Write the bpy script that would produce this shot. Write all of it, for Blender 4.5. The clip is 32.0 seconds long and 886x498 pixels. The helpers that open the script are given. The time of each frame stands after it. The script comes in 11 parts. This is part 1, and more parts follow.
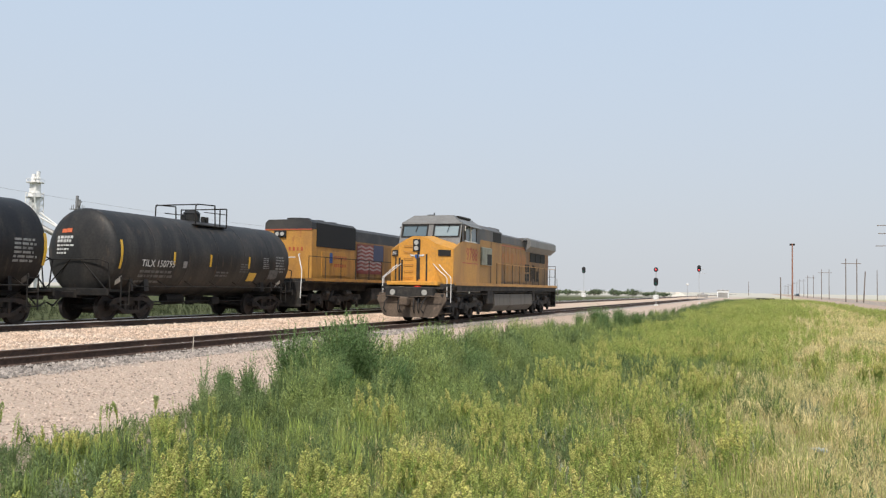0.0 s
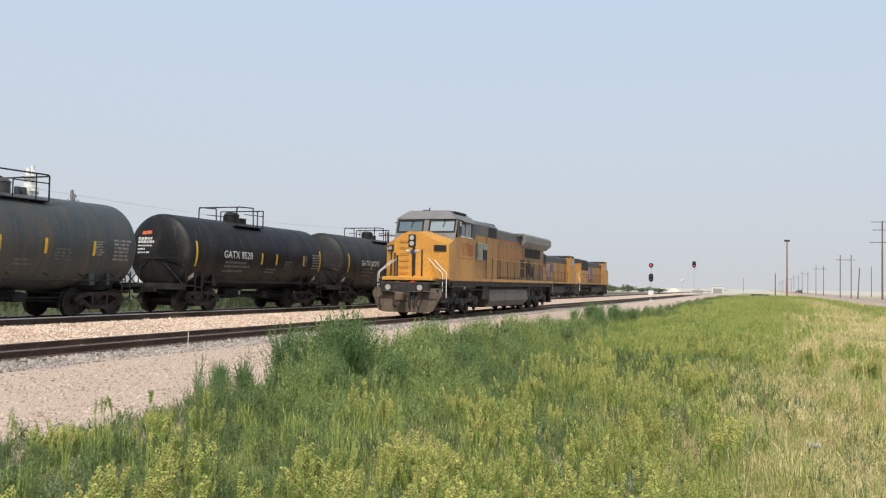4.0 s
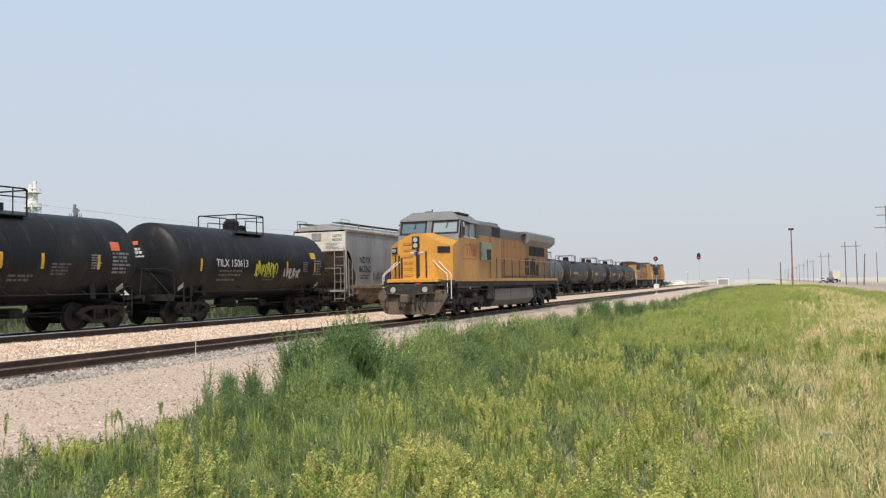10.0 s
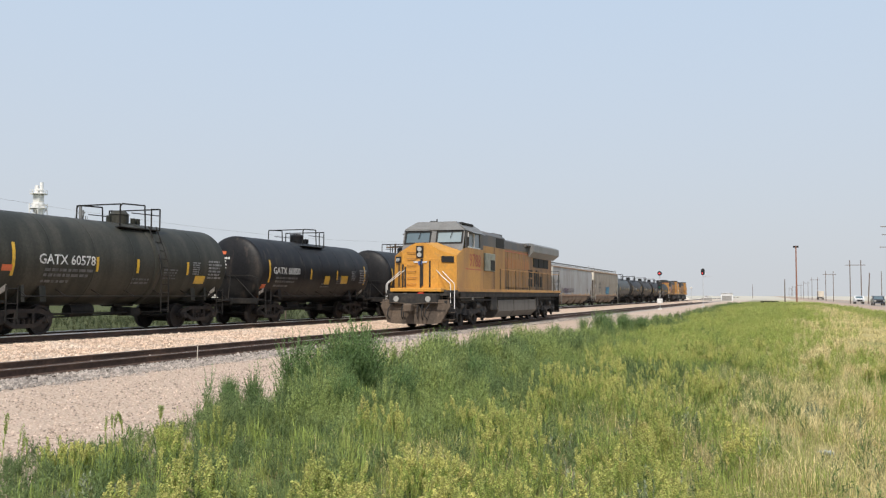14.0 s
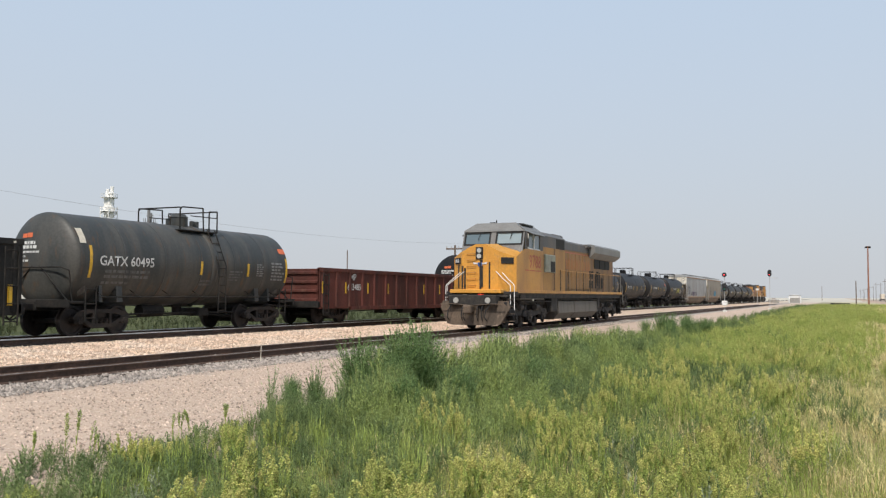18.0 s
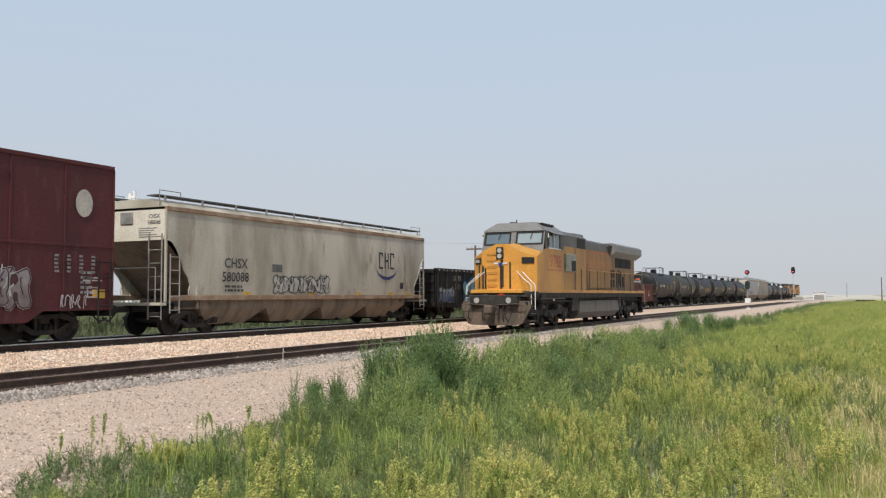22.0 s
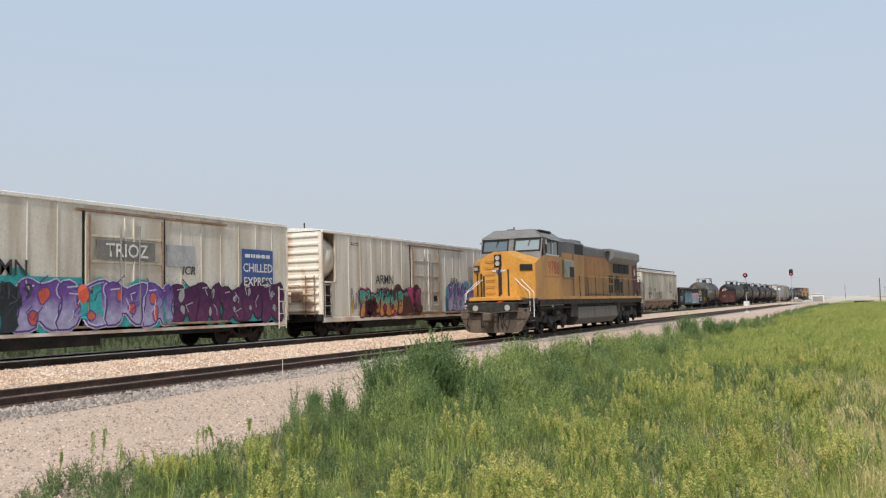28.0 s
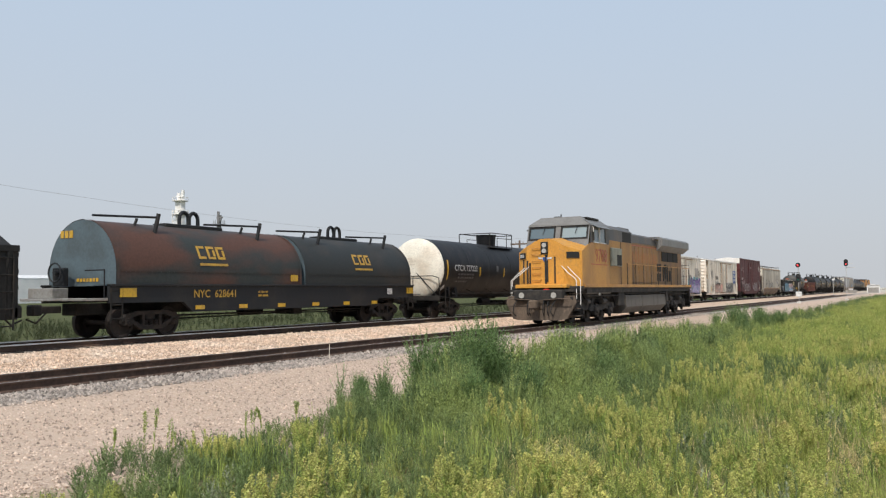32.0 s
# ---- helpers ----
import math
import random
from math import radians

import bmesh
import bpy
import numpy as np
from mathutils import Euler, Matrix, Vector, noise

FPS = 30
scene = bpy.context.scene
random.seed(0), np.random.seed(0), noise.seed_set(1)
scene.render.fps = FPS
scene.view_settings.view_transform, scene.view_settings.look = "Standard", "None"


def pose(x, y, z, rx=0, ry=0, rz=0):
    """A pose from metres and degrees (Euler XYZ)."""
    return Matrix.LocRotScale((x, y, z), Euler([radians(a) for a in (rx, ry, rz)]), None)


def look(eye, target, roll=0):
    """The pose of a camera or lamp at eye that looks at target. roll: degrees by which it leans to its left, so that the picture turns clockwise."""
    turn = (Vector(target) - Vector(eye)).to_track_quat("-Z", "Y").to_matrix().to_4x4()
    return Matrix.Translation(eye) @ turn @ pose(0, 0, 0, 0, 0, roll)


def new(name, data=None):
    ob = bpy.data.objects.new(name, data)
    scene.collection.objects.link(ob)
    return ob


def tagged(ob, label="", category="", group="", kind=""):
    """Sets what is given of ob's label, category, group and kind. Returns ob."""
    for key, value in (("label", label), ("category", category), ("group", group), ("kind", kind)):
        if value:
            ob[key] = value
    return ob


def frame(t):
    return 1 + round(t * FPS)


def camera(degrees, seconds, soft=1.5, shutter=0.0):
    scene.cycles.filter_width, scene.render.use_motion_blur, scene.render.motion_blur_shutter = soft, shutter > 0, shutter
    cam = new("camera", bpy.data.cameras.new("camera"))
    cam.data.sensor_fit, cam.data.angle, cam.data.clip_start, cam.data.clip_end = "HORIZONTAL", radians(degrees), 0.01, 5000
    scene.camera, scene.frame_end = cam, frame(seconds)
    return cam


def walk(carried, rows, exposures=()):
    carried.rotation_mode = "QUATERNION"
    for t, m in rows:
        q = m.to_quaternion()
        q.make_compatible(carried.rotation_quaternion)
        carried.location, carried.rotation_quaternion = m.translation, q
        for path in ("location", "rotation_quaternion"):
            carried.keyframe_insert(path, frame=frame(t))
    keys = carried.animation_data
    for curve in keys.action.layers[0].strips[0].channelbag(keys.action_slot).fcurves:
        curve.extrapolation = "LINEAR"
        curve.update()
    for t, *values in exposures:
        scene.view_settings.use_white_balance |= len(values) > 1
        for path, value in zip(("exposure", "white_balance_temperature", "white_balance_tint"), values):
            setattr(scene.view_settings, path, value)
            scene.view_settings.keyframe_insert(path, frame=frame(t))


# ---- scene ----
cam = camera(54.6, 32.0, soft=1.25)
# t, yaw, pitch, roll of the hand-held camera, which stands in the weeds
TURNS = [
    (0, 20.53, 2.61, -0.89),
    (0.5, 20.14, 2.86, -1.27),
    (1, 20.31, 2.80, -1.18),
    (1.5, 20.17, 2.75, -0.97),
    (2, 20.21, 2.79, -0.73),
    (2.5, 20.42, 2.72, -0.60),
    (3, 20.44, 2.50, -0.66),
    (3.5, 20.29, 2.34, -0.81),
    (5.5, 20.32, 2.21, -1.51),
    (6, 20.14, 2.17, -1.36),
    (6.5, 20.17, 2.35, -0.79),
    (7, 20.21, 2.39, -0.39),
    (7.5, 20.48, 2.15, -0.62),
    (8, 20.60, 1.98, -0.84),
    (8.5, 19.93, 2.19, -1.08),
    (9, 19.21, 2.71, 0.04),
    (9.5, 19.45, 2.79, 1.17),
    (10, 20.56, 2.37, 1.05),
    (10.5, 20.72, 1.93, 1.29),
    (11, 20.74, 2.11, 1.19),
    (11.5, 21.06, 2.25, 0.78),
    (12, 20.98, 2.20, 0.59),
    (12.5, 20.81, 2.30, 0.39),
    (13, 20.86, 2.48, 0.21),
    (13.5, 20.95, 2.73, -0.28),
    (14, 20.77, 3.03, -0.22),
    (14.5, 21.07, 3.06, -0.47),
    (16.5, 23.11, 2.79, 0.62),
    (17, 23.56, 2.62, 0.05),
    (17.5, 24.12, 2.71, -0.45),
    (18, 24.75, 3.10, -0.33),
    (18.5, 25.26, 3.55, -0.13),
    (19, 25.39, 3.82, -0.08),
    (19.5, 25.77, 3.71, -0.34),
    (20, 26.33, 3.34, -0.29),
    (20.5, 26.87, 3.35, -0.14),
    (21, 27.14, 3.47, 0.31),
    (21.5, 26.70, 3.30, 0.44),
    (22, 26.13, 3.13, 0.20),
    (22.5, 25.96, 3.32, 0.23),
    (23, 25.85, 3.62, 0.64),
    (23.5, 25.35, 3.95, 1.27),
    (24, 25.07, 3.86, 0.53),
    (24.5, 25.38, 3.65, 0.22),
    (25, 25.36, 3.55, 0.29),
    (25.5, 25.25, 3.49, 0.62),
    (26, 25.76, 3.65, 1.93),
    (26.5, 26.51, 3.47, 3.07),
    (28.5, 25.91, 3.81, 0.86),
    (29, 25.77, 3.93, 0.94),
    (29.5, 25.94, 4.03, 0.72),
    (30, 26.52, 3.94, 0.87),
    (30.5, 27.62, 3.95, 1.73),
    (31, 28.62, 3.65, 1.46),
    (31.5, 29.30, 3.14, 1.15),
    (32, 29.10, 2.85, 0.59),
]
walk(cam, [(t, pose(0, 0, 1.77, 90 + p, r, y)) for t, y, p, r in TURNS], ((0, 0.09), (14, 0.09), (19, 0.0), (24, -0.03), (32, -0.03)))

# ---- light ----
SUN_AZ, SUN_EL = 168.0, 50.0  # degrees clockwise from +y; behind the camera
world = bpy.data.worlds.new("world")
scene.world = world
world.use_nodes = True
wn, wl = world.node_tree.nodes, world.node_tree.links
sky = wn.new("ShaderNodeTexSky")
sky.sky_type, sky.sun_disc = "NISHITA", False
sky.sun_elevation, sky.sun_rotation = radians(SUN_EL), radians(SUN_AZ)
sky.air_density, sky.dust_density, sky.ozone_density = 1.0, 3.0, 1.5
# summer haze: a pale veil over the sky, thickest at the horizon
geo_ = wn.new("ShaderNodeTexCoord")
sepz = wn.new("ShaderNodeSeparateXYZ")
wl.new(geo_.outputs["Generated"], sepz.inputs[0])
veil = wn.new("ShaderNodeValToRGB")
veil.color_ramp.elements[0].position, veil.color_ramp.elements[0].color = 0.0, (0.592, 0.616, 0.648, 1)
veil.color_ramp.elements[1].position, veil.color_ramp.elements[1].color = 0.36, (0.607, 0.731, 0.886, 1)
wl.new(sepz.outputs[2], veil.inputs[0])
thick = wn.new("ShaderNodeMapRange")
thick.inputs["From Max"].default_value, thick.inputs["To Min"].default_value, thick.inputs["To Max"].default_value = 0.9, 0.94, 0.55
wl.new(sepz.outputs[2], thick.inputs["Value"])
dim = wn.new("ShaderNodeVectorMath")
dim.operation = "SCALE"
dim.inputs["Scale"].default_value = 0.10
wl.new(sky.outputs[0], dim.inputs[0])
both = wn.new("ShaderNodeMix")
both.data_type = "RGBA"
wl.new(thick.outputs[0], both.inputs[0])
wl.new(dim.outputs[0], both.inputs[6])
wl.new(veil.outputs[0], both.inputs[7])
wl.new(both.outputs[2], wn["Background"].inputs[0])
wn["Background"].inputs[1].default_value = 1.0
sun_data = bpy.data.lights.new("sun", "SUN")
sun_data.energy, sun_data.angle, sun_data.color = 3.4, radians(1.5), (1.0, 0.93, 0.84)
sun = new("sun", sun_data)
sd = Vector((math.sin(radians(SUN_AZ)) * math.cos(radians(SUN_EL)), math.cos(radians(SUN_AZ)) * math.cos(radians(SUN_EL)), math.sin(radians(SUN_EL))))
sun.matrix_world = look(sd * 300, (0, 0, 0))

# ---- mesh and material tools ----
class M:
    """Collects faces for one part."""

    def __init__(self):
        self.v, self.f, self.s = [], [], []

    def add(self, verts, faces, smooth=False):
        n = len(self.v)
        self.v += [tuple(p) for p in verts]
        self.f += [tuple(i + n for i in q) for q in faces]
        self.s += [smooth] * len(faces)
        return self

    def box(self, x0, x1, y0, y1, z0, z1, b=0.0):
        """A box, with chamfered edges where b is given."""
        x0, x1, y0, y1, z0, z1 = min(x0, x1), max(x0, x1), min(y0, y1), max(y0, y1), min(z0, z1), max(z0, z1)
        if b <= 0:
            p = [(x, y, z) for x in (x0, x1) for y in (y0, y1) for z in (z0, z1)]
            return self.add(p, [(0, 1, 3, 2), (4, 6, 7, 5), (0, 4, 5, 1), (2, 3, 7, 6), (0, 2, 6, 4), (1, 5, 7, 3)])
        b = min(b, (x1 - x0) / 2.1, (y1 - y0) / 2.1, (z1 - z0) / 2.1)
        bm = bmesh.new()
        m = Matrix.LocRotScale(((x0 + x1) / 2, (y0 + y1) / 2, (z0 + z1) / 2), None, (x1 - x0, y1 - y0, z1 - z0))
        bmesh.ops.create_cube(bm, size=1, matrix=m)
        bmesh.ops.bevel(bm, geom=list(bm.edges), offset=b, segments=1, affect="EDGES")
        bm.verts.index_update()
        self.add([v.co for v in bm.verts], [[v.index for v in f.verts] for f in bm.faces])
        bm.free()
        return self

    def cyl(self, p0, p1, r, n=10, r1=None, smooth=True):
        p0, p1 = Vector(p0), Vector(p1)
        d = (p1 - p0).normalized()
        a = d.orthogonal().normalized()
        c = d.cross(a)
        r1 = r if r1 is None else r1
        ring = [(math.cos(2 * math.pi * i / n), math.sin(2 * math.pi * i / n)) for i in range(n)]
        vs = [p0 + (a * x + c * y) * r for x, y in ring] + [p1 + (a * x + c * y) * r1 for x, y in ring]
        self.add(vs, [(i, (i + 1) % n, n + (i + 1) % n, n + i) for i in range(n)], smooth)
        return self.add(vs, [tuple(range(n))[::-1], tuple(range(n, 2 * n))])

    def tube(self, pts, r, n=6):
        for p, q in zip(pts, pts[1:]):
            self.cyl(p, q, r, n)
        return self

    def prism(self, poly, axis, a0, a1, smooth=False):
        """A polygon drawn in the plane across the axis ('x': y, z; 'y': x, z; 'z': x, y), drawn out from a0 to a1."""
        n = len(poly)
        at = {"x": lambda u, w, t: (t, u, w), "y": lambda u, w, t: (u, t, w), "z": lambda u, w, t: (u, w, t)}[axis]
        vs = [at(u, w, a0) for u, w in poly] + [at(u, w, a1) for u, w in poly]
        self.add(vs, [tuple(range(n))[::-1], tuple(range(n, 2 * n))])
        return self.add(vs, [(i, (i + 1) % n, n + (i + 1) % n, n + i) for i in range(n)], smooth)

    def lathe(self, prof, n=28, cx=0.0, cz=0.0, smooth=True):
        """A profile of (y, r) turned about the y axis at cx, cz."""
        vs, fs = [], []
        for y, r in prof:
            vs += [(cx + r * math.cos(2 * math.pi * i / n), y, cz + r * math.sin(2 * math.pi * i / n)) for i in range(n)]
        for k in range(len(prof) - 1):
            fs += [(k * n + i, (k + 1) * n + i, (k + 1) * n + (i + 1) % n, k * n + (i + 1) % n) for i in range(n)]
        return self.add(vs, fs, smooth)

    def poly(self, pts):
        return self.add(pts, [tuple(range(len(pts)))])

    def mesh(self, name, mat):
        me = bpy.data.meshes.new(name)
        me.from_pydata(self.v, [], self.f)
        me.polygons.foreach_set("use_smooth", self.s)
        if mat:
            me.materials.append(mat)
        me.update()
        bm = bmesh.new()
        bm.from_mesh(me)
        bmesh.ops.delete(bm, geom=[v for v in bm.verts if not v.link_faces], context="VERTS")
        bmesh.ops.recalc_face_normals(bm, faces=list(bm.faces))
        bm.to_mesh(me)
        bm.free()
        return me


def part(name, m, mat, parent, label="", at=None):
    """One mesh object under its thing. m: an M, or mesh data that alike parts share."""
    ob = new(name, m.mesh(name, mat) if isinstance(m, M) else m)
    ob.parent = parent
    if at is not None:
        ob.matrix_basis = at
    if label:
        ob["label"] = label
    return ob


def thing(name, label, category, at=None, group=""):
    ob = new(name)
    ob.empty_display_size = 0.2
    if at is not None:
        ob.matrix_basis = at
    return tagged(ob, label, category, group)


def solid(name, m, mat, label, category="", kind="", at=None, group=""):
    ob = new(name, m.mesh(name, mat) if isinstance(m, M) else m)
    if at is not None:
        ob.matrix_basis = at
    return tagged(ob, label, category, group, kind)


def mesh_np(name, verts, faces, mat, smooth=False):
    """A mesh from arrays of points and of triangles or quads."""
    me = bpy.data.meshes.new(name)
    k = faces.shape[1]
    me.vertices.add(len(verts))
    me.vertices.foreach_set("co", np.ascontiguousarray(verts, dtype=np.float32).ravel())
    me.loops.add(faces.size)
    me.loops.foreach_set("vertex_index", np.ascontiguousarray(faces, dtype=np.int32).ravel())
    me.polygons.add(len(faces))
    me.polygons.foreach_set("loop_start", np.arange(0, faces.size, k, dtype=np.int32))
    me.update(calc_edges=True)
    me.polygons.foreach_set("use_smooth", np.full(len(faces), smooth))
    me.materials.append(mat)
    return me


def surf(name, col, rough=0.6, metal=0.0, col2=None, amount=0.5, scale=1.0, stretch=(1, 1, 1), col3=None, fine=0.12, fscale=14.0,
         bump=0.0, bscale=30.0, island=0.0, spec=0.5, coords="Object", edge=(0.45, 0.65)):
    """A painted, weathered or natural surface: a base colour, blotches of col2 (stretched to streaks), spots of col3, fine grain and relief."""
    m = bpy.data.materials.new(name)
    m.use_nodes = True
    n, l = m.node_tree.nodes, m.node_tree.links
    b = n["Principled BSDF"]
    tc = n.new("ShaderNodeTexCoord")
    mp = n.new("ShaderNodeMapping")
    mp.inputs["Scale"].default_value = stretch
    l.new(tc.outputs[coords], mp.inputs[0])

    def noise_tex(sc, src, detail=4.0):
        t = n.new("ShaderNodeTexNoise")
        t.inputs["Scale"].default_value, t.inputs["Detail"].default_value = sc, detail
        l.new(src, t.inputs["Vector"])
        return t.outputs["Fac"]

    def ramp(fac, lo, hi, top=1.0):
        r = n.new("ShaderNodeMapRange")
        r.inputs["From Min"].default_value, r.inputs["From Max"].default_value = lo, hi
        r.inputs["To Max"].default_value = top
        l.new(fac, r.inputs["Value"])
        return r.outputs[0]

    def mix(fac, a, c, mode="MIX"):
        x = n.new("ShaderNodeMix")
        x.data_type, x.blend_type = "RGBA", mode
        if isinstance(fac, float):
            x.inputs[0].default_value = fac
        else:
            l.new(fac, x.inputs[0])
        for sock, val in ((x.inputs[6], a), (x.inputs[7], c)):
            if isinstance(val, tuple):
                sock.default_value = (*val, 1)
            else:
                l.new(val, sock)
        return x.outputs[2]

    out = tuple(col)
    if col2:
        out = mix(ramp(noise_tex(scale, mp.outputs[0]), edge[0], edge[1], amount), out, tuple(col2))
    if col3:
        out = mix(ramp(noise_tex(scale * 3.7, mp.outputs[0]), 0.58, 0.72, 0.85), out, tuple(col3))
    f = ramp(noise_tex(fscale, tc.outputs[coords], 3.0), 0.3, 0.7)
    g = n.new("ShaderNodeMix")
    g.data_type = "FLOAT"
    g.inputs[2].default_value, g.inputs[3].default_value = 1 - fine, 1 + fine
    l.new(f, g.inputs[0])
    val = g.outputs[0]
    if island:
        ge = n.new("ShaderNodeNewGeometry")
        i = n.new("ShaderNodeMapRange")
        i.inputs["To Min"].default_value, i.inputs["To Max"].default_value = 1 - island, 1 + island
        l.new(ge.outputs["Random Per Island"], i.inputs["Value"])
        mu = n.new("ShaderNodeMath")
        mu.operation = "MULTIPLY"
        l.new(val, mu.inputs[0])
        l.new(i.outputs[0], mu.inputs[1])
        val = mu.outputs[0]
    sc = n.new("ShaderNodeVectorMath")
    sc.operation = "SCALE"
    if isinstance(out, tuple):
        sc.inputs[0].default_value = out
    else:
        l.new(out, sc.inputs[0])
    l.new(val, sc.inputs["Scale"])
    l.new(sc.outputs[0], b.inputs["Base Color"])
    b.inputs["Roughness"].default_value, b.inputs["Metallic"].default_value = rough, metal
    b.inputs["Specular IOR Level"].default_value = spec
    if bump:
        bp = n.new("ShaderNodeBump")
        bp.inputs["Strength"].default_value, bp.inputs["Distance"].default_value = bump, 0.02
        l.new(noise_tex(bscale, tc.outputs[coords]), bp.inputs["Height"])
        l.new(bp.outputs[0], b.inputs["Normal"])
    return m


def glow(name, col, strength):
    m = surf(name, col, 0.3)
    b = m.node_tree.nodes["Principled BSDF"]
    b.inputs["Emission Color"].default_value = (*col, 1)
    b.inputs["Emission Strength"].default_value = strength
    return m


# ---- materials ----
BLACK = surf("black_tank_paint", (0.010, 0.010, 0.0115), 0.5, col2=(0.028, 0.026, 0.024), amount=0.7, scale=0.9, stretch=(1, 1.6, 0.4), col3=(0.045, 0.036, 0.03), fine=0.25, bump=0.06, spec=0.25)
CHARCOAL = surf("faded_black_paint", (0.020, 0.020, 0.020), 0.55, col2=(0.05, 0.045, 0.04), amount=0.8, scale=0.9, stretch=(1, 1.8, 0.35), col3=(0.07, 0.052, 0.04), fine=0.22, bump=0.06, spec=0.3)
OLIVE = surf("faded_olive_black_paint", (0.026, 0.027, 0.021), 0.55, col2=(0.06, 0.056, 0.044), amount=0.75, scale=0.8, stretch=(1, 2.2, 0.3), fine=0.2, bump=0.05, spec=0.3)
GREYTANK = surf("dark_grey_tank_paint", (0.04, 0.044, 0.044), 0.5, col2=(0.085, 0.08, 0.07), amount=0.7, scale=0.8, stretch=(1, 2.4, 0.3), col3=(0.10, 0.06, 0.035), fine=0.15, bump=0.05, spec=0.35)
BLUETANK = surf("blue_grey_tank_paint", (0.045, 0.056, 0.06), 0.5, col2=(0.085, 0.075, 0.06), amount=0.7, scale=0.8, stretch=(1, 3.0, 0.25), col3=(0.12, 0.07, 0.04), fine=0.15, bump=0.05, spec=0.35)
CREAMHEAD = surf("cream_insulation_paint", (0.74, 0.70, 0.60), 0.6, col2=(0.45, 0.33, 0.22), amount=0.6, scale=1.2, edge=(0.5, 0.8))
TRUCKIRON = surf("dusty_cast_iron", (0.015, 0.0125, 0.0115), 0.85, col2=(0.036, 0.026, 0.020), amount=0.8, scale=3.0, fine=0.25, bump=0.3)
WHEELSTEEL = surf("rusty_wheel_steel", (0.016, 0.013, 0.012), 0.7, 0.1, col2=(0.034, 0.024, 0.02), amount=0.7, scale=5.0)
UNDER = surf("dark_underframe", (0.013, 0.0125, 0.012), 0.8, col2=(0.035, 0.03, 0.025), amount=0.7, scale=2.0, fine=0.25, spec=0.3)
RAILSIDE = surf("rail_rust", (0.075, 0.045, 0.032), 0.85, col2=(0.13, 0.075, 0.05), amount=0.7, scale=2.0, fine=0.25)
RAILTOP = surf("rail_head_steel", (0.42, 0.40, 0.38), 0.35, 0.8, col2=(0.25, 0.18, 0.14), amount=0.5, scale=1.0, stretch=(6, 0.4, 1))
# polished steel with its bright sky glint put into a pale base colour
RAILBRIGHT = surf("polished_rail_glint", (0.80, 0.79, 0.77), 0.3, 0.35, fine=0.08)
TIE = surf("creosoted_wood", (0.05, 0.037, 0.028), 0.9, col2=(0.11, 0.085, 0.065), amount=0.8, scale=1.6, stretch=(0.4, 5, 1), fine=0.3, bump=0.4)
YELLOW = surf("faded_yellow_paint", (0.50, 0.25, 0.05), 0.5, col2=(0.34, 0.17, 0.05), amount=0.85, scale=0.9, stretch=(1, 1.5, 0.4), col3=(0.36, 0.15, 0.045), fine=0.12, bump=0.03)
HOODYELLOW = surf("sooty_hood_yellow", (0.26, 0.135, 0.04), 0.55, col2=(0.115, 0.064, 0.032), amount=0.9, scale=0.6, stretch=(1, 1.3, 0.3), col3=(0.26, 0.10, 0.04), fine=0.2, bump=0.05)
# grime on the parked unit; painted side shade on the leading units
GRIMYSHADE = surf("grimy_shaded_yellow", (0.37, 0.19, 0.045), 0.55, col2=(0.19, 0.10, 0.038), amount=0.85, scale=0.7, stretch=(1, 1.4, 0.3), col3=(0.27, 0.11, 0.04), fine=0.18, bump=0.04)
BLOWER = surf("grey_green_housing", (0.25, 0.26, 0.21), 0.6, col2=(0.18, 0.17, 0.13), amount=0.7, scale=2.0)
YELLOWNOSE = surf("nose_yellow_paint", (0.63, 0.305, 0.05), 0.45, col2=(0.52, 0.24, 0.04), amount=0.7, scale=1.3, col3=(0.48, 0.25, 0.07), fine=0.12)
LOCOGREY = surf("locomotive_grey_paint", (0.18, 0.18, 0.175), 0.5, col2=(0.13, 0.125, 0.12), amount=0.6, scale=1.2, stretch=(1, 1.4, 0.5), fine=0.12)
SOOT = surf("sooty_black_roof", (0.03, 0.03, 0.031), 0.6, col2=(0.065, 0.058, 0.05), amount=0.7, scale=0.9, fine=0.2)
HOODGREY = surf("sooty_hood_grey", (0.085, 0.087, 0.09), 0.6, col2=(0.14, 0.115, 0.095), amount=0.7, scale=0.8, stretch=(1, 1.2, 0.6), fine=0.15)
PILOT = surf("dusty_brown_steel", (0.12, 0.086, 0.06), 0.8, col2=(0.055, 0.041, 0.03), amount=0.85, scale=1.6, stretch=(1, 1, 0.45), col3=(0.15, 0.11, 0.08), fine=0.2)
FUELGREY = surf("dusty_fuel_tank_grey", (0.115, 0.105, 0.09), 0.7, col2=(0.065, 0.057, 0.05), amount=0.7, scale=1.2, stretch=(1, 2, 0.4), fine=0.15)
LOCOUNDER = surf("loco_running_gear", (0.02, 0.019, 0.018), 0.85, col2=(0.06, 0.05, 0.04), amount=0.7, scale=2.5, fine=0.25)
DARKGAP = surf("dark_opening", (0.012, 0.012, 0.012), 0.8)
REDTEXT = surf("faded_red_paint", (0.40, 0.075, 0.035), 0.5, col2=(0.40, 0.15, 0.045), amount=0.8, scale=4.0)
WHITEPAINT = surf("white_paint", (0.72, 0.72, 0.70), 0.5, col2=(0.5, 0.48, 0.44), amount=0.5, scale=3.0)
DULLWHITE = surf("worn_white_lettering", (0.62, 0.62, 0.60), 0.6, col2=(0.36, 0.36, 0.35), amount=0.8, scale=6.0)
FAINT = surf("faint_grey_lettering", (0.12, 0.12, 0.118), 0.6, col2=(0.05, 0.05, 0.05), amount=0.8, scale=6.0)
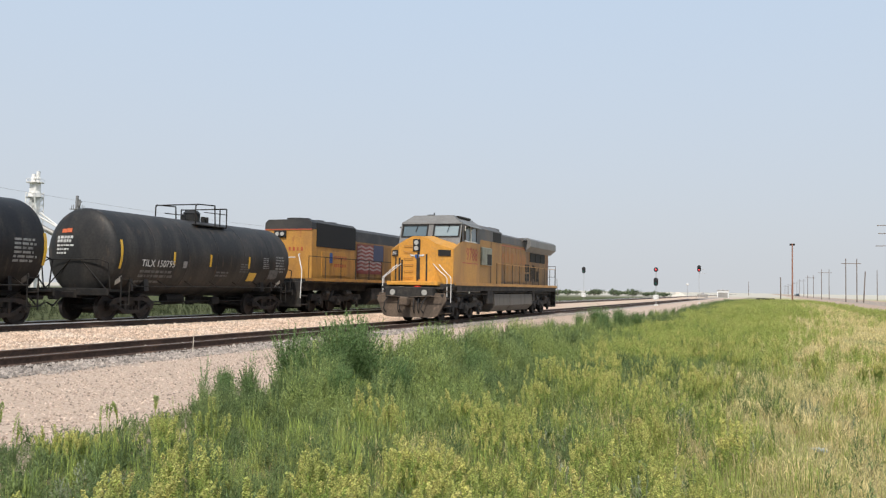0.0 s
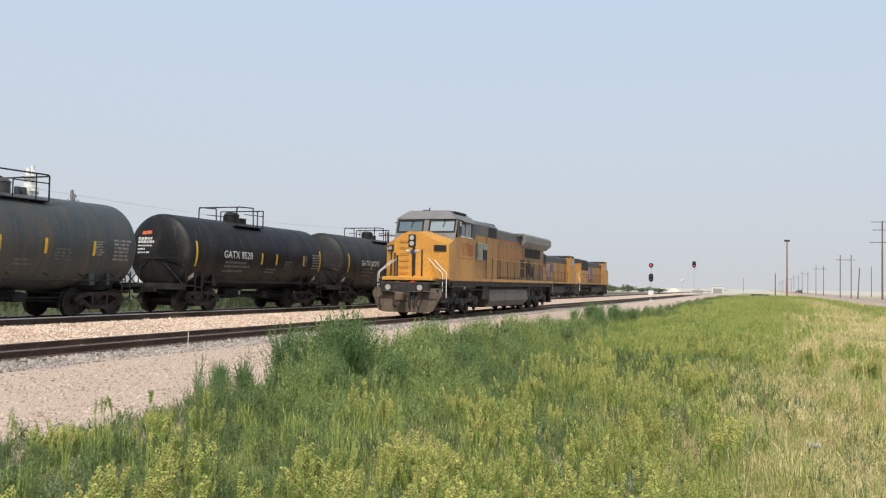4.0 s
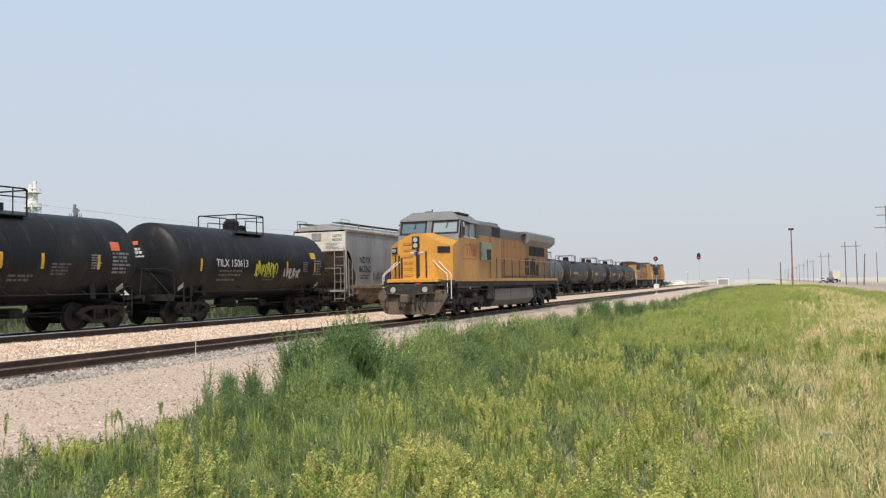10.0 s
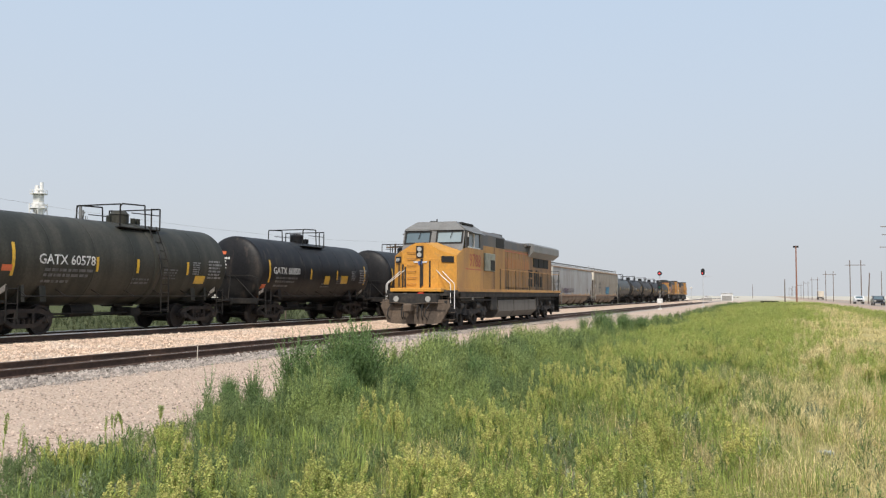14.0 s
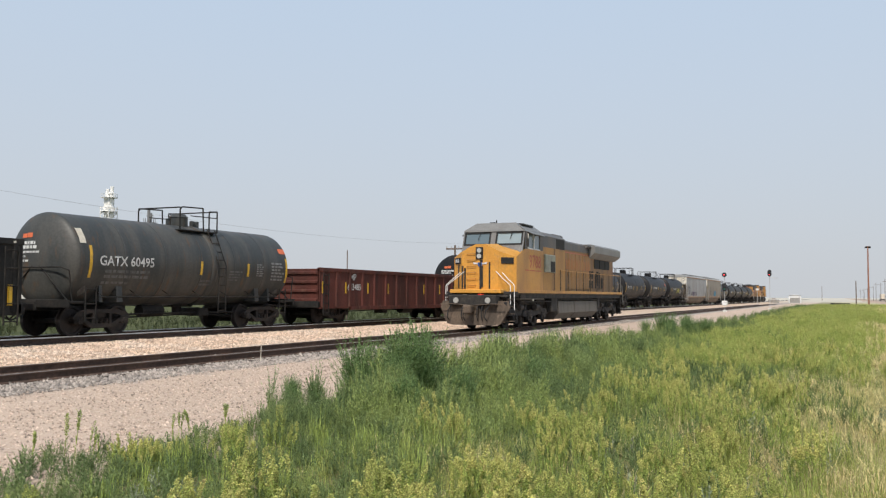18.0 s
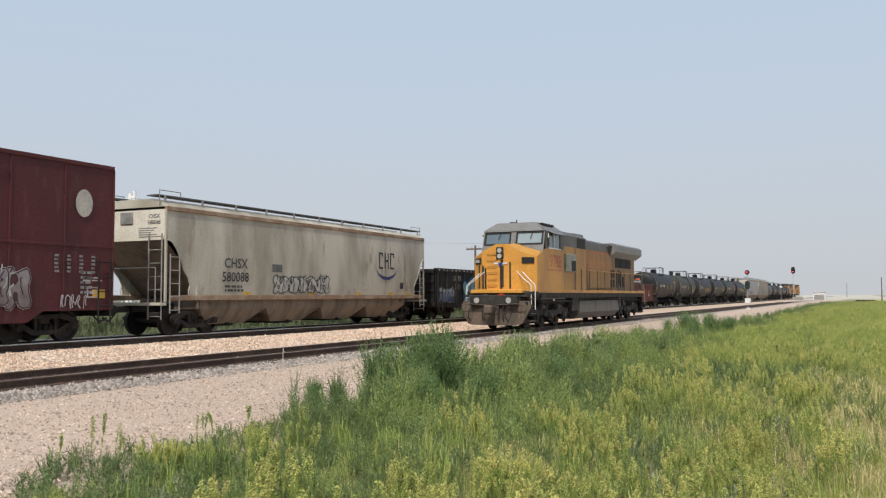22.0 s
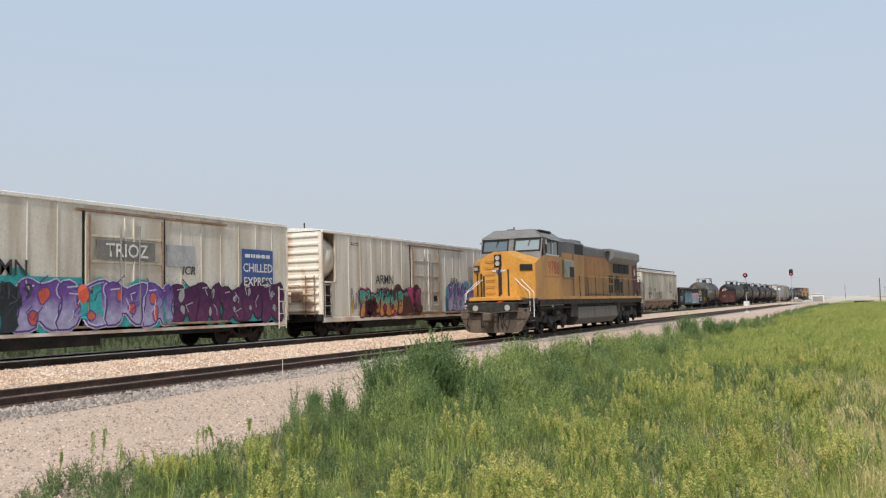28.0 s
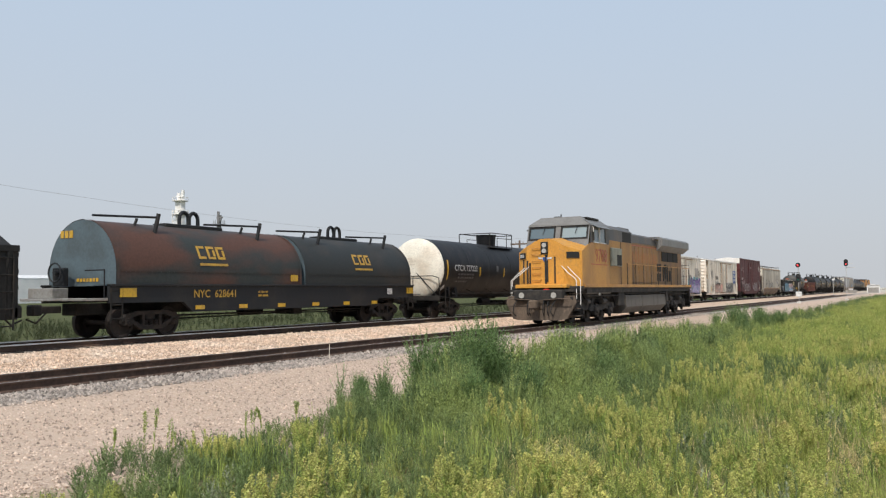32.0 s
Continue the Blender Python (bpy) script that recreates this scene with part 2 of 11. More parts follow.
WORNWHITE = surf("flaked_white_lettering", (0.44, 0.38, 0.36), 0.6, col2=(0.2, 0.1, 0.09), amount=0.8, scale=5.0)
MIDPRINT = surf("worn_grey_lettering", (0.24, 0.24, 0.235), 0.6, col2=(0.09, 0.09, 0.09), amount=0.8, scale=6.0)
YSTRIPE = surf("yellow_reflective_tape", (0.62, 0.38, 0.03), 0.35, col2=(0.4, 0.24, 0.05), amount=0.6, scale=5.0)
ORANGE = surf("orange_red_placard", (0.62, 0.14, 0.05), 0.5)
INK = surf("dark_lettering", (0.03, 0.03, 0.035), 0.6, col2=(0.08, 0.08, 0.08), amount=0.6, scale=8.0)
HOPTAN = surf("weathered_tan_grey_paint", (0.275, 0.245, 0.195), 0.6, col2=(0.18, 0.15, 0.115), amount=0.75, scale=0.6, stretch=(1, 1.2, 0.5), col3=(0.21, 0.15, 0.10), fine=0.08)
HOPGREY = surf("weathered_light_grey_paint", (0.33, 0.335, 0.335), 0.6, col2=(0.21, 0.19, 0.165), amount=0.55, scale=0.5, stretch=(1, 1.5, 0.45), col3=(0.24, 0.20, 0.165), fine=0.08)
HOPCREAM = surf("stained_cream_grey_paint", (0.49, 0.455, 0.375), 0.6, col2=(0.20, 0.175, 0.13), amount=0.65, scale=0.45, stretch=(1, 1.5, 0.5), col3=(0.26, 0.21, 0.15), fine=0.08)
HOPEND = surf("pale_end_sheet_paint", (0.66, 0.62, 0.53), 0.6, col2=(0.5, 0.44, 0.34), amount=0.6, scale=1.2)
RUSTEDGE = surf("rusty_roof_edge", (0.24, 0.15, 0.095), 0.8, col2=(0.36, 0.28, 0.2), amount=0.8, scale=1.4, stretch=(1, 1.2, 1), fine=0.2)
# dusty paint, with the shade below the hopper sides darkened into it
BAYSHADE = surf("dusty_shaded_bay_paint", (0.20, 0.158, 0.118), 0.75, col2=(0.095, 0.072, 0.054), amount=0.8, scale=1.2, stretch=(1, 2, 0.4), fine=0.15)
GALV = surf("galvanised_steel", (0.36, 0.35, 0.33), 0.5, 0.5, col2=(0.22, 0.19, 0.16), amount=0.6, scale=3.0)
GONRED = surf("rusty_red_brown_paint", (0.105, 0.032, 0.024), 0.75, col2=(0.05, 0.021, 0.017), amount=0.85, scale=0.9, stretch=(1, 2, 0.3), col3=(0.13, 0.06, 0.045), fine=0.2, spec=0.3)
GONBLACK = surf("black_gondola_paint", (0.013, 0.013, 0.013), 0.65, col2=(0.036, 0.032, 0.028), amount=0.7, scale=0.9, stretch=(1, 2, 0.3), fine=0.25, spec=0.3)
BOXRED = surf("boxcar_red_paint", (0.086, 0.020, 0.021), 0.6, col2=(0.058, 0.017, 0.017), amount=0.7, scale=0.6, stretch=(1, 1.4, 0.4), col3=(0.10, 0.034, 0.032), fine=0.14, spec=0.3)
ROOFWHITE = surf("bright_white_roof", (0.80, 0.78, 0.74), 0.5, col2=(0.6, 0.55, 0.48), amount=0.5, scale=1.0)
REEFER = surf("stained_white_reefer_paint", (0.66, 0.615, 0.53), 0.55, col2=(0.42, 0.355, 0.26), amount=0.7, scale=0.8, stretch=(1, 2.2, 0.22), col3=(0.50, 0.41, 0.30), fine=0.07)
REEFEND = surf("rust_stained_end_paint", (0.78, 0.72, 0.63), 0.55, col2=(0.45, 0.26, 0.14), amount=0.75, scale=0.8, stretch=(1.5, 1, 0.5), fine=0.08)
SIGNBLUE = surf("blue_sign_panel", (0.03, 0.085, 0.27), 0.45, col2=(0.05, 0.1, 0.26), amount=0.5, scale=3.0)
COILHOOD = surf("rusty_green_blue_hood", (0.03, 0.036, 0.034), 0.55, col2=(0.10, 0.042, 0.026), amount=0.85, scale=0.6, stretch=(1.2, 0.6, 1.2), fine=0.15, edge=(0.38, 0.56), spec=0.35)
COILHOODB = surf("dull_blue_green_hood", (0.024, 0.027, 0.026), 0.55, col2=(0.05, 0.04, 0.032), amount=0.7, scale=0.8, stretch=(1.2, 0.7, 0.8), fine=0.15, spec=0.35)
COILEND = surf("blue_grey_end_plate", (0.085, 0.12, 0.14), 0.5, col2=(0.06, 0.075, 0.08), amount=0.6, scale=1.4)
COILFRAME = surf("blue_black_frame_paint", (0.012, 0.014, 0.017), 0.6, col2=(0.03, 0.027, 0.024), amount=0.6, scale=1.0, spec=0.35)
COILYELLOW = surf("yellow_stencil_paint", (0.50, 0.30, 0.035), 0.5, col2=(0.3, 0.18, 0.05), amount=0.6, scale=4.0)
# pale blue-grey base paints the sky's reflection into the right pane
SCREEN = surf("sky_tinted_windscreen", (0.25, 0.31, 0.33), 0.08, spec=1.0, fine=0.02)
GLASS = surf("tinted_window_glass", (0.10, 0.14, 0.16), 0.06, 0.0, spec=1.0, fine=0.02)
SECONDGREY = surf("dull_grey_steel", (0.2, 0.2, 0.2), 0.6, 0.2, col2=(0.12, 0.12, 0.12), amount=0.6, scale=0.5)
WOODPOLE = surf("weathered_pole_wood", (0.16, 0.12, 0.095), 0.9, col2=(0.10, 0.075, 0.06), amount=0.7, scale=3.0, stretch=(6, 6, 0.3))
REDPOLE = surf("reddish_pole_wood", (0.30, 0.13, 0.085), 0.8, col2=(0.2, 0.1, 0.07), amount=0.7, scale=2.0, stretch=(6, 6, 0.3))
SIGBLACK = surf("signal_black_paint", (0.02, 0.02, 0.022), 0.5)
SIGSILVER = surf("aluminium_mast_paint", (0.50, 0.50, 0.49), 0.45, 0.3)
SIGRED = glow("red_signal_lens", (0.9, 0.05, 0.06), 1.5)
SIGGREEN = surf("green_signal_lens", (0.02, 0.16, 0.12), 0.2)
LAMPGLASS = surf("headlight_glass", (0.42, 0.41, 0.38), 0.12, spec=1.0)
REDLENS = surf("red_lens", (0.5, 0.04, 0.03), 0.2)
CONCRETE = surf("pale_concrete", (0.66, 0.64, 0.60), 0.8, col2=(0.5, 0.48, 0.44), amount=0.6, scale=0.3)
SILVERROOF = surf("white_metal_cladding", (0.75, 0.75, 0.74), 0.4, col2=(0.6, 0.6, 0.6), amount=0.5, scale=0.3)
WHITEMETAL = surf("white_painted_steel", (0.78, 0.77, 0.74), 0.5, col2=(0.62, 0.6, 0.56), amount=0.5, scale=0.4)
TRAILER = surf("beige_trailer_sheet", (0.62, 0.55, 0.45), 0.5, col2=(0.5, 0.44, 0.36), amount=0.5, scale=0.6)
TYRE = surf("tyre_rubber", (0.02, 0.02, 0.02), 0.85)
CARWHITE = surf("white_car_paint", (0.75, 0.75, 0.75), 0.25)
CARDARK = surf("dark_car_paint", (0.05, 0.055, 0.065), 0.25)
ASPHALT = surf("sun_bleached_asphalt", (0.30, 0.25, 0.21), 0.9, col2=(0.36, 0.30, 0.24), amount=0.6, scale=0.25, stretch=(3, 0.3, 1), fine=0.2)
DIRT = surf("tan_dirt_shoulder", (0.42, 0.31, 0.235), 0.95, col2=(0.33, 0.24, 0.17), amount=0.6, scale=0.3, fine=0.2)
PALEPILE = surf("pale_stone_pile", (0.66, 0.60, 0.52), 0.9, col2=(0.5, 0.45, 0.38), amount=0.6, scale=1.0, fine=0.2)
STONETAN = surf("tan_pink_ballast", (0.56, 0.42, 0.315), 0.9, col2=(0.62, 0.52, 0.43), amount=0.7, scale=1.0, island=0.35, fine=0.1)
STONEGREY = surf("grey_ballast", (0.29, 0.255, 0.225), 0.9, col2=(0.42, 0.36, 0.31), amount=0.7, scale=1.0, island=0.5, fine=0.12)
STONEPINK = surf("pinkish_road_gravel", (0.45, 0.355, 0.285), 0.9, col2=(0.55, 0.45, 0.375), amount=0.7, scale=1.0, island=0.55, fine=0.1)


def leafy(name, col, col2, col3=None, scale=0.5, island=0.5, trans=0.35):
    m = surf(name, col, 0.65, col2=col2, amount=0.9, scale=scale, col3=col3, fine=0.1, fscale=3.0, island=island, spec=0.25, edge=(0.4, 0.62))
    n, l = m.node_tree.nodes, m.node_tree.links
    b, out = n["Principled BSDF"], n["Material Output"]
    t = n.new("ShaderNodeBsdfTranslucent")
    l.new(b.inputs["Base Color"].links[0].from_socket, t.inputs["Color"])
    x = n.new("ShaderNodeMixShader")
    x.inputs[0].default_value = trans
    l.new(b.outputs[0], x.inputs[1])
    l.new(t.outputs[0], x.inputs[2])
    l.new(x.outputs[0], out.inputs["Surface"])
    return m


FEATHER = leafy("feathery_weed_green", (0.158, 0.220, 0.090), (0.228, 0.292, 0.113), (0.115, 0.168, 0.073), 1.6)
PALEFEATHER = leafy("pale_feathery_weed", (0.28, 0.352, 0.116), (0.37, 0.418, 0.145), (0.20, 0.272, 0.098), 1.6)
MIDFEATHER = leafy("middle_feathery_weed", (0.235, 0.308, 0.114), (0.315, 0.375, 0.142), (0.172, 0.236, 0.093), 1.6)
BUSHGREEN = leafy("dark_bush_green", (0.145, 0.228, 0.086), (0.200, 0.284, 0.106), (0.108, 0.172, 0.069), 1.6)
YGREEN = leafy("yellow_green_weed", (0.31, 0.39, 0.10), (0.40, 0.45, 0.128), (0.205, 0.29, 0.08), 1.4)
YFLOWER = leafy("yellow_flower_head", (0.57, 0.545, 0.18), (0.37, 0.415, 0.12), (0.57, 0.465, 0.205), 1.8, 0.5)
STRAW = leafy("dry_straw_grass", (0.68, 0.565, 0.30), (0.57, 0.505, 0.235), (0.41, 0.435, 0.165), 0.9)
GRASS = leafy("short_green_grass", (0.33, 0.395, 0.115), (0.43, 0.435, 0.155), (0.24, 0.325, 0.095), 0.9)
SAGE = leafy("grey_sage_leaf", (0.33, 0.36, 0.24), (0.26, 0.30, 0.18))
# leaf green lightened to carry the haze over the horizon shrubs
FARLEAF = leafy("hazed_shrub_green", (0.13, 0.17, 0.095), (0.17, 0.20, 0.115))
TRACKSIDE = leafy("dull_trackside_green", (0.05, 0.066, 0.03), (0.08, 0.09, 0.042), (0.035, 0.052, 0.026))


def ground_material():
    """Soil and gravel in bands along the tracks, with ragged edges; distance haze is painted pale far off."""
    m = bpy.data.materials.new("ground_soil_and_gravel")
    m.use_nodes = True
    n, l = m.node_tree.nodes, m.node_tree.links
    b = n["Principled BSDF"]
    tc, sep = n.new("ShaderNodeTexCoord"), n.new("ShaderNodeSeparateXYZ")
    l.new(tc.outputs["Object"], sep.inputs[0])

    def noise_tex(sc, detail=5.0):
        t = n.new("ShaderNodeTexNoise")
        t.inputs["Scale"].default_value, t.inputs["Detail"].default_value = sc, detail
        l.new(tc.outputs["Object"], t.inputs["Vector"])
        return t.outputs["Fac"]

    def math_node(op, a, c):
        x = n.new("ShaderNodeMath")
        x.operation = op
        for i, v in enumerate((a, c)):
            if isinstance(v, (int, float)):
                x.inputs[i].default_value = v
            else:
                l.new(v, x.inputs[i])
        return x.outputs[0]

    def step(v, lo, hi):
        r = n.new("ShaderNodeMapRange")
        r.inputs["From Min"].default_value, r.inputs["From Max"].default_value = lo, hi
        l.new(v, r.inputs["Value"])
        return r.outputs[0]

    def mix(fac, a, c):
        x = n.new("ShaderNodeMix")
        x.data_type = "RGBA"
        l.new(fac, x.inputs[0])
        for sock, val in ((x.inputs[6], a), (x.inputs[7], c)):
            if isinstance(val, tuple):
                sock.default_value = (*val, 1)
            else:
                l.new(val, sock)
        return x.outputs[2]

    big, mid, fine = noise_tex(0.22), noise_tex(1.4), noise_tex(22.0, 3.0)
    x = math_node("ADD", sep.outputs[0], math_node("MULTIPLY", math_node("SUBTRACT", mid, 0.5), 1.1))
    xr = math_node("ADD", sep.outputs[0], math_node("MULTIPLY", math_node("SUBTRACT", big, 0.5), 7.0))
    tan = mix(step(fine, 0.35, 0.65), (0.44, 0.325, 0.24), (0.62, 0.49, 0.385))
    grey = mix(step(fine, 0.35, 0.65), (0.24, 0.215, 0.195), (0.42, 0.37, 0.335))
    pink = mix(step(fine, 0.35, 0.65), (0.40, 0.30, 0.23), (0.57, 0.455, 0.365))
    pink = mix(step(big, 0.5, 0.62), pink, mix(step(fine, 0.3, 0.7), (0.47, 0.36, 0.28), (0.54, 0.43, 0.345)))
    green = mix(step(mid, 0.4, 0.6), (0.055, 0.07, 0.028), (0.10, 0.105, 0.045))
    soil = mix(step(mid, 0.4, 0.62), (0.15, 0.16, 0.065), (0.24, 0.20, 0.10))
    dry = mix(step(mid, 0.42, 0.6), (0.46, 0.38, 0.19), (0.36, 0.34, 0.15))
    dry = mix(step(noise_tex(0.7), 0.62, 0.70), dry, (0.36, 0.20, 0.11))
    dry = mix(step(noise_tex(0.09), 0.52, 0.62), dry, (0.17, 0.21, 0.07))
    c = mix(step(x, -27.5, -26.0), green, tan)
    c = mix(step(x, -16.3, -15.9), c, grey)
    c = mix(step(x, -12.75, -12.2), c, pink)
    c = mix(step(x, -6.7, -5.6), c, soil)
    c = mix(step(xr, -2.5, 2.5), c, dry)
    # distance haze put into the colour: the far ground pales with y
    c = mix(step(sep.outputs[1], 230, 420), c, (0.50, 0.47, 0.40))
    l.new(c, b.inputs["Base Color"])
    b.inputs["Roughness"].default_value, b.inputs["Specular IOR Level"].default_value = 0.95, 0.1
    bp = n.new("ShaderNodeBump")
    bp.inputs["Strength"].default_value, bp.inputs["Distance"].default_value = 0.6, 0.03
    l.new(fine, bp.inputs["Height"])
    l.new(bp.outputs[0], b.inputs["Normal"])
    return m


# ---- ground and tracks ----
XN, XF = -14.4, -21.65        # the middle of the siding and of the main track
RN, RF = 0.30, 0.49           # their rail tops
SPEED = 11.1                  # the train's speed, metres a second
PROFILE = [(-4000, 0.0), (-60, -0.15), (-27, -0.1), (-25, 0.05), (-23.6, 0.31), (-19.7, 0.31), (-18.0, 0.26), (-16.4, 0.13), (-12.9, 0.12),
           (-11.7, 0.03), (-9, 0.0), (-7, 0.05), (-4, 0.06), (1, 0.1), (6, 0.12), (12, 0.02), (15, -0.02), (28, -0.02), (60, 0), (4000, 0)]


def height(x, y):
    z = np.interp(x, [p[0] for p in PROFILE], [p[1] for p in PROFILE])
    weeds = np.clip((x + 8.5) / 1.5, 0, 1) * np.clip((14 - x) / 3, 0, 1)
    bump = 0.05 * np.sin(x * 1.3 + 0.7 * np.sin(y * 0.4)) * np.sin(y * 0.9 + 1.1) + 0.04 * np.sin(x * 2.9 + y * 1.7)
    rise = 0.55 * np.exp(-((x - 1.5) / 6.0) ** 2 - ((y - 105) / 45.0) ** 2)
    return z + weeds * bump + rise


gx = np.unique(np.concatenate([np.arange(-30, 16, 0.45), np.geomspace(16, 3500, 26), -np.geomspace(30, 3500, 24)]))
gy = np.unique(np.concatenate([np.arange(-6, 60, 0.6), np.geomspace(60, 4500, 60), -np.geomspace(6, 900, 18)]))
GX, GY = np.meshgrid(gx, gy)
gv = np.stack([GX, GY, height(GX, GY)], -1).reshape(-1, 3)
w = len(gx)
gi = (np.arange(len(gy) - 1)[:, None] * w + np.arange(w - 1)[None]).ravel()
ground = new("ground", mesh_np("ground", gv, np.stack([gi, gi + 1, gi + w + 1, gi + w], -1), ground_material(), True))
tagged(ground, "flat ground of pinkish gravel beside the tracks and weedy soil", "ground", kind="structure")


def scatter_stones(name, n, xs, ys, size, mat, label):
    """Loose stones: squashed octahedra lying on the ground."""
    rng = np.random.default_rng(len(name) + n)
    x = rng.uniform(*xs, n)
    y = ys[0] + (ys[1] - ys[0]) * rng.random(n) ** 1.8
    r = rng.uniform(*size, n) * rng.uniform(0.6, 1.2, n)
    base = np.array([(1, 0, 0), (0, 1, 0), (-1, 0, 0), (0, -1, 0), (0.2, 0.1, 0.8), (-0.1, 0.1, -0.6)])
    v = base[None] * (1 + rng.uniform(-0.3, 0.3, (n, 6, 3)))
    a = rng.uniform(0, 6.28, n)
    c, s = np.cos(a)[:, None], np.sin(a)[:, None]
    vx, vy = v[..., 0] * c - v[..., 1] * s, v[..., 0] * s + v[..., 1] * c
    out = np.stack([vx * r[:, None] + x[:, None], vy * r[:, None] * 0.75 + y[:, None], v[..., 2] * r[:, None] + (height(x, y) + r * 0.25)[:, None]], -1)
    f = np.array([(0, 1, 4), (1, 2, 4), (2, 3, 4), (3, 0, 4), (1, 0, 5), (2, 1, 5), (3, 2, 5), (0, 3, 5)])
    faces = (f[None] + 6 * np.arange(n)[:, None, None]).reshape(-1, 3)
    ob = new(name, mesh_np(name, out.reshape(-1, 3), faces, mat))
    return tagged(ob, label, "gravel", kind="stuff")


scatter_stones("ballast_between_tracks", 34000, (-19.9, -16.0), (4, 70), (0.02, 0.06), STONETAN, "bright tan crushed stone ballast heaped between the tracks")
scatter_stones("ballast_shoulder", 12000, (-13.45, -12.35), (6, 60), (0.02, 0.05), STONEGREY, "coarse grey ballast stones along the siding rail")
scatter_stones("siding_ballast", 9000, (-15.8, -13.0), (6, 60), (0.02, 0.05), STONEGREY, "grey ballast stones between the rails of the siding")
scatter_stones("road_gravel", 36000, (-12.5, -6.4), (3, 45), (0.008, 0.026), STONEPINK, "fine pinkish gravel on the access strip")

RAIL_PROFILE = [(-0.075, 0), (0.075, 0), (0.07, 0.018), (0.012, 0.035), (0.012, 0.125), (0.034, 0.132), (0.036, 0.155), (0.028, 0.165), (-0.028, 0.165),
                (-0.036, 0.155), (-0.034, 0.132), (-0.012, 0.125), (-0.012, 0.035), (-0.07, 0.018)]


def rail_track(label, x, top, y0, y1, ties, head=RAILTOP):
    tr = thing("rail_track", label, "track", pose(x, 0, top - 0.165))
    tr["kind"] = "structure"
    for side in (-0.753, 0.753):
        part("rail", M().prism([(u + side, h) for u, h in RAIL_PROFILE], "y", y0, y1), RAILSIDE, tr, "rusty steel rail")
        part("rail_head", M().box(side - (0.0375 if head is RAILBRIGHT else 0.026), side + (0.0375 if head is RAILBRIGHT else 0.026), y0, y1, 0.138 if head is RAILBRIGHT else 0.164, 0.1675), head, tr, "worn bright running surface")
    tie = M().box(-1.3, 1.3, -0.115, 0.115, -0.16, 0.004, 0.012).mesh("tie", TIE)
    rng = random.Random(5)
    for i in range(ties):
        part("tie", tie, None, tr, at=pose(rng.uniform(-0.03, 0.03), -4 + 0.52 * i, rng.uniform(-0.012, 0.008), 0, 0, rng.uniform(-0.8, 0.8)))
    rest = M()
    for i in range(ties, ties + 280):
        rest.box(-1.3, 1.3, -4.115 + 0.52 * i, -3.885 + 0.52 * i, -0.16, 0.0)
    far = part("far_ties", rest, TIE, tr)
    far["kind"] = "stuff"
    plate = M().box(-0.17, 0.17, -0.1, 0.1, 0.004, 0.02).mesh("tie_plate", RAILSIDE)
    for i in range(0, 110):
        part("tie_plate", plate, None, tr, at=pose(0.753, -4 + 0.52 * i, 0))
    return tr


rail_track("straight railway siding with rusty rails on buried wooden ties", XN, RN, -120, 190, 150)
rail_track("straight main railway track on tan ballast", XF, RF, -400, 700, 150, RAILBRIGHT)


# ---- parts that the freight cars share ----
def flat_side(x):
    return lambda z, y=0.0: x


def lettering(parent, body, y, z, size, mat, side, name="lettering", label="", shear=0.0):
    """Stencilled words on a car's side, y at the middle, z at the foot of the letters."""
    cu = bpy.data.curves.new(name, "FONT")
    cu.body, cu.size, cu.align_x, cu.resolution_u = body, size * 1.35, "CENTER", 2
    cu.offset = size * 0.018
    tmp = bpy.data.objects.new(name, cu)
    me = bpy.data.meshes.new_from_object(tmp)
    bpy.data.objects.remove(tmp)
    me.materials.clear()
    me.materials.append(mat)
    for v in me.vertices:
        u, h = v.co.x + shear * v.co.y, v.co.y
        v.co = (side(z + h) + 0.012, y + u, z + h)
    return tagged(part(name, me, None, parent, label), kind="stuff")


def end_lettering(parent, body, x, z, size, mat, y):
    """Stencilled words on a car's rear end, x at the middle."""
    ob = lettering(parent, body, 0, z, size, mat, flat_side(0), "end_lettering")
    for v in ob.data.vertices:
        v.co = (x + v.co.y, y, v.co.z)
    return ob


def bars(parent, y, z, w, h, rows, mat, side, seed=1, name="small_print", label=""):
    """Rows of writing too small to read, as plain bars."""
    rng, m = random.Random(seed), M()
    step = h / rows
    for r in range(rows):
        zz, u = z + h - (r + 1) * step, y - w / 2
        end = y + w / 2 * rng.uniform(0.5, 1)
        while u < end - 0.05:
            d = min(rng.uniform(0.08, 0.3), end - u)
            z0, z1 = zz + step * 0.25, zz + step * 0.8
            m.poly([(side(z0) + 0.01, u, z0), (side(z0) + 0.01, u + d, z0), (side(z1) + 0.01, u + d, z1), (side(z1) + 0.01, u, z1)])
            u += d + 0.05
    return tagged(part(name, m, mat, parent, label), kind="stuff")


def patch(parent, y0, y1, z0, z1, mat, side, name, label="", lift=0.008, rows=4):
    """A thin plate, strip of tape or panel of paint that follows the side."""
    m = M()
    zs = [z0 + (z1 - z0) * i / rows for i in range(rows + 1)]
    vs = [(side(z) + d, y, z) for d in (0.0, lift) for z in zs for y in (y0, y1)]
    k = 2 * (rows + 1)
    m.add(vs, [(k + 2 * i, k + 2 * i + 1, k + 2 * i + 3, k + 2 * i + 2) for i in range(rows)])
    m.add(vs, [(0, 1, k + 1, k), (k - 2, k - 1, 2 * k - 1, 2 * k - 2)])
    m.add(vs, [(2 * i, k + 2 * i, k + 2 * i + 2, 2 * i + 2) for i in range(rows)] + [(2 * i + 1, k + 2 * i + 1, k + 2 * i + 3, 2 * i + 3) for i in range(rows)])
    return part(name, m, mat, parent, label)


PAINTS = {}


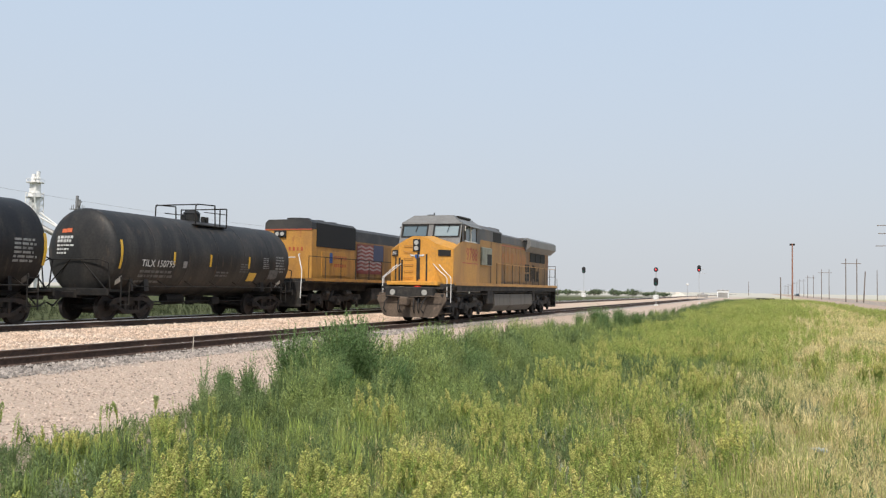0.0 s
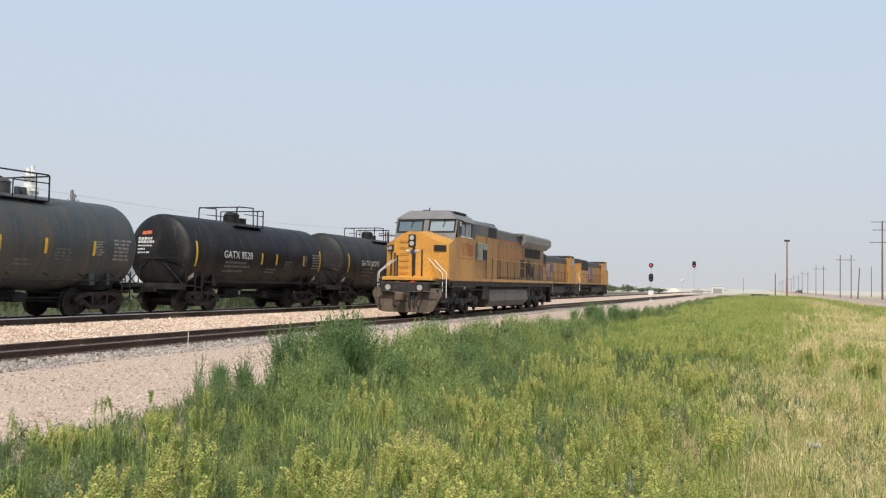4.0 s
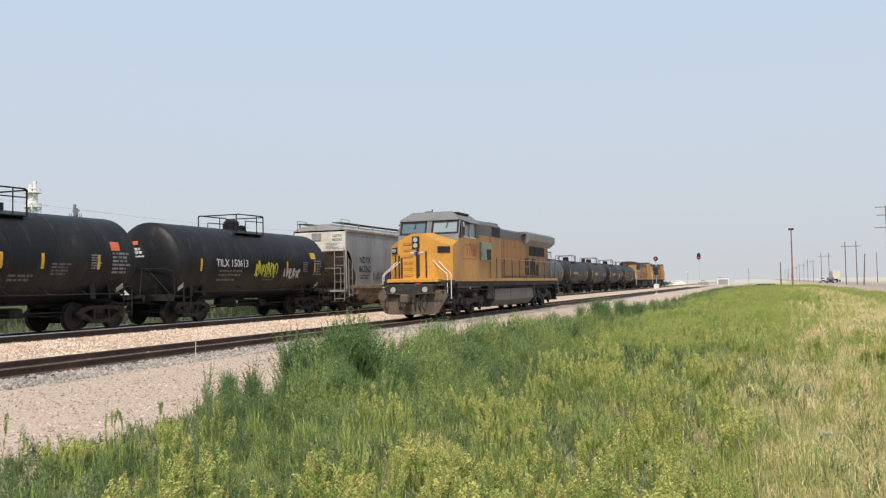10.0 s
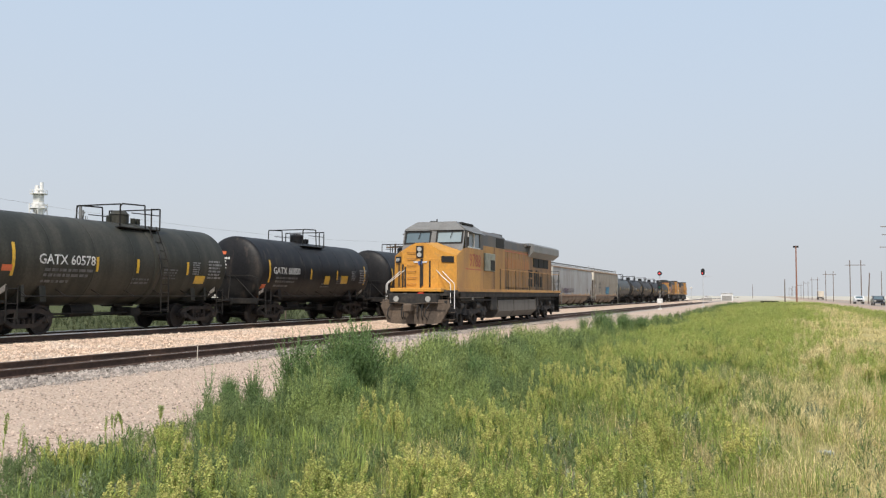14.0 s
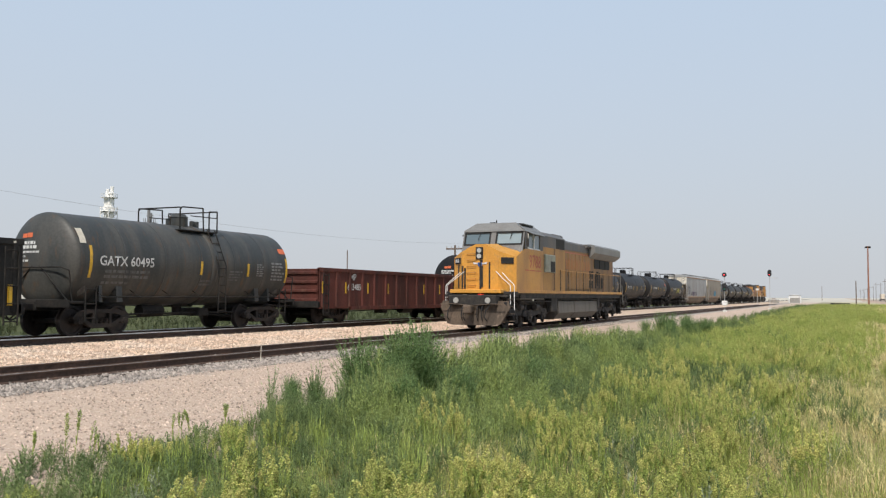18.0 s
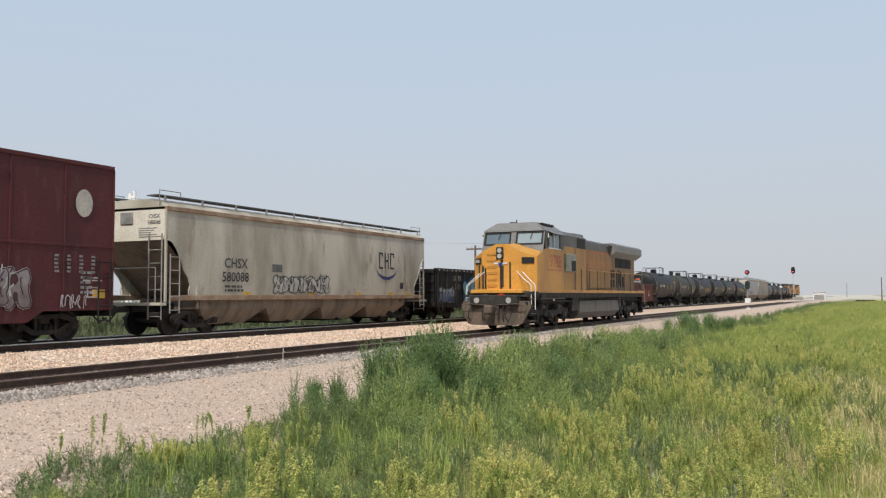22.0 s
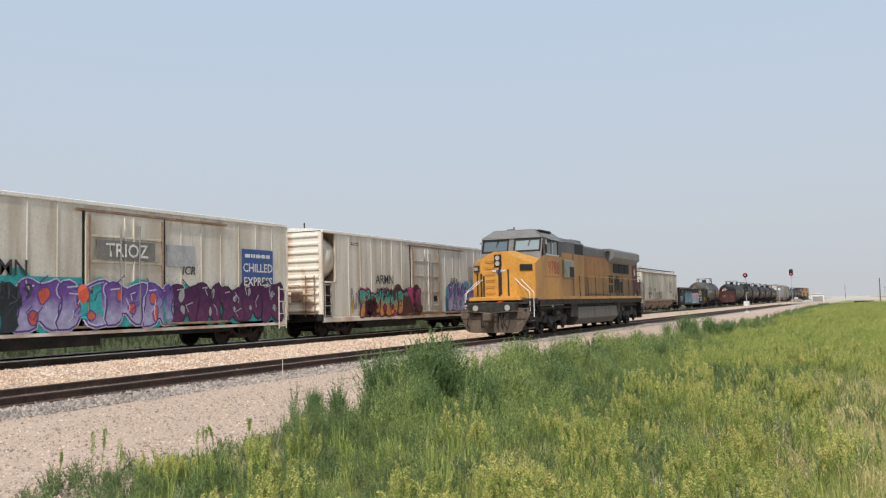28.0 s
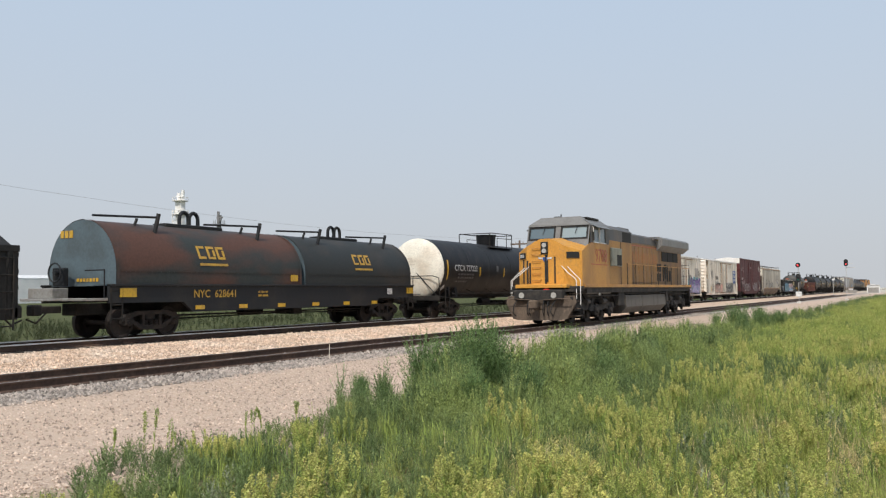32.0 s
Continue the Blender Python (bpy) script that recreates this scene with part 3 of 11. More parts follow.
def paint(col):
    key = tuple(round(c, 3) for c in col)
    if key not in PAINTS:
        PAINTS[key] = surf("spray_paint", col, 0.55, col2=tuple(c * 0.7 for c in col), amount=0.7, scale=2.5, fine=0.15)
    return PAINTS[key]


def scrawl(parent, y0, y1, z0, z1, n, mat, side, seed, width=0.035, lift=0.02, name="graffiti_tag", label=""):
    """A sprayed tag: n looping strokes that run along the side; no letters."""
    rng, m = random.Random(seed), M()
    h, d = z1 - z0, (y1 - y0) / n
    for i in range(n):
        yc = y0 + d * (i + 0.5)
        pts = [(yc + rng.uniform(-0.6, 0.3) * d, z0 + h * rng.uniform(0, 0.25)), (yc + rng.uniform(-0.5, 0.3) * d, z0 + h * rng.uniform(0.75, 1)), (yc + rng.uniform(0, 0.7) * d, z0 + h * rng.uniform(0.6, 1)),
               (yc + rng.uniform(-0.3, 0.5) * d, z0 + h * rng.uniform(0.3, 0.55)), (yc + rng.uniform(0.2, 0.8) * d, z0 + h * rng.uniform(0, 0.4))]
        for k in range(2):
            pts = [pts[0]] + [q for p, r in zip(pts, pts[1:]) for q in ((0.75 * p[0] + 0.25 * r[0], 0.75 * p[1] + 0.25 * r[1]), (0.25 * p[0] + 0.75 * r[0], 0.25 * p[1] + 0.75 * r[1]))] + [pts[-1]]
        ribbon(m, pts, width * rng.uniform(0.6, 0.95), side, lift + 0.0012 * i, False)
    return tagged(part(name, m, mat, parent, label), kind="stuff")


def fade_paint(top, low, zmid, blend=0.3):
    """Sprayed fill that fades from one colour above to another below."""
    key = (tuple(top), tuple(low), round(zmid, 2))
    if key not in PAINTS:
        m = surf("faded_spray_fill", tuple(top), 0.55, fine=0.2, fscale=5.0, spec=0.3)
        n, l = m.node_tree.nodes, m.node_tree.links
        b = n["Principled BSDF"]
        scale_node = b.inputs["Base Color"].links[0].from_node
        tc, sep = n.new("ShaderNodeTexCoord"), n.new("ShaderNodeSeparateXYZ")
        l.new(tc.outputs["Object"], sep.inputs[0])
        t = n.new("ShaderNodeTexNoise")
        t.inputs["Scale"].default_value = 2.2
        l.new(tc.outputs["Object"], t.inputs["Vector"])
        add_ = n.new("ShaderNodeMath")
        add_.operation = "MULTIPLY_ADD"
        add_.inputs[1].default_value = 0.9
        l.new(t.outputs["Fac"], add_.inputs[0])
        l.new(sep.outputs[2], add_.inputs[2])
        r = n.new("ShaderNodeMapRange")
        r.inputs["From Min"].default_value, r.inputs["From Max"].default_value = zmid + 0.45 - blend, zmid + 0.45 + blend
        l.new(add_.outputs[0], r.inputs["Value"])
        x = n.new("ShaderNodeMix")
        x.data_type = "RGBA"
        x.inputs[6].default_value, x.inputs[7].default_value = (*low, 1), (*top, 1)
        l.new(r.outputs[0], x.inputs[0])
        l.new(x.outputs[2], scale_node.inputs[0])
        PAINTS[key] = m
    return PAINTS[key]


def rounded(pts, times=2):
    """Cuts the corners of a closed outline."""
    for _ in range(times):
        nxt = pts[1:] + pts[:1]
        pts = [q for p, r in zip(pts, nxt) for q in ((0.75 * p[0] + 0.25 * r[0], 0.75 * p[1] + 0.25 * r[1]), (0.25 * p[0] + 0.75 * r[0], 0.25 * p[1] + 0.75 * r[1]))]
    return pts


def ribbon(m, pts, wd, side, lift, closed=True):
    """A line of even width along points on the side."""
    n = len(pts)
    vs = []
    for i, p in enumerate(pts):
        q, r = pts[(i - 1) % n] if closed or i else p, pts[(i + 1) % n] if closed or i < n - 1 else p
        d = math.hypot(r[0] - q[0], r[1] - q[1]) or 1
        ny, nz = -(r[1] - q[1]) / d * wd, (r[0] - q[0]) / d * wd
        vs += [(side(p[1] + nz, p[0]) + lift, p[0] + ny, p[1] + nz), (side(p[1] - nz, p[0]) + lift, p[0] - ny, p[1] - nz)]
    k = n if closed else n - 1
    m.add(vs, [(2 * i, 2 * i + 1, (2 * i + 3) % (2 * n), (2 * i + 2) % (2 * n)) for i in range(k)])


def graffiti(parent, y0, y1, z0, z1, letters, cloud, outline, fills, side, seed, light=None, name="graffiti", label="", soft=1, halo=True):
    """A sprayed piece: a misty cloud, interlocking outlined shapes with faded fills, cut lines and accents; no readable letters."""
    rng = random.Random(seed)
    h, wd = z1 - z0, (y1 - y0) / letters
    clamp = lambda z: min(max(z, z0 - 0.02), z1 + 0.12)
    if cloud:
        m = M()
        k = letters * 4
        for i in range(k):
            yc = y0 + (y1 - y0) * (i + 0.5) / k + rng.uniform(-0.1, 0.1)
            r = h * rng.uniform(0.2, 0.36)
            zc = rng.uniform(z0 + r * 0.8, z1 - r * 0.75)
            blob = rounded([(yc + r * rng.uniform(0.75, 1.2) * math.cos(a), clamp(zc + r * rng.uniform(0.75, 1.2) * math.sin(a))) for a in [2 * math.pi * j / 9 for j in range(9)]], 1)
            m.poly([(side(z, y) + 0.004 + 0.0003 * i, y, z) for y, z in blob])
        m.poly([(side(z, y) + 0.003, y, z) for y, z in ((y0, z0), (y1, z0), (y1, z0 + h * 0.62), (y0, z0 + h * 0.62))])
        for i in range(letters * 10):  # overspray
            yc, zc, r = rng.uniform(y0 - 0.15, y1 + 0.15), z1 + rng.uniform(-0.25, 0.1), rng.uniform(0.006, 0.022)
            m.poly([(side(zc, yc) + 0.0025 + 0.00002 * i, yc + r * math.cos(a), zc + r * 0.8 * math.sin(a)) for a in [2 * math.pi * j / 6 for j in range(6)]])
        tagged(part(name, m, paint(cloud), parent, label), kind="stuff")
    edge_, ring_, body, acc, lit = M(), M(), M(), M(), M()
    accent = fills[2] if len(fills) > 2 else outline
    for i in range(letters):
        yc, lift = y0 + wd * (i + 0.5), 0.020 + 0.005 * (i % 3)
        w2 = wd * rng.uniform(0.52, 0.66)
        j = lambda s: rng.uniform(-s, s) * wd
        lo, hi = z0 + h * rng.uniform(0.0, 0.1), z1 - h * rng.uniform(0.0, 0.16)
        notch, tooth = rng.uniform(0.3, 0.6), rng.uniform(0.45, 0.75)
        pts = [(yc - w2 + j(0.1), lo), (yc - w2 * 0.25 + j(0.08), lo + j(0.05)), (yc + j(0.08), lo + h * rng.uniform(0.12, 0.3)), (yc + w2 * 0.3 + j(0.08), lo), (yc + w2 + j(0.12), lo + h * rng.uniform(0, 0.12)),
               (yc + w2 * 0.75, lo + h * notch), (yc + w2 * rng.uniform(0.9, 1.15), lo + h * (notch + 0.12)), (yc + w2 * 0.85 + j(0.1), hi),
               (yc + w2 * 0.3, hi - h * rng.uniform(0.0, 0.1)), (yc + j(0.12), hi - h * rng.uniform(0.08, 0.25)), (yc - w2 * 0.4, hi + j(0.05)), (yc - w2 * 0.95 + j(0.1), hi - h * 0.06),
               (yc - w2 * rng.uniform(0.75, 1.1), lo + h * tooth), (yc - w2 * 0.7, lo + h * (tooth - 0.16))]
        pts = [(y, clamp(z)) for y, z in rounded(pts, soft)]
        if halo and light:
            ribbon(ring_, pts, min(0.07, wd * 0.05), side, lift - 0.004 + 0.0003 * i)
        body.poly([(side(z, y) + lift, y, z) for y, z in pts])
        ribbon(edge_, pts, min(0.028, wd * 0.03), side, lift + 0.003 + 0.0002 * i)
        for k in range(2):  # holes and accents
            r = wd * rng.uniform(0.10, 0.19)
            ya, za = yc + j(0.22), lo + (hi - lo) * (0.32 if k == 0 else 0.68) + j(0.06)
            hole = rounded([(ya + r * rng.uniform(0.5, 1.3) * math.cos(a), za + 1.3 * r * rng.uniform(0.5, 1.3) * math.sin(a)) for a in [2 * math.pi * q / 6 for q in range(6)]], 1)
            acc.poly([(side(z, y) + lift + 0.002, y, z) for y, z in hole])
            ribbon(edge_, hole, 0.02, side, lift + 0.0042 + 0.0002 * k)
        for k in range(6):  # cut lines
            ya, za = yc + j(0.42), lo + (hi - lo) * rng.uniform(0.12, 0.88)
            line = [(ya, za), (ya + j(0.14), clamp(za + h * rng.uniform(0.05, 0.16))), (ya + j(0.22), clamp(za + h * rng.uniform(0.14, 0.3)))]
            ribbon(edge_ if k < 4 or not light else lit, line, 0.018, side, lift + 0.0052 + 0.0002 * k, False)
        if light:
            ribbon(lit, [(yc - w2 * 0.6, hi - h * 0.14), (yc - w2 * 0.2, hi - h * 0.12)], 0.02, side, lift + 0.0062, False)
    if ring_.f:
        tagged(part(name, ring_, paint(light), parent), kind="stuff")
    tagged(part(name, body, fade_paint(fills[0], fills[1] if len(fills) > 1 else fills[0], z0 + h * 0.5), parent, "" if cloud else label), kind="stuff")
    tagged(part(name, edge_, paint(outline), parent), kind="stuff")
    tagged(part(name, acc, paint(accent), parent), kind="stuff")
    if lit.f:
        tagged(part(name, lit, paint(light), parent), kind="stuff")


def wheelset_mesh():
    m = M()
    for s in (-1, 1):
        prof = [(0.0, 0.09), (0.012, 0.13), (-0.01, 0.36), (0.03, 0.385), (0.035, 0.455), (-0.09, 0.452), (-0.1, 0.48), (-0.125, 0.48), (-0.13, 0.36), (-0.07, 0.13), (-0.12, 0.09)]
        n = 28
        vs, fs = [], []
        for u, r in prof:
            vs += [(s * (0.79 + u), r * math.cos(2 * math.pi * i / n), 0.455 + r * math.sin(2 * math.pi * i / n)) for i in range(n)]
        for k in range(len(prof) - 1):
            fs += [(k * n + i, k * n + (i + 1) % n, (k + 1) * n + (i + 1) % n, (k + 1) * n + i) for i in range(n)]
        m.add(vs, fs)
        m.cyl((s * 0.78, 0, 0.455), (s * 1.08, 0, 0.455), 0.085, 12)
        for a in (0.4, 2.5, 4.6):
            m.cyl((s * 1.19, 0.052 * math.cos(a), 0.455 + 0.052 * math.sin(a)), (s * 1.21, 0.052 * math.cos(a), 0.455 + 0.052 * math.sin(a)), 0.02, 6)
    m.cyl((-0.8, 0, 0.455), (0.8, 0, 0.455), 0.08, 12)
    m.v = [(x, y, z - 0.455) for x, y, z in m.v]
    return m.mesh("wheelset", WHEELSTEEL)


def sideframe_mesh():
    m = M()
    for s in (-1, 1):
        x0, x1 = s * 0.98, s * 1.12
        m.prism([(-1.12, 0.58), (-0.98, 0.70), (-0.55, 0.80), (0.55, 0.80), (0.98, 0.70), (1.12, 0.58), (1.1, 0.5), (0.9, 0.56), (0.5, 0.68), (-0.5, 0.68), (-0.9, 0.56), (-1.1, 0.5)], "x", x0, x1)
        m.prism([(-0.92, 0.54), (-0.42, 0.24), (0.42, 0.24), (0.92, 0.54), (0.84, 0.60), (0.36, 0.36), (-0.36, 0.36), (-0.84, 0.60)], "x", x0, x1)
        for y in (-0.33, 0.33):
            m.box(x0, x1, y - 0.05, y + 0.05, 0.3, 0.72, 0.012)
        for y in (-0.89, 0.89):
            m.box(s * 0.96, s * 1.14, y - 0.14, y + 0.14, 0.36, 0.6, 0.03)
            m.cyl((s * 1.1, y, 0.455), (s * 1.19, y, 0.455), 0.1, 12)
    m.box(-1.05, 1.05, -0.2, 0.2, 0.52, 0.74, 0.03)
    m.box(-1.0, 1.0, -0.22, 0.22, 0.22, 0.36, 0.02)
    for y in (-0.42, 0.42):  # brake beams and their shoes
        m.box(-0.95, 0.95, y - 0.05, y + 0.05, 0.34, 0.5, 0.015)
        for x in (-0.76, 0.76):
            m.box(x - 0.06, x + 0.06, y - 0.03, y + 0.1 * (1 if y > 0 else -1), 0.26, 0.62, 0.015)
    return m.mesh("sideframe", TRUCKIRON)


def spring_mesh():
    m = M()
    for s in (-1, 1):
        for y in (-0.19, 0.0, 0.19):
            for k in range(5):
                m.cyl((s * 1.05, y, 0.365 + 0.032 * k), (s * 1.05, y, 0.385 + 0.032 * k), 0.072, 10)
    return m.mesh("springs", TRUCKIRON)


ROLLING = {0.455: [], 0.53: []}  # wheelsets of the passing train, by their radius
WHEELSET, SIDEFRAME, SPRINGS = wheelset_mesh(), sideframe_mesh(), spring_mesh()
COUPLER = M().box(-0.1, 0.1, -0.05, 0.75, 0.78, 0.98, 0.02).box(-0.17, 0.14, 0.6, 0.92, 0.72, 1.03, 0.04).tube([(0.3, 0.1, 0.85), (0.34, 0.45, 0.5), (0.2, 0.85, 0.62)], 0.025, 6).mesh("coupler", TRUCKIRON)


def running_gear(car, half, bogie_at):
    """Two bogies with their wheelsets, and the couplers."""
    for s in (-1, 1):
        b = part("bogie", SIDEFRAME, None, car, "dusty cast-iron bogie", pose(0, s * bogie_at, 0))
        part("springs", SPRINGS, None, b)
        for y in (-0.89, 0.89):
            w_ = part("wheelset", WHEELSET, None, b)
            w_.matrix_parent_inverse = pose(0, y, 0.455)
            ROLLING[0.455].append(w_)
        part("coupler", COUPLER, None, car, at=pose(0, s * half, 0, 0, 0, 0 if s > 0 else 180))


def ladder_part(car, x, y, z0, z1, w=0.42, axis="y", mat=UNDER, n=None, name="ladder"):
    """A ladder whose rungs run along y (on a side) or along x (on an end)."""
    m = M()
    n = n or max(3, int((z1 - z0) / 0.36))
    e = (w / 2, 0) if axis == "x" else (0, w / 2)
    for s in (-1, 1):
        m.tube([(x + s * e[0], y + s * e[1], z0), (x + s * e[0], y + s * e[1], z1)], 0.024, 6)
    for i in range(n):
        z = z0 + 0.1 + (z1 - z0 - 0.2) * i / (n - 1)
        m.cyl((x - e[0], y - e[1], z), (x + e[0], y + e[1], z), 0.018, 6)
    return part(name, m, mat, car)


def brake_rigging(car, half, mat=UNDER):
    m = M()
    m.cyl((0.5, -1.9, 0.72), (0.5, -0.9, 0.72), 0.2, 12)
    m.tube([(0.75, -half + 2.6, 0.62), (0.75, half - 2.6, 0.62)], 0.03, 6)
    m.tube([(0.55, -half + 2.6, 0.5), (0.5, 0, 0.56), (0.55, half - 2.6, 0.5)], 0.025, 6)
    m.box(0.3, 0.9, 0.6, 1.1, 0.5, 0.78, 0.03)
    m.box(-0.9, -0.4, 1.6, 2.2, 0.48, 0.78, 0.03)
    return part("brake_rigging", m, mat, car)


# ---- tank cars ----
def tank_car(label, front, rear, shell, marks, number="", radius=1.5, zc=2.32, head=None, dome=0.0, rail_len=2.05, rail_type=0, stripes=(), seed=1,
             ink=DULLWHITE, ladder=False, placard=None, band=False, marks_z=-0.16, marks_y=-0.38, letter=0.31):
    half = (front - rear) / 2
    dome += 0.45
    car = thing("tank_car", label, "rail car", group="freight train cars")
    R, hd = radius, radius * 0.27

    def side(z, y=0.0):
        return math.sqrt(max(R * R - (z - zc) ** 2, 0.01))

    prof = [(-half + hd * (1 - math.cos(a)), R * math.sin(a)) for a in [math.pi / 2 * (1 - (1 - i / 12) ** 1.5) for i in range(13)]]
    prof[0] = (-half, 0.01)
    if head:
        part("tank_head", M().lathe(prof, 40, 0, zc), head, car, "cream painted tank head")
        shell_prof = [prof[-1]] + [(-y, r) for y, r in prof[::-1]]
    else:
        shell_prof = prof + [(-y, r) for y, r in prof[::-1]]
    part("tank_shell", M().lathe(shell_prof, 40, 0, zc), shell, car)
    rng = random.Random(seed)
    for y in [half * f for f in (-0.62, -0.3, 0.02, 0.34, 0.66)]:
        part("weld_seam", M().lathe([(y - 0.03, R + 0.001), (y - 0.02, R + 0.007), (y + 0.02, R + 0.007), (y + 0.03, R + 0.001)], 40, 0, zc), shell, car)
    # stub sills, saddles and end platforms
    for s in (-1, 1):
        part("stub_sill", M().box(-0.2, 0.2, s * (half - 3.4), s * (half + 0.12), 0.76, 1.06, 0.02), UNDER, car)
        sad = M()
        sad.prism([(-1.15, 1.9), (-1.25, 1.02), (1.25, 1.02), (1.15, 1.9), (0.9, 1.25), (-0.9, 1.25)], "y", s * (half - 2.1) - 0.12, s * (half - 2.1) + 0.12)
        sad.prism([(-1.2, 1.55), (-1.25, 1.02), (1.25, 1.02), (1.2, 1.55), (0.9, 1.22), (-0.9, 1.22)], "y", s * (half - 1.35) - 0.06, s * (half - 1.35) + 0.06)
        part("saddle", sad, shell, car)
        plat = M().box(-1.45, 1.45, s * (half - 0.55), s * (half + 0.05), 0.98, 1.06, 0.015)
        plat.box(-1.5, 1.5, s * (half + 0.02), s * (half + 0.1), 0.86, 1.1, 0.015)
        part("end_platform", plat, UNDER, car)
        rail = M().tube([(1.42, s * (half - 0.1), 1.06), (1.42, s * (half + 0.02), 1.95), (1.1, s * (half + 0.06), 2.05), (-1.1, s * (half + 0.06), 2.05),
                         (-1.42, s * (half + 0.02), 1.95), (-1.42, s * (half - 0.1), 1.06)], 0.022, 6)
        part("end_handrail", rail, UNDER, car)
        brace = M()
        for x in (-1, 1):
            brace.tube([(x * 0.15, s * (half - 0.02), zc - 0.2), (x * 1.3, s * (half - 0.05), 1.06)], 0.022, 6)
        part("brace_rod", brace, UNDER, car)
        ladder_part(car, 1.47, s * (half - 0.75), 0.45, 1.5, 0.4)
    hr = M().tube([(R + 0.1, -half + 1.0, 1.18), (R + 0.1, half - 1.0, 1.18)], 0.02, 6)
    for i in range(7):
        y = -half + 1.2 + (2 * half - 2.4) * i / 6
        hr.tube([(R + 0.1, y, 1.18), (side(1.4) - 0.02, y, 1.4)], 0.015, 5)
    part("side_handrail", hr, UNDER, car)
    # manway, valves, platform and railing on top
    top = zc + R
    dm = M()
    if rail_type == 2:
        dm.cyl((0, dome, top - 0.1), (0, dome, top + 0.5), 0.52, 20, 0.56).cyl((0, dome, top + 0.5), (0, dome, top + 0.56), 0.6, 20)
    else:
        dm.cyl((0, dome, top - 0.12), (0, dome, top + 0.3), 0.33, 16).cyl((0, dome, top + 0.3), (0, dome, top + 0.42), 0.36, 16, 0.24)
        for d in (0.62, 0.86, -0.6):
            dm.cyl((0.08, dome + d, top - 0.1), (0.08, dome + d, top + 0.22), 0.09, 10)
    part("manway", dm, shell, car)
    pl, rl, hh = M(), M(), rail_len / 2
    for s in (-1, 1):
        part("top_platform", M().box(s * 0.62, s * 0.98, dome - hh, dome + hh, top - 0.24, top - 0.2, 0.01), UNDER, car)
        x = s * 0.95
        a = dome - hh
        if rail_type == 1:
            rl.tube([(x, a, top - 0.2), (x, a, top + 0.5), (x, a + 0.1, top + 0.58), (x, dome + hh * 0.2, top + 0.62), (x, dome + hh * 0.25, top - 0.2)], 0.026, 6)
            rl.tube([(x, dome + hh * 0.55, top - 0.2), (x, dome + hh * 0.55, top + 0.52), (x, dome + hh, top + 0.56), (x, dome + hh, top - 0.2)], 0.026, 6)
            rl.tube([(x, dome - hh * 0.45, top + 0.3), (x, dome + hh, top + 0.32)], 0.018, 6)
        else:
            rl.tube([(x, a, top - 0.2), (x, a, top + 0.52), (x, a + 0.08, top + 0.58), (x, dome + hh - 0.08, top + 0.6), (x, dome + hh, top + 0.56), (x, dome + hh, top - 0.2)], 0.026, 6)
            rl.tube([(x, dome - hh * 0.35, top - 0.2), (x, dome - hh * 0.35, top + 0.32), (x, dome + hh, top + 0.34)], 0.02, 6)
            rl.tube([(x, dome + hh * 0.5, top - 0.2), (x, dome + hh * 0.5, top + 0.58)], 0.02, 6)
    for y in (dome - hh, dome + hh):
        rl.tube([(-0.95, y, top + 0.56), (0.95, y, top + 0.56)], 0.024, 6)
    part("top_railing", rl, UNDER, car)
    if ladder:
        ld = M()
        for s in (-0.2, 0.2):
            ld.tube([(R + 0.12, dome + 0.6 + s, 0.6), (R + 0.12, dome + 0.6 + s, zc), (0.97, dome + 0.6 + s, top - 0.1)], 0.022, 6)
        for i in range(9):
            z = 0.7 + 0.3 * i
            x = R + 0.12 if z < zc else R + 0.12 - (R - 0.85) * (z - zc) / (top - zc)
            ld.cyl((x, dome + 0.4, z), (x, dome + 0.8, z), 0.016, 6)
        part("ladder", ld, UNDER, car)
    if band:
        part("jacket_band", M().lathe([(dome + 0.2, R + 0.002), (dome + 0.22, R + 0.03), (dome + 0.5, R + 0.03), (dome + 0.52, R + 0.002)], 40, 0, zc), shell, car)
    bt = M().cyl((0, dome, zc - R - 0.35), (0, dome, zc - R + 0.1), 0.17, 12).box(-0.3, 0.3, dome - 0.5, dome + 0.5, zc - R - 0.05, zc - R + 0.06, 0.02)
    part("bottom_outlet", bt, UNDER, car)
    brake_rigging(car, half)
    # markings
    for y in stripes:
        end = abs(abs(y) - half) < 1.1
        patch(car, y - 0.05, y + 0.05, zc - (0.55 if end else 0.35), zc + (0.42 if end else 0.12), YSTRIPE, side, "reflective_strip", "yellow reflective strip", 0.012)
    if marks:
        lettering(car, marks, half * marks_y, zc + marks_z, letter, ink, side)
        bars(car, half * (marks_y + 0.02), zc + marks_z - 0.42, 2.0, 0.32, 2, FAINT if ink is DULLWHITE else ink, side, seed)
    bars(car, half * 0.36, zc - 0.55, 0.8, 0.4, 4, FAINT, side, seed + 3)
    bars(car, half * 0.82, zc - 0.5, 0.85, 0.75, 6, MIDPRINT, side, seed + 5)
    bars(car, half * 0.62, zc - 0.35, 0.5, 0.5, 6, MIDPRINT, side, seed + 7)
    bars(car, half * (marks_y - 0.04), zc + marks_z - 0.6, 1.4, 0.14, 1, FAINT, side, seed + 8)
    bars(car, half * 0.1, zc - 0.75, 0.9, 0.25, 2, FAINT, side, seed + 6)
    if placard:
        for y, z, w, h, mt in placard:
            patch(car, y - w / 2, y + w / 2, z - h / 2, z + h / 2, mt, side, "placard", "", 0.012)
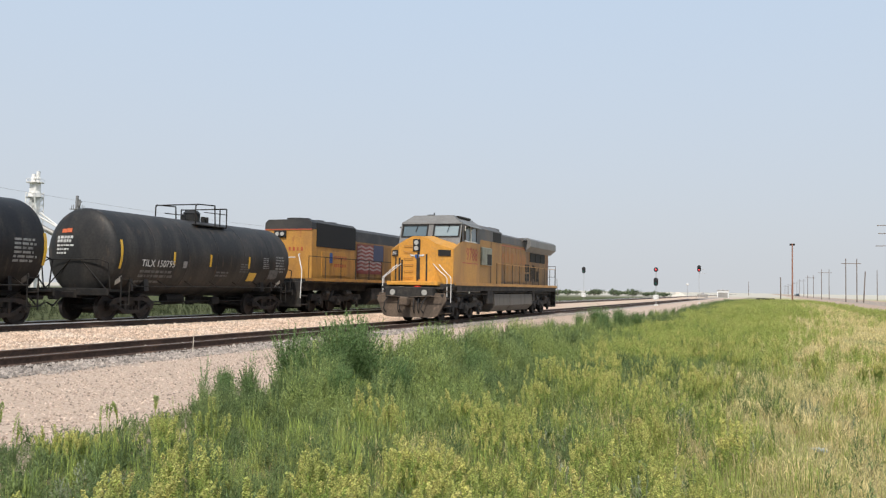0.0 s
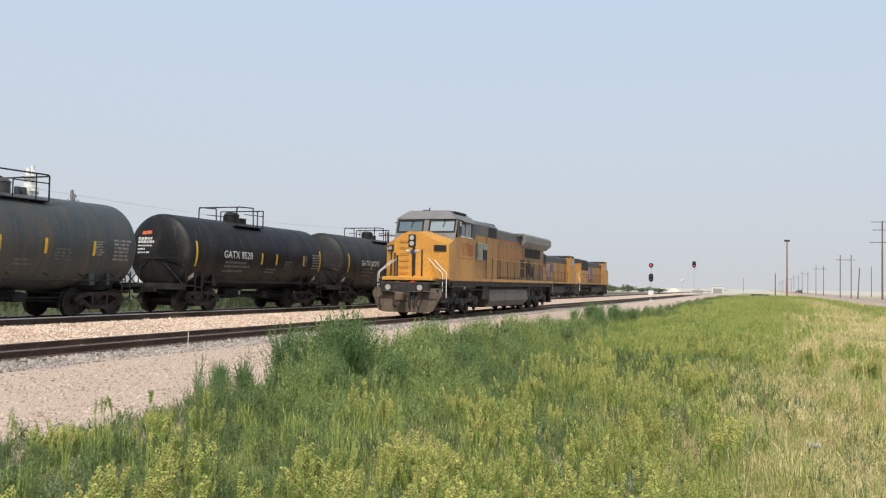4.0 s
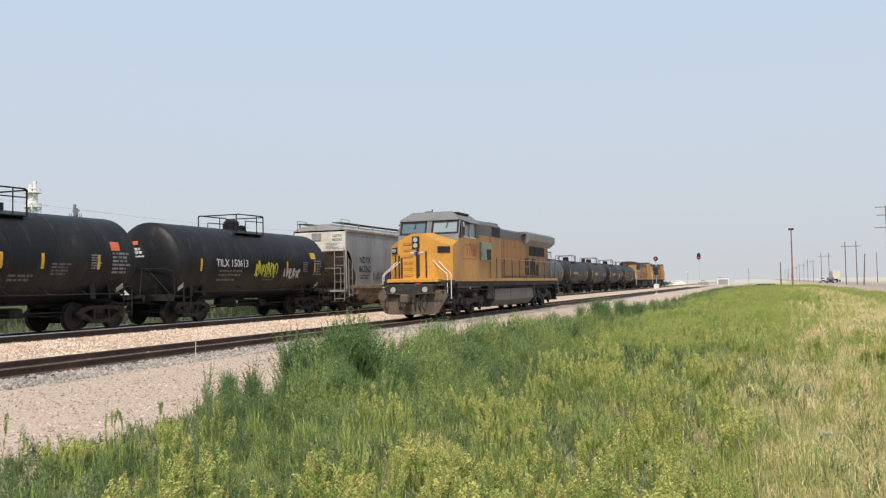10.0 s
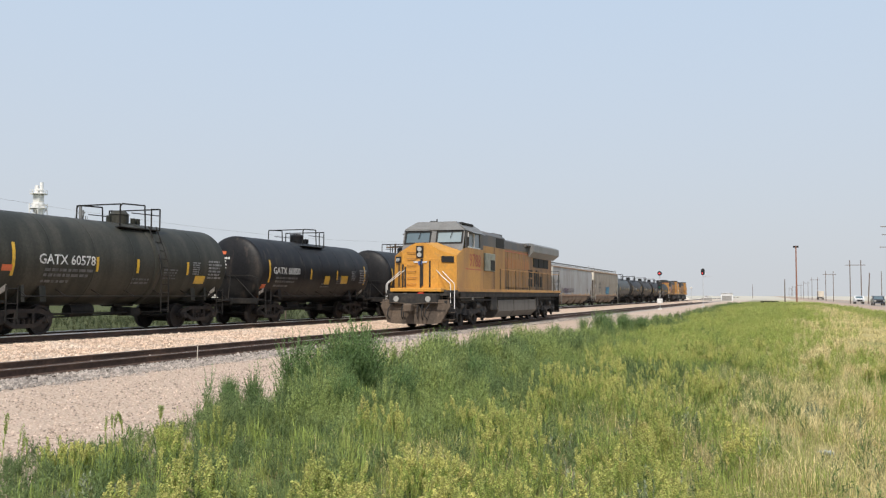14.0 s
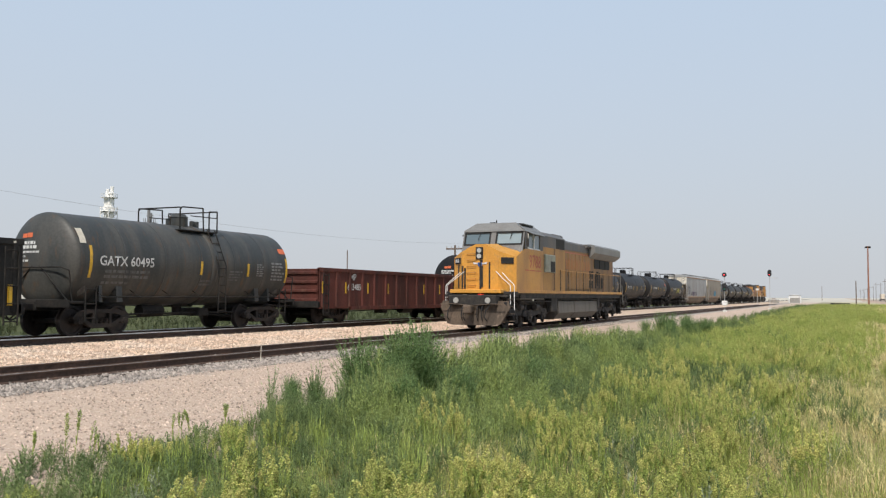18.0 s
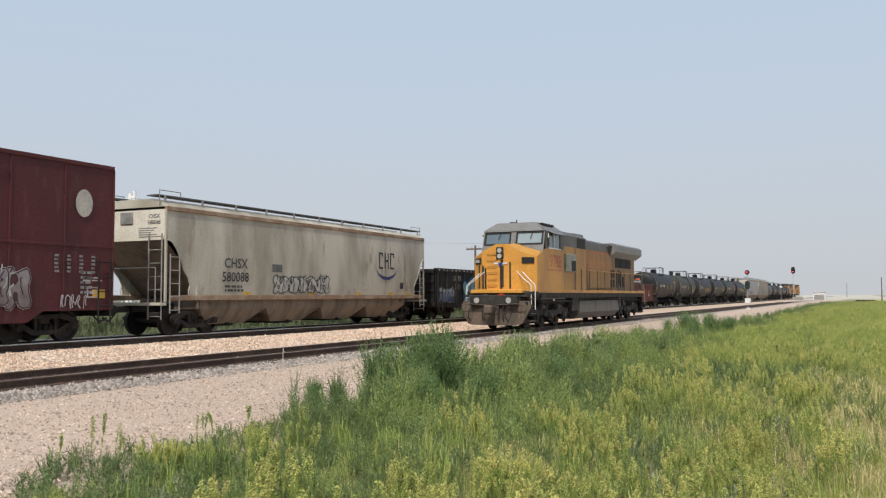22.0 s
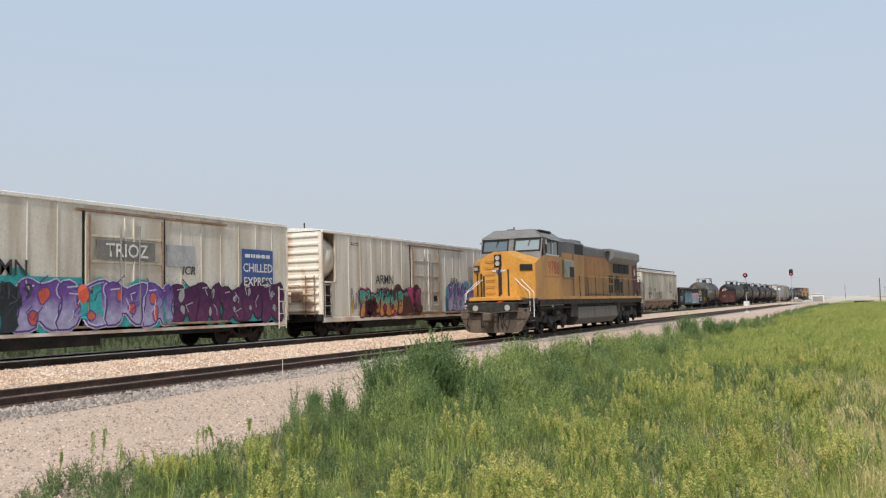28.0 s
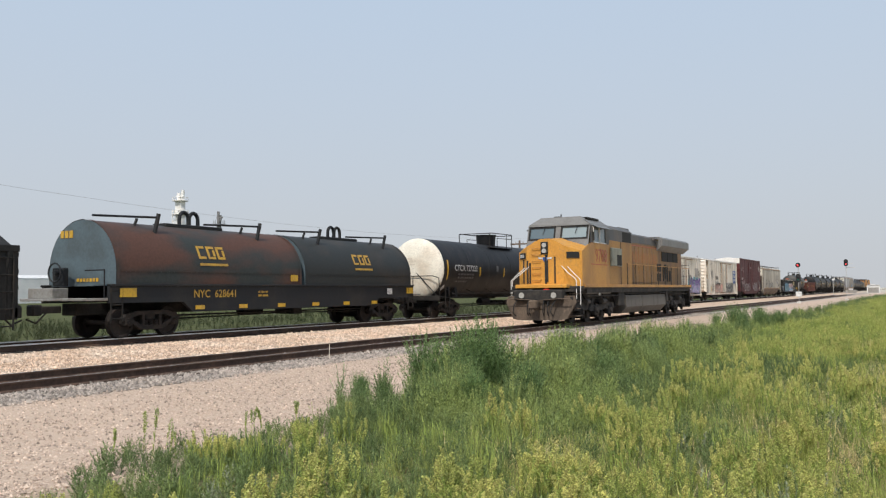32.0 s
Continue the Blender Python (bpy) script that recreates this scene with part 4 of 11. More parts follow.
    # print on the head that faces back
    def on_head(x, z):
        return -half + hd * (1 - math.sqrt(max(1 - (x * x + (z - zc) ** 2) / R ** 2, 0.03))) - 0.012

    def head_plate(m, x0, x1, z0, z1):
        m.add([(x, on_head(x, z), z) for z in (z0, z1) for x in (x0, (x0 + x1) / 2, x1)], [(0, 1, 4, 3), (1, 2, 5, 4)])

    hm, om = M(), M()
    for r in range(5):
        u = -0.85
        end = -0.25 + rng.uniform(0, 0.3) - (0.25 if r > 2 else 0)
        while u < end:
            wq = rng.uniform(0.06, 0.16)
            head_plate(hm, u, u + wq, zc + 0.44 - 0.13 * r, zc + 0.44 - 0.13 * r + (0.095 if r < 2 else 0.06))
            u += wq + 0.03
    part("head_lettering", hm, TRAILER if head else ink, car)["kind"] = "stuff"
    if not head:
        head_plate(om, -0.66, -0.44, zc + 0.64, zc + 0.77)
        head_plate(om, -0.43, -0.2, zc + 0.65, zc + 0.79)
        part("head_placard", om, ORANGE, car, "orange-red placard")
    for y in (-half + 0.75, half - 0.75):
        z = zc - 0.95
        dm_ = M().poly([(side(z) + 0.02, y - 0.16, z), (side(z - 0.17) + 0.02, y, z - 0.17), (side(z) + 0.02, y + 0.16, z), (side(z + 0.17) + 0.02, y, z + 0.17)])
        part("hazard_placard", dm_, DULLWHITE if seed % 3 else FAINT, car, "diamond hazard placard")
    running_gear(car, half + 0.1, half - 1.55)
    return car


# ---- covered hoppers ----
def hopper_car(label, front, rear, paint_mat, bays, lines, endtext, seed=1, big=0.36, swoosh=False):
    half = (front - rear) / 2
    car = thing("covered_hopper_car", label, "rail car", group="freight train cars")
    W, zs, ze = 1.55, 1.32, 4.12   # half width, sill, eave
    bulge = 0.05

    def side(z, y=0.0):
        t = (z - zs) / (ze - zs)
        return W - 0.03 + bulge * math.sin(math.pi * min(max(t, 0), 1))

    zz = [zs + (ze - zs) * i / 10 for i in range(11)]
    slope = 1.25  # the end sheets slope in from the top towards the bays
    for s in (-1, 1):
        # the lower corners are cut away in a curve, so that the slope sheets show behind
        cut = [(0.0, ze - 1.0), (0.18, ze - 1.06), (0.4, ze - 1.3), (0.58, ze - 1.62), (0.72, zs + 0.85), (0.95, zs + 0.6), (1.06, zs + 0.35), (1.0, zs + 0.15), (1.02, zs)]
        foot = lambda d: float(np.interp(d, [c[0] for c in cut[:7]], [c[1] for c in cut[:7]])) if d < 1.06 else zs
        ys = [half - 0.05 - d for d in (0, 0.18, 0.4, 0.58, 0.72, 0.95, 1.055, 1.065)]
        ys = sorted([-y for y in ys] + [half * f for f in (-0.6, -0.3, 0, 0.3, 0.6)] + ys)
        m = M()
        vs = []
        for y in ys:
            z0_ = foot(half - 0.05 - abs(y))
            vs += [(s * side(z0_ + (ze - z0_) * i / 10), y, z0_ + (ze - z0_) * i / 10) for i in range(11)]
        m.add(vs, [(11 * k + i, 11 * k + i + 1, 11 * (k + 1) + i + 1, 11 * (k + 1) + i) for k in range(len(ys) - 1) for i in range(10)], True)
        part("side_sheet", m, paint_mat, car)
        for q in (-1, 1):
            trim_ = [(s * (side(z) + 0.006), q * (half - 0.05 - d), z) for d, z in cut]
            part("sheet_edge", M().tube(trim_, 0.022, 6), paint_mat, car)
        for k in range(1, bays * 2):
            y = -half + 1.2 + (2 * half - 2.4) * k / (bays * 2)
            part("weld_seam", M().tube([(s * (side(z) - 0.004), y, z) for z in zz], 0.009, 4), paint_mat, car)
        part("side_sill", M().box(s * (W - 0.14), s * (W + 0.02), -half + 0.3, half - 0.3, zs - 0.16, zs + 0.02, 0.015), RUSTEDGE, car, "rusty side sill")
        part("eave", M().box(s * (W - 0.1), s * (W + 0.025), -half, half, ze - 0.05, ze + 0.1, 0.02), RUSTEDGE, car, "rusty roof edge")
    for s in (-1, 1):
        e = M()
        e.add([(-W, s * half, ze), (W, s * half, ze), (W, s * half, ze - 1.0), (-W, s * half, ze - 1.0)], [(0, 1, 2, 3)])
        part("end_sheet", e, HOPEND, car, "pale upper end sheet")
        g = M()
        g.add([(-W + 0.05, s * half, ze - 1.0), (W - 0.05, s * half, ze - 1.0), (W - 0.1, s * (half - 2.3), zs - 0.3), (-W + 0.1, s * (half - 2.3), zs - 0.3)], [(0, 1, 2, 3)])
        # the darker bay colour paints the shadow on this sloping sheet
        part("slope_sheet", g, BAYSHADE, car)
        ed = M()
        for x in (-1, 1):
            ed.box(x * (W - 0.07), x * W, s * (half - 0.06), s * (half + 0.02), zs - 0.2, ze, 0.01)
            ed.box(x * (W - 0.07), x * (W - 0.01), s * (half - 1.5), s * (half - 1.42), zs - 0.1, zs + 1.2, 0.01)
        ed.box(-W, W, s * (half - 0.05), s * (half + 0.25), zs - 0.32, zs - 0.22, 0.01)
        part("end_posts", ed, paint_mat, car)
        ladder_part(car, W + 0.05, s * (half - 0.35), 0.75, zs + 1.35, 0.42, "y", GALV)
        ladder_part(car, 1.18, s * (half + 0.1), 0.55, ze - 0.8, 0.56, "x", GALV)
        part("end_rail", M().tube([(-0.9, s * (half + 0.2), zs - 0.2), (-0.9, s * (half + 0.2), zs + 0.9), (1.3, s * (half + 0.2), zs + 0.9), (1.3, s * (half + 0.2), zs - 0.2)], 0.02), GALV, car)
    # roof, hatch coaming, running boards on posts
    roof = M().prism([(-W, ze + 0.08), (-W * 0.8, ze + 0.26), (-0.5, ze + 0.36), (0.5, ze + 0.36), (W * 0.8, ze + 0.26), (W, ze + 0.08)], "y", -half, half)
    part("roof", roof, paint_mat, car)
    part("roof_hatch", M().box(-0.35, 0.35, -half + 0.6, half - 0.6, ze + 0.35, ze + 0.46, 0.03), GALV, car)
    for s in (-1, 1):
        part("running_board", M().box(s * 0.78, s * 1.28, -half - 0.1, half + 0.1, ze + 0.44, ze + 0.48), HOODGREY, car, "dark grated running board")
        k = int(half * 2 / 1.7)
        post = M().box(s * 1.26, s * 1.3, -0.04, 0.04, ze + 0.1, ze + 0.47).mesh("board_post", GALV)
        for i in range(k + 1):
            part("board_post", post, None, car, at=pose(0, -half + 0.2 + (2 * half - 0.4) * i / k, 0))
        for q in (-1, 1):
            part("roof_grab_rail", M().tube([(s * 1.28, q * (half - 0.9), ze + 0.46), (s * 1.28, q * (half - 0.9), ze + 0.62), (s * 1.28, q * (half + 0.05), ze + 0.62), (s * 1.28, q * (half + 0.05), ze + 0.1)], 0.016), GALV, car)
    # hopper bays
    span = 2 * half - 3.6
    bw = span / bays
    for i in range(bays):
        y0 = -span / 2 + bw * i
        m = M()
        a, b = 1.38, 0.55
        top = [(-a, y0, zs - 0.1), (a, y0, zs - 0.1), (a, y0 + bw, zs - 0.1), (-a, y0 + bw, zs - 0.1)]
        c = y0 + bw / 2
        low = [(-b - 0.4, c - bw * 0.28, 0.32), (b + 0.4, c - bw * 0.28, 0.32), (b + 0.4, c + bw * 0.28, 0.32), (-b - 0.4, c + bw * 0.28, 0.32)]
        mid = [(x * 0.98, y, 0.86) for x, y, z in top]
        m.add(top + mid + low, [(0, 1, 5, 4), (1, 2, 6, 5), (2, 3, 7, 6), (3, 0, 4, 7), (4, 5, 9, 8), (5, 6, 10, 9), (6, 7, 11, 10), (7, 4, 8, 11), (8, 9, 10, 11)])
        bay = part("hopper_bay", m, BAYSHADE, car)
        part("outlet_gate", M().box(-0.9, 0.9, c - 0.5, c + 0.5, 0.24, 0.33, 0.02).cyl((0.95, c, 0.3), (1.1, c, 0.3), 0.06, 8), UNDER, bay)
    part("centre_sill", M().box(-0.2, 0.2, -half - 0.1, half + 0.1, 0.78, 1.06, 0.02), UNDER, car)
    sd = side
    if lines:
        for j, tx in enumerate(lines[0]):
            lettering(car, tx, lines[1], lines[2] - big * 1.35 * j, big, INK, sd)
        bars(car, lines[1], lines[2] - big * 1.35 * len(lines[0]) + 0.1, 1.1, 0.28, 2, INK, sd, seed)
    bars(car, -half * 0.05, zs + 0.35, 0.7, 0.28, 2, FAINT, sd, seed + 1)
    patch(car, half * 0.72, half * 0.72 + 0.32, zs + 0.3, zs + 0.6, INK, sd, "stencil_panel")
    for y in (-0.55, -0.1, 0.3, 0.62, 0.8):
        patch(car, half * y - 0.2, half * y + 0.2, zs + 0.03, zs + 0.13, YSTRIPE, sd, "reflective_strip", "yellow reflective strip", 0.012)
    if endtext:
        for j, tx in enumerate(lines[0]):
            end_lettering(car, tx, 1.02, ze - 0.28 - 0.2 * j, 0.14, INK, -half - 0.006)
        fine_ = M()
        for j in range(5):
            fine_.box(0.35, 1.15 - 0.13 * (j % 3), -half - 0.008, -half - 0.004, ze - 0.62 - 0.07 * j, ze - 0.59 - 0.07 * j)
        part("end_small_print", fine_, MIDPRINT, car)["kind"] = "stuff"
    part("end_plate", M().box(-0.45, 0.1, -half - 0.05, -half - 0.005, ze - 0.45, ze - 0.05, 0.02), GALV, car)
    brake_rigging(car, half)
    running_gear(car, half + 0.1, half - 1.9)
    return car, sd


# ---- gondolas ----
def gondola_car(label, front, rear, mat, top, ribs, dropped=False):
    half = (front - rear) / 2
    car = thing("gondola_car", label, "rail car", group="freight train cars")
    W, z0 = 1.5, 0.72
    bottom = 0.66
    for s in (-1, 1):
        m = M().box(s * (W - 0.09), s * W, -half, half, bottom + 0.02, top, 0.01)
        part("side_wall", m, mat, car)
        part("top_chord", M().box(s * (W - 0.12), s * (W + 0.06), -half, half, top - 0.14, top + 0.03, 0.015), mat, car)
        part("bottom_sill", M().box(s * (W - 0.1), s * (W + 0.05), -half + (2.6 if not dropped else 0.2), half - (2.6 if not dropped else 0.2), bottom - 0.06, bottom + 0.12, 0.015), mat, car)
        for i in range(ribs):
            y = -half + 0.25 + (2 * half - 0.5) * i / (ribs - 1)
            part("side_rib", M().prism([(W, y - 0.1), (W + 0.06, y - 0.06), (W + 0.06, y + 0.06), (W, y + 0.1)] if s > 0 else [(-W, y - 0.1), (-W, y + 0.1), (-W - 0.06, y + 0.06), (-W - 0.06, y - 0.06)], "z", bottom + 0.1, top - 0.13), mat, car)
    for s in (-1, 1):
        e = M().box(-W + 0.03, W - 0.03, s * (half - 0.08), s * half, bottom + 0.1, top - 0.02, 0.01)
        for k in range(4):
            z = bottom + 0.4 + (top - bottom - 0.6) * k / 3
            e.box(-W + 0.1, W - 0.1, s * half, s * (half + 0.09), z - 0.06, z + 0.06, 0.02)
        part("end_wall", e, mat, car)
        ladder_part(car, W + 0.09, s * (half - 0.4), 0.42, top - 0.2, 0.42)
        part("end_beam", M().box(-W, W, s * (half - 0.1), s * (half + 0.12), 0.72, 1.0, 0.02), UNDER, car)
    part("floor", M().box(-W + 0.08, W - 0.08, -half + 0.05, half - 0.05, 0.98, 1.08), UNDER, car)
    part("load", M().prism([(-1.3, 1.1), (1.3, 1.1), (0.7, 1.5), (-0.6, 1.55)], "y", -half + 0.6, half - 0.6), TRUCKIRON, car, "dark scrap load")
    part("centre_sill", M().box(-0.2, 0.2, -half - 0.1, half + 0.1, 0.72, 1.0, 0.02), UNDER, car)
    part("air_reservoir", M().cyl((0.9, 0.4, 0.55), (0.9, 1.5, 0.55), 0.2, 12), UNDER, car)
    part("brake_valve", M().box(0.6, 1.1, -1.8, -1.3, 0.4, 0.7, 0.03), UNDER, car)
    brake_rigging(car, half)
    running_gear(car, half + 0.15, half - 1.95)
    return car


# ---- box cars and refrigerator cars ----
def corrugated_end(m, s, half, W, z0, z1, n):
    m.box(-W + 0.02, W - 0.02, s * (half - 0.06), s * half, z0, z1)
    for k in range(n):
        z = z0 + (z1 - z0) * (k + 0.5) / n
        h = (z1 - z0) / n * 0.3
        m.prism([(s * half, z - h), (s * (half + 0.07), z - h * 0.3), (s * (half + 0.07), z + h * 0.3), (s * half, z + h)], "x", -W + 0.14, W - 0.14)


def box_car(front, rear):
    half = (front - rear) / 2
    car = thing("box_car", "tall dark red box car with a pale round patch and graffiti", "rail car", group="freight train cars")
    W, z0, z1 = 1.53, 0.68, 5.08
    sd = flat_side(W)
    panels = 9
    for s in (-1, 1):
        for i in range(panels):
            y0 = -half + 2 * half * i / panels
            y1 = y0 + 2 * half / panels
            part("side_panel", M().box(s * (W - 0.06), s * (W - 0.012), y0 + 0.01, y1 - 0.01, z0 + 0.25, z1, 0.006), BOXRED, car)
            part("panel_seam", M().box(s * (W - 0.03), s * (W + 0.012), y1 - 0.03, y1 + 0.03, z0 + 0.25, z1, 0.006), BOXRED, car)
        part("belt_rail", M().box(s * (W - 0.03), s * (W + 0.02), -half, half, 2.72, 2.8, 0.008), BOXRED, car)
        part("side_sill", M().prism([(-half + 0.1, 0.9), (-half + 2.4, 0.9), (-half + 2.9, 0.6), (half - 2.9, 0.6), (half - 2.4, 0.9), (half - 0.1, 0.9), (half - 0.1, 1.0), (-half + 0.1, 1.0)], "x", s * (W - 0.1), s * (W + 0.005)), BOXRED, car)
        part("roof_edge", M().box(s * (W - 0.08), s * (W + 0.03), -half, half, z1 - 0.02, z1 + 0.1, 0.015), BOXRED, car)
        # sliding plug door on its rails
        dc = 0.16
        part("door_rail", M().box(s * (W + 0.03), s * (W + 0.08), dc - 2.3, dc + 3.9, z0 + 0.2, z0 + 0.28).box(s * (W + 0.03), s * (W + 0.08), dc - 2.3, dc + 3.9, z1 - 0.28, z1 - 0.22), BOXRED, car)
        d = M().box(s * W, s * (W + 0.05), dc - 1.75, dc + 1.75, z0 + 0.28, z1 - 0.3, 0.012)
        door = part("sliding_door", d, BOXRED, car)
        for zb in (1.55, 2.2, 3.3, 4.1):
            part("door_rib", M().box(s * (W + 0.046), s * (W + 0.085), dc - 1.68, dc + 1.68, zb - 0.04, zb + 0.04, 0.008), BOXRED, door)
        for yb in (-0.6, 0.6):
            part("lock_rod", M().cyl((s * (W + 0.105), dc + yb, z0 + 0.4), (s * (W + 0.105), dc + yb, z1 - 0.4), 0.022, 8), BOXRED, door)
        part("door_latch", M().box(s * (W + 0.08), s * (W + 0.14), dc - 0.5, dc - 0.1, 1.85, 1.93).tube([(s * (W + 0.1), dc - 1.2, 1.9), (s * (W + 0.12), dc + 1.2, 1.9)], 0.018), BOXRED, door)
    for s in (-1, 1):
        e = M()
        corrugated_end(e, s, half, W, 0.95, z1 - 0.55, 7)
        part("end_wall", e, BOXRED, car, "corrugated red end wall")
        part("end_top", M().box(-W + 0.02, W - 0.02, s * (half - 0.05), s * (half + 0.01), z1 - 0.54, z1 + 0.06), ROOFWHITE, car, "white painted top of the end wall")
        ladder_part(car, W + 0.06, s * (half - 0.35), 0.5, 2.4, 0.44)
        ladder_part(car, 1.05, s * (half + 0.1), 0.9, 2.6, 0.44, "x")
        part("end_beam", M().box(-W, W, s * (half - 0.1), s * (half + 0.1), 0.72, 0.98, 0.02), UNDER, car)
    roof = M().prism([(-W - 0.02, z1 + 0.06), (0, z1 + 0.2), (W + 0.02, z1 + 0.06)], "y", -half, half)
    for i in range(14):
        y = -half + 0.3 + (2 * half - 0.6) * i / 13
        roof.prism([(-W, z1 + 0.07), (0, z1 + 0.24), (W, z1 + 0.07)], "y", y - 0.04, y + 0.04)
    part("roof", roof, ROOFWHITE, car)
    part("centre_sill", M().box(-0.25, 0.25, -half - 0.1, half + 0.1, 0.7, 1.0, 0.02), UNDER, car)
    sd2 = flat_side(W + 0.012)
    disc = M()
    disc.poly([(W + 0.02, half - 1.1 + 0.3 * math.cos(a), 3.98 + 0.4 * math.sin(a)) for a in [2 * math.pi * i / 24 for i in range(24)]])
    part("round_patch", disc, paint((0.46, 0.43, 0.37)), car, "pale round patch")
    bars(car, -half + 1.75, 2.3, 1.6, 0.5, 1, WORNWHITE, sd2, 3, "owner_letters")
    for j, tx in enumerate(("728", "440")):
        lettering(car, tx, -half + 1.15 + 1.15 * j, 1.82, 0.42, WORNWHITE, sd2)
    sd3 = flat_side(W + 0.08)
    bars(car, -half * 0.72, 1.5, 0.9, 0.3, 3, MIDPRINT, sd2, 5)
    bars(car, -half * 0.55, 1.45, 0.7, 0.3, 3, MIDPRINT, sd2, 6)
    bars(car, -half * 0.05, 3.95, 1.6, 0.26, 2, WORNWHITE, sd3, 7)
    bars(car, 0.9, 1.6, 0.7, 0.5, 4, WORNWHITE, sd3, 8)
    bars(car, -1.0, 1.2, 0.7, 0.5, 4, MIDPRINT, sd3, 9)
    bars(car, half * 0.88, 1.35, 0.5, 0.7, 5, MIDPRINT, sd2, 10)
    patch(car, -half + 3.0, -half + 3.5, 0.95, 1.08, YSTRIPE, sd2, "reflective_panel", "worn orange panel")
    patch(car, half - 0.75, half - 0.3, 1.25, 1.5, YSTRIPE, sd2, "reflective_panel")
    graffiti(car, half - 5.5, half - 2.9, 0.92, 2.1, 4, None, (0.05, 0.02, 0.02), [(0.27, 0.235, 0.235), (0.19, 0.15, 0.15), (0.09, 0.025, 0.025)], sd2, 4, (0.5, 0.48, 0.47), label="pale grey sprayed piece")
    graffiti(car, -half + 2.9, -0.9, 0.95, 2.0, 5, None, (0.30, 0.27, 0.27), [(0.11, 0.055, 0.053), (0.08, 0.03, 0.03), (0.16, 0.10, 0.10)], flat_side(W + 0.02), 14, (0.36, 0.34, 0.34), label="worn grey sprayed piece")
    scrawl(car, 0.2, 1.9, 1.25, 1.75, 8, paint((0.42, 0.40, 0.40)), flat_side(W + 0.09), 15, 0.025)
    scrawl(car, half - 1.9, half - 1.0, 0.95, 1.4, 5, paint((0.38, 0.35, 0.36)), sd2, 16, 0.025)
    for k in range(4):
        bars(car, half - 2.0 + 0.42 * k, 1.95, 0.16, 0.55, 5, MIDPRINT, sd2, 30 + k)
    bars(car, half - 0.75, 1.72, 0.7, 0.16, 2, WORNWHITE, sd2, 36)
    for y, z in ((-half + 3.2, 2.25), (half - 0.75, 1.42)):
        frame_ = M()
        for u0, u1, w0, w1 in ((-0.2, 0.2, -0.16, -0.12), (-0.2, 0.2, 0.12, 0.16), (-0.2, -0.16, -0.12, 0.12), (0.16, 0.2, -0.12, 0.12), (-0.08, 0.08, -0.05, 0.05)):
            frame_.box(W + 0.012, W + 0.024, y + u0, y + u1, z + w0, z + w1)
        part("stencil_frame", frame_, WORNWHITE, car, "white stencilled frame")
    scrawl(car, -half + 0.4, -half + 2.6, 3.4, 4.1, 7, paint((0.4, 0.3, 0.3)), sd2, 9, 0.022, label="thin pale sprayed tag")
    brake_rigging(car, half)
    running_gear(car, half + 0.15, half - 1.95)
    return car


